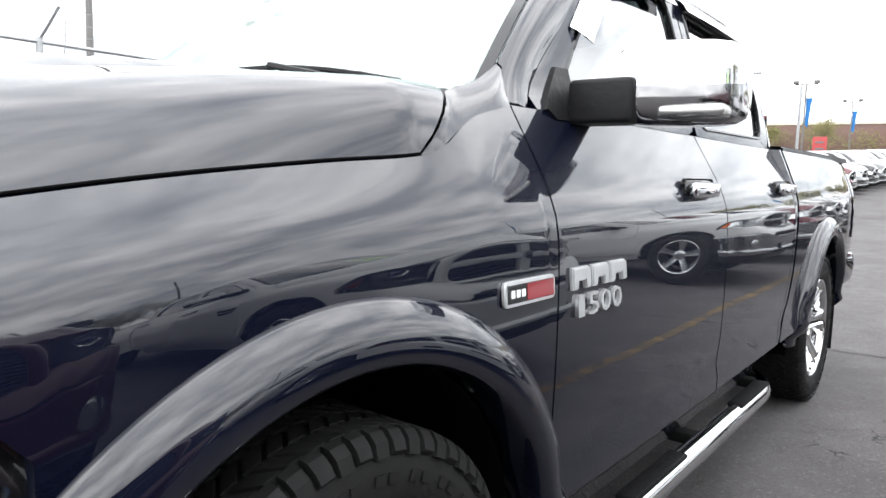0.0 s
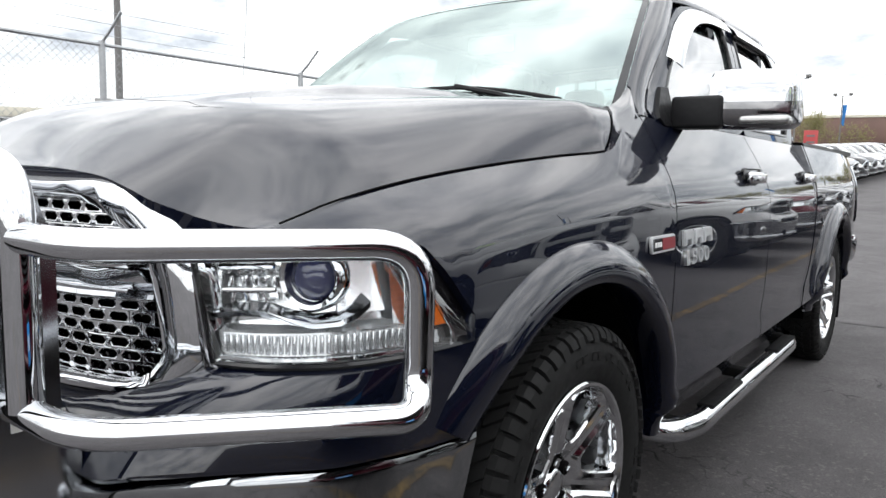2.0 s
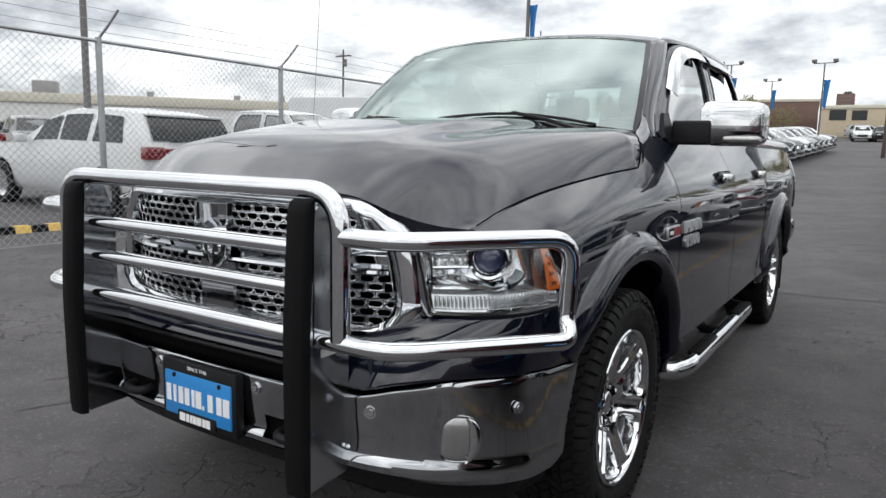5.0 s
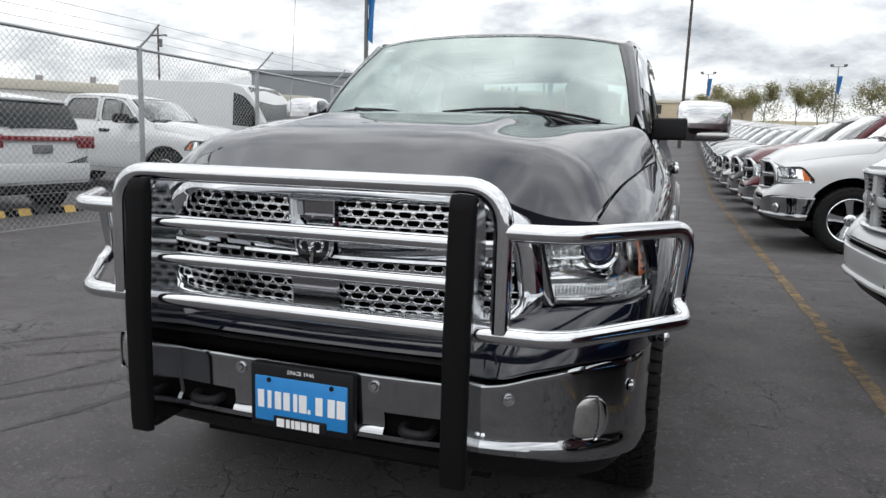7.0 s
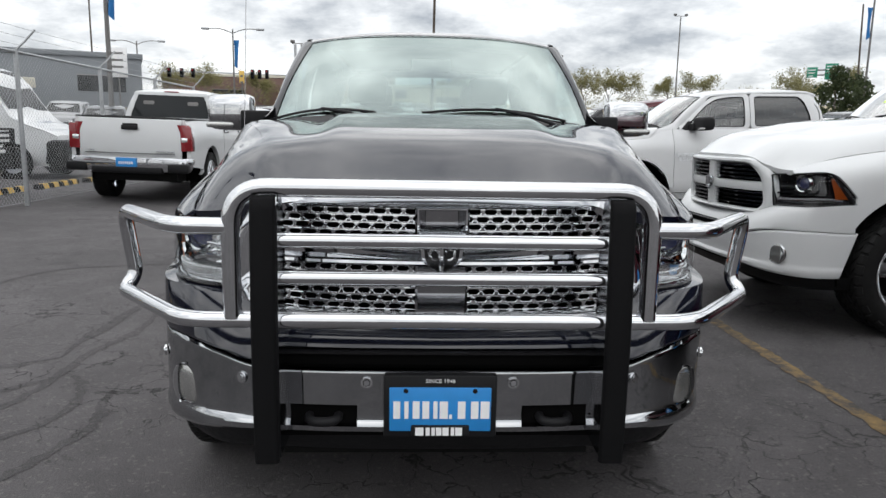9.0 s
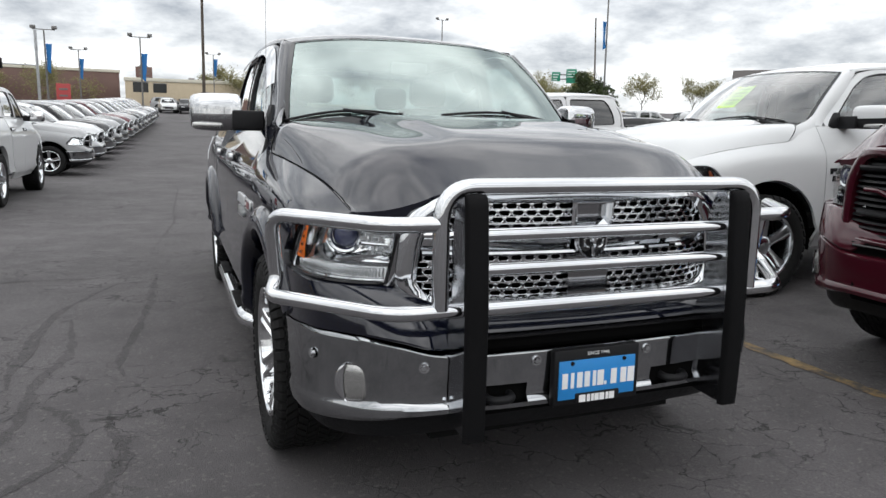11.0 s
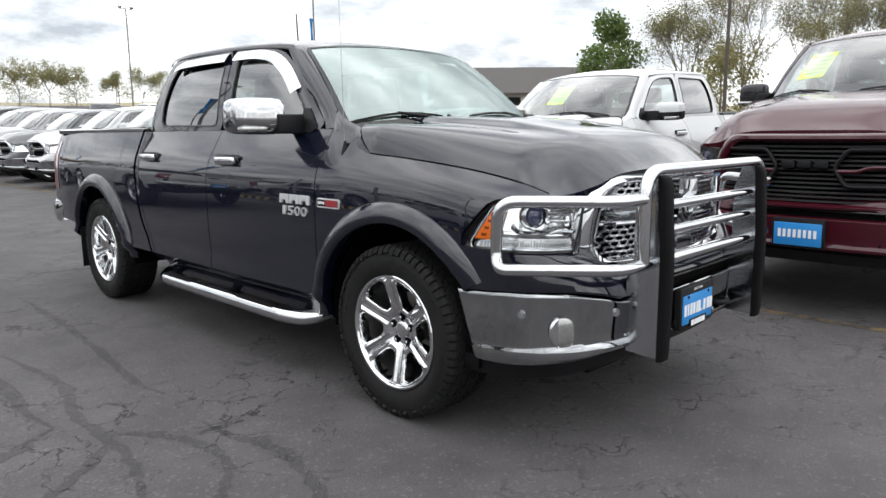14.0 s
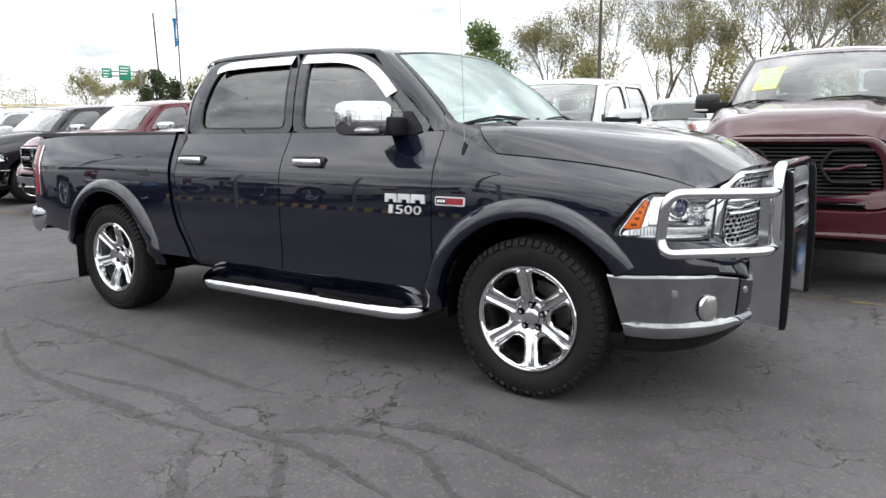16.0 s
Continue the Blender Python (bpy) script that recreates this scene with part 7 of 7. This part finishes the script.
# ---- chain-link fence ----
GALV = plain("galvanised_steel", (0.38, 0.39, 0.40), 0.45, 0.7, var=0.25, scale=20)
WIRE = plain("fence_wire", (0.30, 0.31, 0.32), 0.5, 0.5, var=0.2)
fence = thing("chain_link_fence", pose(-6.2, 0, 0), "galvanised chain-link fence topped with barbed wire", "fence")
post_ys = [2.52 + 2.87 * k for k in range(-5, 6)]
first = None
for y in post_ys:
    z0 = lot_z(-6, y)
    if first is None:
        first = part("post", tube([(0, 0, -0.1), (0, 0, 2.40)], 0.036, 10), GALV, fence, "round steel post")
        arm = part("barb_arm", tube([(0, 0, 2.38), (0.13, 0.04, 2.52), (0.27, 0.09, 2.70)], 0.017, 6), GALV, first)
        first.location = (0, y, z0)
    else:
        p = share(first, fence, Matrix.Translation((0, y, z0)))
        share(arm, p)
bm = tube([(0, y, lot_z(-6, y) + 2.36) for y in post_ys], 0.021, 8)
part("top_rail", bm, GALV, fence, "top rail")
part("bottom_wire", tube([(0, y, lot_z(-6, y) + 0.06) for y in post_ys], 0.004, 5), WIRE, fence)
for k in range(3):
    bm = tube([(0.10 + 0.085 * k, y + 0.04, lot_z(-6, y) + 2.47 + 0.11 * k - (0.02 if i % 2 else 0)) for i, y in enumerate(post_ys)], 0.003, 4)
    part("barbed_wire", bm, WIRE, fence)
bm = bmesh.new()
pitch, h, r = 0.085, 2.28, 0.0021
y_lo, y_hi = post_ys[0], post_ys[-1]
k = y_lo - h
while k < y_hi:
    for s in (1, -1):
        a, b = (k, k + h) if s > 0 else (k + h, k)
        pa, pb = [a, 0.06], [b, 0.06 + h]
        if min(a, b) < y_lo or max(a, b) > y_hi:
            continue
        za, zb = lot_z(-6, pa[0]) + pa[1], lot_z(-6, pb[0]) + pb[1]
        vs = []
        for (yy, zz) in ((pa[0], za), (pb[0], zb)):
            vs.append([bm.verts.new((0.002 * s + dx, yy + dy, zz)) for dx, dy in ((r, -r), (-r, -r), (0, r * 1.4))])
        for q in range(3):
            bm.faces.new((vs[0][q], vs[0][(q + 1) % 3], vs[1][(q + 1) % 3], vs[1][q]))
    k += pitch
tagged(part("wire_mesh", bm, WIRE, fence, "woven wire mesh"), kind="stuff")
STOP_Y = plain("stop_yellow", (0.72, 0.48, 0.12), 0.7, var=0.15)
stop_first = None
for k in range(7):
    y = 2.0 + 1.95 * k
    m = Matrix.Translation((-7.62 + 0.03 * k, y, lot_z(-7, y))) @ pose(0, 0, 0, 0, 0, 2)
    if stop_first is None:
        stop_first = thing("parking_stop", m, "black rubber parking stop with yellow blocks", "parking stop", "parking stops along the fence")
        poly = [(-0.075, 0), (0.075, 0), (0.045, 0.10), (-0.045, 0.10)]
        part("stop_body", prism([(p[0], p[1]) for p in poly], 1.75, 0.0, Matrix.Translation((0, 0.875, 0)) @ pose(0, 0, 0, 90, 0, 0)), RUBBER, stop_first, smooth=20)
        for j in range(4):
            y0 = -0.70 + j * 0.42
            part("yellow_block", sheet([[(x, yy, z) for yy in (y0, y0 + 0.2)] for x, z in ((0.079, 0.005), (0.047, 0.104), (-0.047, 0.104))]), STOP_Y, stop_first)
    else:
        copy_thing(stop_first, m)

# ---- buildings ----
WALL_WHITE = plain("painted_block_wall", (0.62, 0.62, 0.60), 0.85, var=0.08, scale=3, bump=0.1)
WALL_CREAM = plain("cream_parapet", (0.60, 0.57, 0.48), 0.85, var=0.08, scale=3)
WALL_BEIGE = plain("beige_stucco", (0.50, 0.42, 0.30), 0.9, var=0.1, scale=2)
WALL_GREY = plain("grey_metal_siding", (0.20, 0.215, 0.23), 0.6, var=0.08, scale=3)
BRICK_BROWN = plain("brown_wall", (0.16, 0.10, 0.085), 0.9, var=0.2, scale=6)
ROOF_DARK = plain("dark_shingle_roof", (0.075, 0.068, 0.065), 0.9, var=0.25, scale=12, bump=0.3)
METAL_VENT = plain("roof_vent_metal", (0.30, 0.29, 0.28), 0.6, 0.5, var=0.2)


def flat_building(m, label, L, D, H, wall, band, band_h=0.5, windows=(), vents=()):
    t = thing("building", m, label, "building")
    part("wall", box(-L / 2, L / 2, 0, D, -1, H - band_h, 0.02), wall, t)
    part("parapet", box(-L / 2 - 0.12, L / 2 + 0.12, -0.12, D + 0.1, H - band_h, H, 0.03), band, t)
    part("roof", box(-L / 2 + 0.3, L / 2 - 0.3, 0.3, D - 0.3, H - 0.02, H + 0.02), METAL_VENT, t)
    for x, w, z0, z1 in windows:
        wd = part("window", box(x - w / 2, x + w / 2, -0.03, 0.02, z0, z1), GLASS_CAR, t)
        part("window_frame", box(x - w / 2 - 0.06, x + w / 2 + 0.06, -0.05, 0.0, z1, z1 + 0.08), METAL_VENT, wd)
    for x, y, w, h in vents:
        part("roof_vent", box(x - w / 2, x + w / 2, y, y + w, H - 0.05, H + h, 0.03), METAL_VENT, t)
    return t


flat_building(Matrix.Translation((-41.8, 15.5, 0)) @ pose(0, 0, 0, 0, 0, 47), "long low white building with a cream parapet and roof vents", 60, 18, 4.0, WALL_WHITE, WALL_CREAM, 0.55,
              [(-7 + 9 * k, 2.2, 1.0, 2.3) for k in range(4)], [(4, 3, 1.2, 0.9), (9.5, 6, 0.4, 0.7), (15, 5, 0.4, 0.6), (18, 8, 0.35, 0.9), (21, 3, 0.8, 0.6), (23.5, 3, 0.9, 0.7), (25.5, 4, 1.2, 0.7), (27.5, 3, 0.9, 0.5)])
flat_building(Matrix.Translation((-28, 52.5, 1.9)) @ pose(0, 0, 0, 0, 0, 22), "grey metal-clad building with dark windows", 13, 12, 5.2, WALL_GREY, WALL_GREY, 0.4, [(3.6, 3.4, 2.2, 3.4), (-3.5, 3, 0.6, 2.0)], [])
flat_building(Matrix.Translation((1.8, 101, 4.1)), "beige stucco store front with dark signs", 17, 18, 4.1, WALL_BEIGE, WALL_CREAM, 0.45, [(-6.6, 1.9, 2.2, 3.5), (-4.2, 1.7, 2.2, 3.4), (3, 4, 0.5, 2.4)], [(0, 4, 0.8, 0.5), (4, 6, 0.5, 0.6)])
flat_building(Matrix.Translation((-24, 112, 4.6)) @ pose(0, 0, 0, 0, 0, 5), "brick-red store far beyond the lot", 32, 15, 5.4, BRICK_BROWN, WALL_CREAM, 0.4, [(-6, 5, 0.8, 3)])
house = thing("house", Matrix.Translation((57.6, 44.6, 2.4)) @ pose(0, 0, 0, 0, 0, -44), "brown building with a dark shingled gable roof", "house")
part("wall", box(-10, 10, -4.5, 4.5, -1, 3.0, 0.02), WALL_CREAM, house)
bm = sheet([[(x, y, z) for x in (-10.6, 0, 10.6)] for y, z in ((-5.3, 2.55), (-5.3, 2.7), (0, 5.6), (5.3, 2.7), (5.3, 2.55))])
part("roof", bm, ROOF_DARK, house, "dark shingle roof", 20)
for x in (-10.0, 10.0):
    bm = bmesh.new()
    bm.faces.new([bm.verts.new(p) for p in ((x, -4.5, 3.2), (x, 4.5, 3.2), (x, 0, 5.3))])
    part("gable", bm, BRICK_BROWN, house)
for x in (-6, -2, 2, 6):
    part("window", box(x - 0.7, x + 0.7, -4.55, -4.48, 1.0, 2.3), GLASS_CAR, house)

# ---- poles, banners, signs ----
POLE_STEEL = plain("weathered_pole", (0.16, 0.155, 0.15), 0.6, 0.3, var=0.2)
POLE_WOOD = plain("wood_pole", (0.075, 0.06, 0.048), 0.9, var=0.3, scale=6)
BANNER = plain("blue_banner", (0.02, 0.16, 0.42), 0.8, var=0.12, scale=4)
SIGN_GREEN = plain("highway_green", (0.01, 0.22, 0.13), 0.5, var=0.06)
SIGN_RED = plain("sign_red", (0.40, 0.05, 0.05), 0.6)


def banner(t, z, h=1.9, w=0.44, side=1):
    rows = []
    for j in range(9):
        q = j / 8
        rows.append([(side * (0.06 + w * s * (1 - 0.5 * q)), 0.12 * math.sin(4 * s + 3 * q), z - h * q - 0.25 * s * q) for s in (0, 0.25, 0.5, 0.75, 1)])
    part("banner", sheet(rows), BANNER, t, "faded blue banner")


def lamp_pole(x, y, h, heads="flood", flag=None, side=1, r=0.08):
    z = lot_z(x, min(y, 130))
    t = thing("lamp_pole", Matrix.Translation((x, y, z)), "tall steel lot lamp pole" + (" with a blue banner" if flag else ""), "lamp pole", "lamp poles")
    part("pole", tube([(0, 0, -0.3), (0, 0, h)], lambda s: r * (1 - 0.35 * s), 8), POLE_STEEL, t)
    if heads == "arms":
        for s in (1, -1):
            part("lamp_arm", tube(rounded([(0, 0, h - 0.3), (s * 0.9, 0, h + 0.05), (s * 1.9, 0, h + 0.02)], 0.5, 5), 0.035, 6), POLE_STEEL, t)
            part("lamp_head", box(s * 1.8, s * 2.4, -0.14, 0.14, h - 0.07, h + 0.09, 0.05), GALV, t)
    else:
        part("cross_arm", tube([(-0.75, 0, h), (0.75, 0, h)], 0.035, 6), POLE_STEEL, t)
        for s in (-0.7, 0.7):
            part("flood_lamp", box(s - 0.17, s + 0.17, -0.16, 0.16, h + 0.05, h + 0.27, 0.03), POLE_STEEL, t)
    if flag:
        banner(t, flag, side=side)
    return t


lamp_pole(-14.3, 53.3, 7.2, "arms", 6.4)
lamp_pole(-12.45, 26.4, 9.6, "flood", 7.2, 1, 0.11)
lamp_pole(-9.66, 57, 6.6, "flood", 5.6)
lamp_pole(-9.85, 80, 6.3, "flood", 5.4)
lamp_pole(32.6, 86, 12.4, "flood", None, 1, 0.10)
lamp_pole(-3.2, 57, 6.6, "flood", 5.4)
lamp_pole(3.8, 87, 6.9, "flood", 6.4)
lamp_pole(17.4, 87, 7.4, "flood", 6.4)
lamp_pole(-24.2, 60, 6.4, "arms", None)
lamp_pole(30.9, 45.3, 12.0, "flood", 8.6, -1)


def wood_pole(x, y, h, r=0.14, cross=True, lean=0.0):
    t = thing("utility_pole", Matrix.Translation((x, y, lot_z(x, min(y, 130)))), "dark wooden utility pole", "utility pole")
    part("pole", tube([(0, 0, -0.3), (lean, 0, h)], lambda s: r * (1 - 0.3 * s), 8), POLE_WOOD, t)
    if cross:
        part("cross_arm", box(lean - 1.1, lean + 1.1, -0.06, 0.06, h - 0.8, h - 0.65), POLE_WOOD, t)
        part("transformer", tube([(lean + 0.3, 0, h - 1.9), (lean + 0.3, 0, h - 1.1)], 0.2, 10), POLE_STEEL, t)
    return t


wood_pole(1.07, 52, 12.4, 0.13, False, 0.15)
wood_pole(26, 9.9, 11, 0.08, False)
wood_pole(41, 62, 11, 0.10, False, -0.4)
wood_pole(-52, 60, 9.5, 0.13)
wood_pole(-36, 78, 12.5, 0.11, False)
lamp_pole(-12.0, 5.8, 9.5, "flood", None, 1, 0.075)
GANTRY = thing("highway_sign", Matrix.Translation((49.5, 84.5, 4.3)) @ pose(0, 0, 0, 0, 0, -30), "green highway guide signs on a steel gantry", "road sign")
part("gantry_post", tube([(3.6, 0, -1), (3.6, 0, 5.8)], 0.2, 8), POLE_STEEL, GANTRY)
part("gantry_arm", tube([(-0.8, 0, 5.6), (3.6, 0, 5.6)], 0.09, 6), POLE_STEEL, GANTRY)
part("gantry_arm", tube([(-0.8, 0, 5.0), (3.6, 0, 5.0)], 0.09, 6), POLE_STEEL, GANTRY)
for x0, x1, z0, z1 in ((-0.9, 0.26, 4.7, 5.95), (1.08, 2.5, 4.45, 6.35)):
    s = part("sign_panel", box(x0, x1, -0.22, -0.14, z0, z1, 0.02), SIGN_GREEN, GANTRY, "green sign panel")
    for k in range(3):
        part("sign_bar", box(x0 + 0.15, x1 - 0.2 - 0.12 * k, -0.235, -0.219, z1 - 0.4 - 0.36 * k, z1 - 0.28 - 0.36 * k), WHITE_PRINT, s)
# traffic signals over the street
sig = thing("traffic_signal", Matrix.Translation((-17.4, 61.5, 2.3)), "dark traffic signals on a long mast arm", "traffic signal")
part("mast", tube([(6.5, 0, -1), (6.5, 0, 6.6)], 0.11, 8), GALV, sig)
part("mast_arm", tube([(6.5, 0, 3.9), (-5.2, 0, 4.1)], 0.05, 6), GALV, sig)
for x in (-4.63, -3.54, -2.55, 2.67, 3.30, 3.95):
    s = part("signal_head", box(x - 0.15, x + 0.15, -0.2, 0.1, 3.55, 4.35, 0.04), BLACK_PLASTIC, sig)
    for k in range(3):
        part("signal_lens", disc((x, -0.2, 4.20 - 0.25 * k), (0, -1, 0), 0.09, 0.05, 12), VOID if k else RED_LENS, s)
for x, y, w, z0, z1, mt in ((-22.6, 52.0, 1.4, 3.2, 5.4, WHITE_PRINT), (-24.6, 55, 1.6, 1.6, 4.8, STICKER), (-14.6, 57, 0.4, 3.2, 4.2, STOP_Y), (-9.0, 60, 1.0, 0.2, 2.8, SIGN_RED), (-4.5, 108, 2.2, 3.8, 5.6, BRICK_BROWN)):
    s = thing("street_sign", Matrix.Translation((x, y, lot_z(x, y))), "rectangular sign board on a post", "sign")
    part("sign_board", box(-w / 2, w / 2, -0.06, 0.06, z0, z1, 0.02), mt, s)
    part("sign_post", tube([(0, 0.1, -0.5), (0, 0.1, z1 - 0.2)], 0.06, 6), POLE_STEEL, s)
    for k in range(3):
        part("sign_bar", box(-w * 0.3, w * 0.3, -0.075, -0.058, z1 - 0.5 - 0.5 * k, z1 - 0.35 - 0.5 * k), POLE_STEEL, s)

# ---- trees and the far hillside ----
BARK = plain("grey_bark", (0.15, 0.132, 0.11), 0.95, var=0.3, scale=8, bump=0.3)


def leaf_mat(name, a, b):
    m, nt, bs = nodes_of(name)
    geo = nt.nodes.new("ShaderNodeNewGeometry")
    r = nt.nodes.new("ShaderNodeValToRGB")
    r.color_ramp.elements[0].color, r.color_ramp.elements[1].color = (*a, 1), (*b, 1)
    nt.links.new(geo.outputs["Random Per Island"], r.inputs[0])
    nt.links.new(r.outputs[0], bs.inputs["Base Color"])
    bs.inputs["Roughness"].default_value = 0.7
    tl = nt.nodes.new("ShaderNodeBsdfTranslucent")
    nt.links.new(r.outputs[0], tl.inputs[0])
    mx = nt.nodes.new("ShaderNodeMixShader")
    mx.inputs[0].default_value = 0.5
    nt.links.new(bs.outputs[0], mx.inputs[1]), nt.links.new(tl.outputs[0], mx.inputs[2])
    nt.links.new(mx.outputs[0], nt.nodes["Material Output"].inputs[0])
    return m


LEAF_DARK = leaf_mat("evergreen_leaf", (0.03, 0.045, 0.018), (0.08, 0.10, 0.04))
LEAF_BUD = leaf_mat("spring_bud", (0.17, 0.16, 0.065), (0.30, 0.28, 0.13))
LEAF_GREEN = leaf_mat("young_leaf", (0.075, 0.115, 0.03), (0.17, 0.23, 0.07))


def leaf(bm, p, s, rnd):
    a = Vector((rnd.uniform(-1, 1), rnd.uniform(-1, 1), rnd.uniform(-1, 1))).normalized()
    b = a.orthogonal().normalized()
    c = a.cross(b)
    vs = [bm.verts.new(p + b * s * u + c * s * 0.55 * v) for u, v in ((-1, 0), (0, -1), (1, 0), (0, 1))]
    bm.faces.new(vs)


def bare_tree(x, y, h, seed, leaves=500, mat=None, spread=0.55, depth=4, leaf_s=0.09, label="bare spring tree with thin budding twigs", low=0.5):
    rnd = random.Random(seed)
    t = thing("tree", Matrix.Translation((x, y, lot_z(x, min(y, 130)))), label, "tree", "trees beyond the lot")
    bm, lf = bmesh.new(), bmesh.new()
    tips = []

    def grow(p, d, length, r, k):
        n = 3
        pts = [p]
        for i in range(n):
            d = (d + Vector((rnd.uniform(-1, 1), rnd.uniform(-1, 1), rnd.uniform(-0.4, 0.8))) * 0.16).normalized()
            pts.append(pts[-1] + d * length / n)
        tube(pts, lambda s: r * (1 - 0.4 * s), 5 if k < 2 else 3, bm, caps=False)
        if k >= depth:
            tips.append((pts[-2], pts[-1]))
            return
        for q in range((3 if k > 2 else rnd.randint(3, 4)) if k else rnd.randint(4, 6)):
            s = rnd.uniform(0.45, 1.0) if k else rnd.uniform(low, 1.0)
            base = pts[0].lerp(pts[-1], s)
            nd = (d + Vector((rnd.uniform(-1, 1), rnd.uniform(-1, 1), rnd.uniform(-0.3, 0.7))) * (spread + 0.25)).normalized()
            grow(base, nd, length * rnd.uniform(0.55, 0.8), max(r * 0.5, 0.008), k + 1)
    grow(Vector((0, 0, -0.2)), Vector((0, 0, 1)), h * 0.36, h * 0.0105, 0)
    part("trunk", bm, BARK, t, "grey branching trunk", 60)
    for i in range(leaves):
        a, b = rnd.choice(tips)
        p = a.lerp(b, rnd.random() * 1.3) + Vector((rnd.gauss(0, 0.32), rnd.gauss(0, 0.32), rnd.gauss(0, 0.32)))
        leaf(lf, p, leaf_s * rnd.uniform(0.6, 1.4), rnd)
    part("crown", lf, mat or LEAF_BUD, t, "thin pale buds")
    return t


def leafy_tree(x, y, h, w, seed, mat, n=2600, cone=False, z0=0.0):
    rnd = random.Random(seed)
    t = thing("tree", Matrix.Translation((x, y, lot_z(x, min(y, 130)))), "dense young green tree beyond the lot" if not cone else "dark green conifer beyond the lot", "tree", "trees beyond the lot")
    part("trunk", tube([(0, 0, -0.2), (0.1, 0, h * 0.5), (0, 0.1, h * 0.9)], lambda s: h * 0.022 * (1 - 0.8 * s), 6), BARK, t)
    bm = bmesh.new()
    blobs = []
    for k in range(26):
        q = rnd.random()
        r = w * ((1 - q) * 0.95 + 0.05 if cone else math.sin(math.pi * (0.15 + 0.8 * q)) * 0.8)
        a = rnd.uniform(0, 2 * math.pi)
        blobs.append((Vector((r * math.cos(a) * rnd.random() ** 0.5, r * math.sin(a) * rnd.random() ** 0.5, z0 + h * (0.12 + 0.86 * q))), w * rnd.uniform(0.22, 0.42)))
    for i in range(n):
        c, s = rnd.choice(blobs)
        d = Vector((rnd.gauss(0, 1), rnd.gauss(0, 1), rnd.gauss(0, 1))).normalized()
        leaf(bm, c + d * s * rnd.uniform(0.5, 1.05), 0.115 * rnd.uniform(0.6, 1.5), rnd)
    part("crown", bm, mat, t, "crown of small leaves")
    return t


leafy_tree(39.6, 23.6, 7.4, 3.0, 3, LEAF_GREEN, 7500, z0=0.2)
tall = []
for i, (x, y, h) in enumerate(((44.8, 21.2, 13), (47.8, 17.7, 14), (50.3, 14.5, 15), (48.5, 11.1, 14), (53.6, 7.4, 17), (51.7, 4.5, 15), (56.4, 1.0, 18), (50.9, -0.9, 16))):
    if i < 3:
        tall.append(bare_tree(x, y, h, 20 + i, 9000, LEAF_BUD, 0.30, 6, 0.06, "tall spring tree with fine twigs and pale yellow-green buds", 0.12))
    else:
        copy_thing(tall[i % 3], Matrix.Translation((x, y, lot_z(x, y))) @ pose(0, 0, 0, 0, 0, 75 * i)).scale = (h / 14, h / 14, h / 14)
big = bare_tree(37, 3.1, 14, 51, 500, LEAF_BUD, 0.75, 4, 0.11)
for i, (x, y) in enumerate(((42.8, 17.3), (45.8, 8.7), (46.9, 5.0), (44.9, 1.8), (48.9, -2.8))):
    leafy_tree(x, y, 5.6, 3.2, 70 + i, LEAF_BUD if i != 2 else LEAF_GREEN, 2600)
protos = [bare_tree(26, 108, 8, 5, 3600, LEAF_BUD, 0.7, 4, 0.10), bare_tree(11.5, 100, 8.5, 6, 3600, LEAF_BUD, 0.7, 4, 0.10), bare_tree(36, 116, 7.8, 7, 3600, LEAF_BUD, 0.65, 4, 0.10)]
for i, (x, y, s) in enumerate(((31, 112, 1.0), (41, 112, 0.9), (47, 118, 1.05), (20, 112, 1.0), (16.0, 104, 0.9), (9.0, 98, 0.9), (55, 100, 1.0), (62, 96, 1.1), (52, 92, 0.8), (68, 90, 1.0), (-22, 96, 0.8), (-27, 90, 0.9), (-30, 84, 0.8), (5.5, 110, 1.0), (74, 86, 1.0), (-16, 104, 0.8))):
    c = copy_thing(protos[i % 3], Matrix.Translation((x, y, lot_z(x, min(y, 130)))) @ pose(0, 0, 0, 0, 0, 57 * i))
    c.scale = (s, s, s)
leafy_tree(29.8, 47.0, 4.8, 2.0, 91, LEAF_DARK, 2600, True)
leafy_tree(31.8, 47.5, 4.0, 1.9, 92, LEAF_DARK, 2200, True)
leafy_tree(-5.0, 122, 5.8, 2.2, 93, LEAF_DARK, 2600, True)
leafy_tree(24.0, 34.5, 3.2, 1.4, 94, LEAF_DARK, 900, True)
for i in range(9):
    leafy_tree(8 + 7.5 * i, 122 + 3 * (i % 2), 3.6, 4.2, 110 + i, LEAF_BUD, 900)
for i in range(4):
    leafy_tree(-30 + 6 * i, 110, 3.4, 4.0, 130 + i, LEAF_BUD, 800)
HILL = plain("dry_grass_hill", (0.26, 0.22, 0.13), 0.95, var=0.2, scale=0.05)
rows = []
for k in range(61):
    a = radians(-70 + 160 * k / 60)
    top = 26 + 5 * math.sin(5 * a) + 2.5 * math.sin(13 * a + 1)
    rows.append([(d * math.sin(a), d * math.cos(a), z) for d, z in ((420, 2), (560, top * 0.75), (700, top), (800, 0))])
tagged(part("hillside", sheet(rows), HILL), kind="structure")
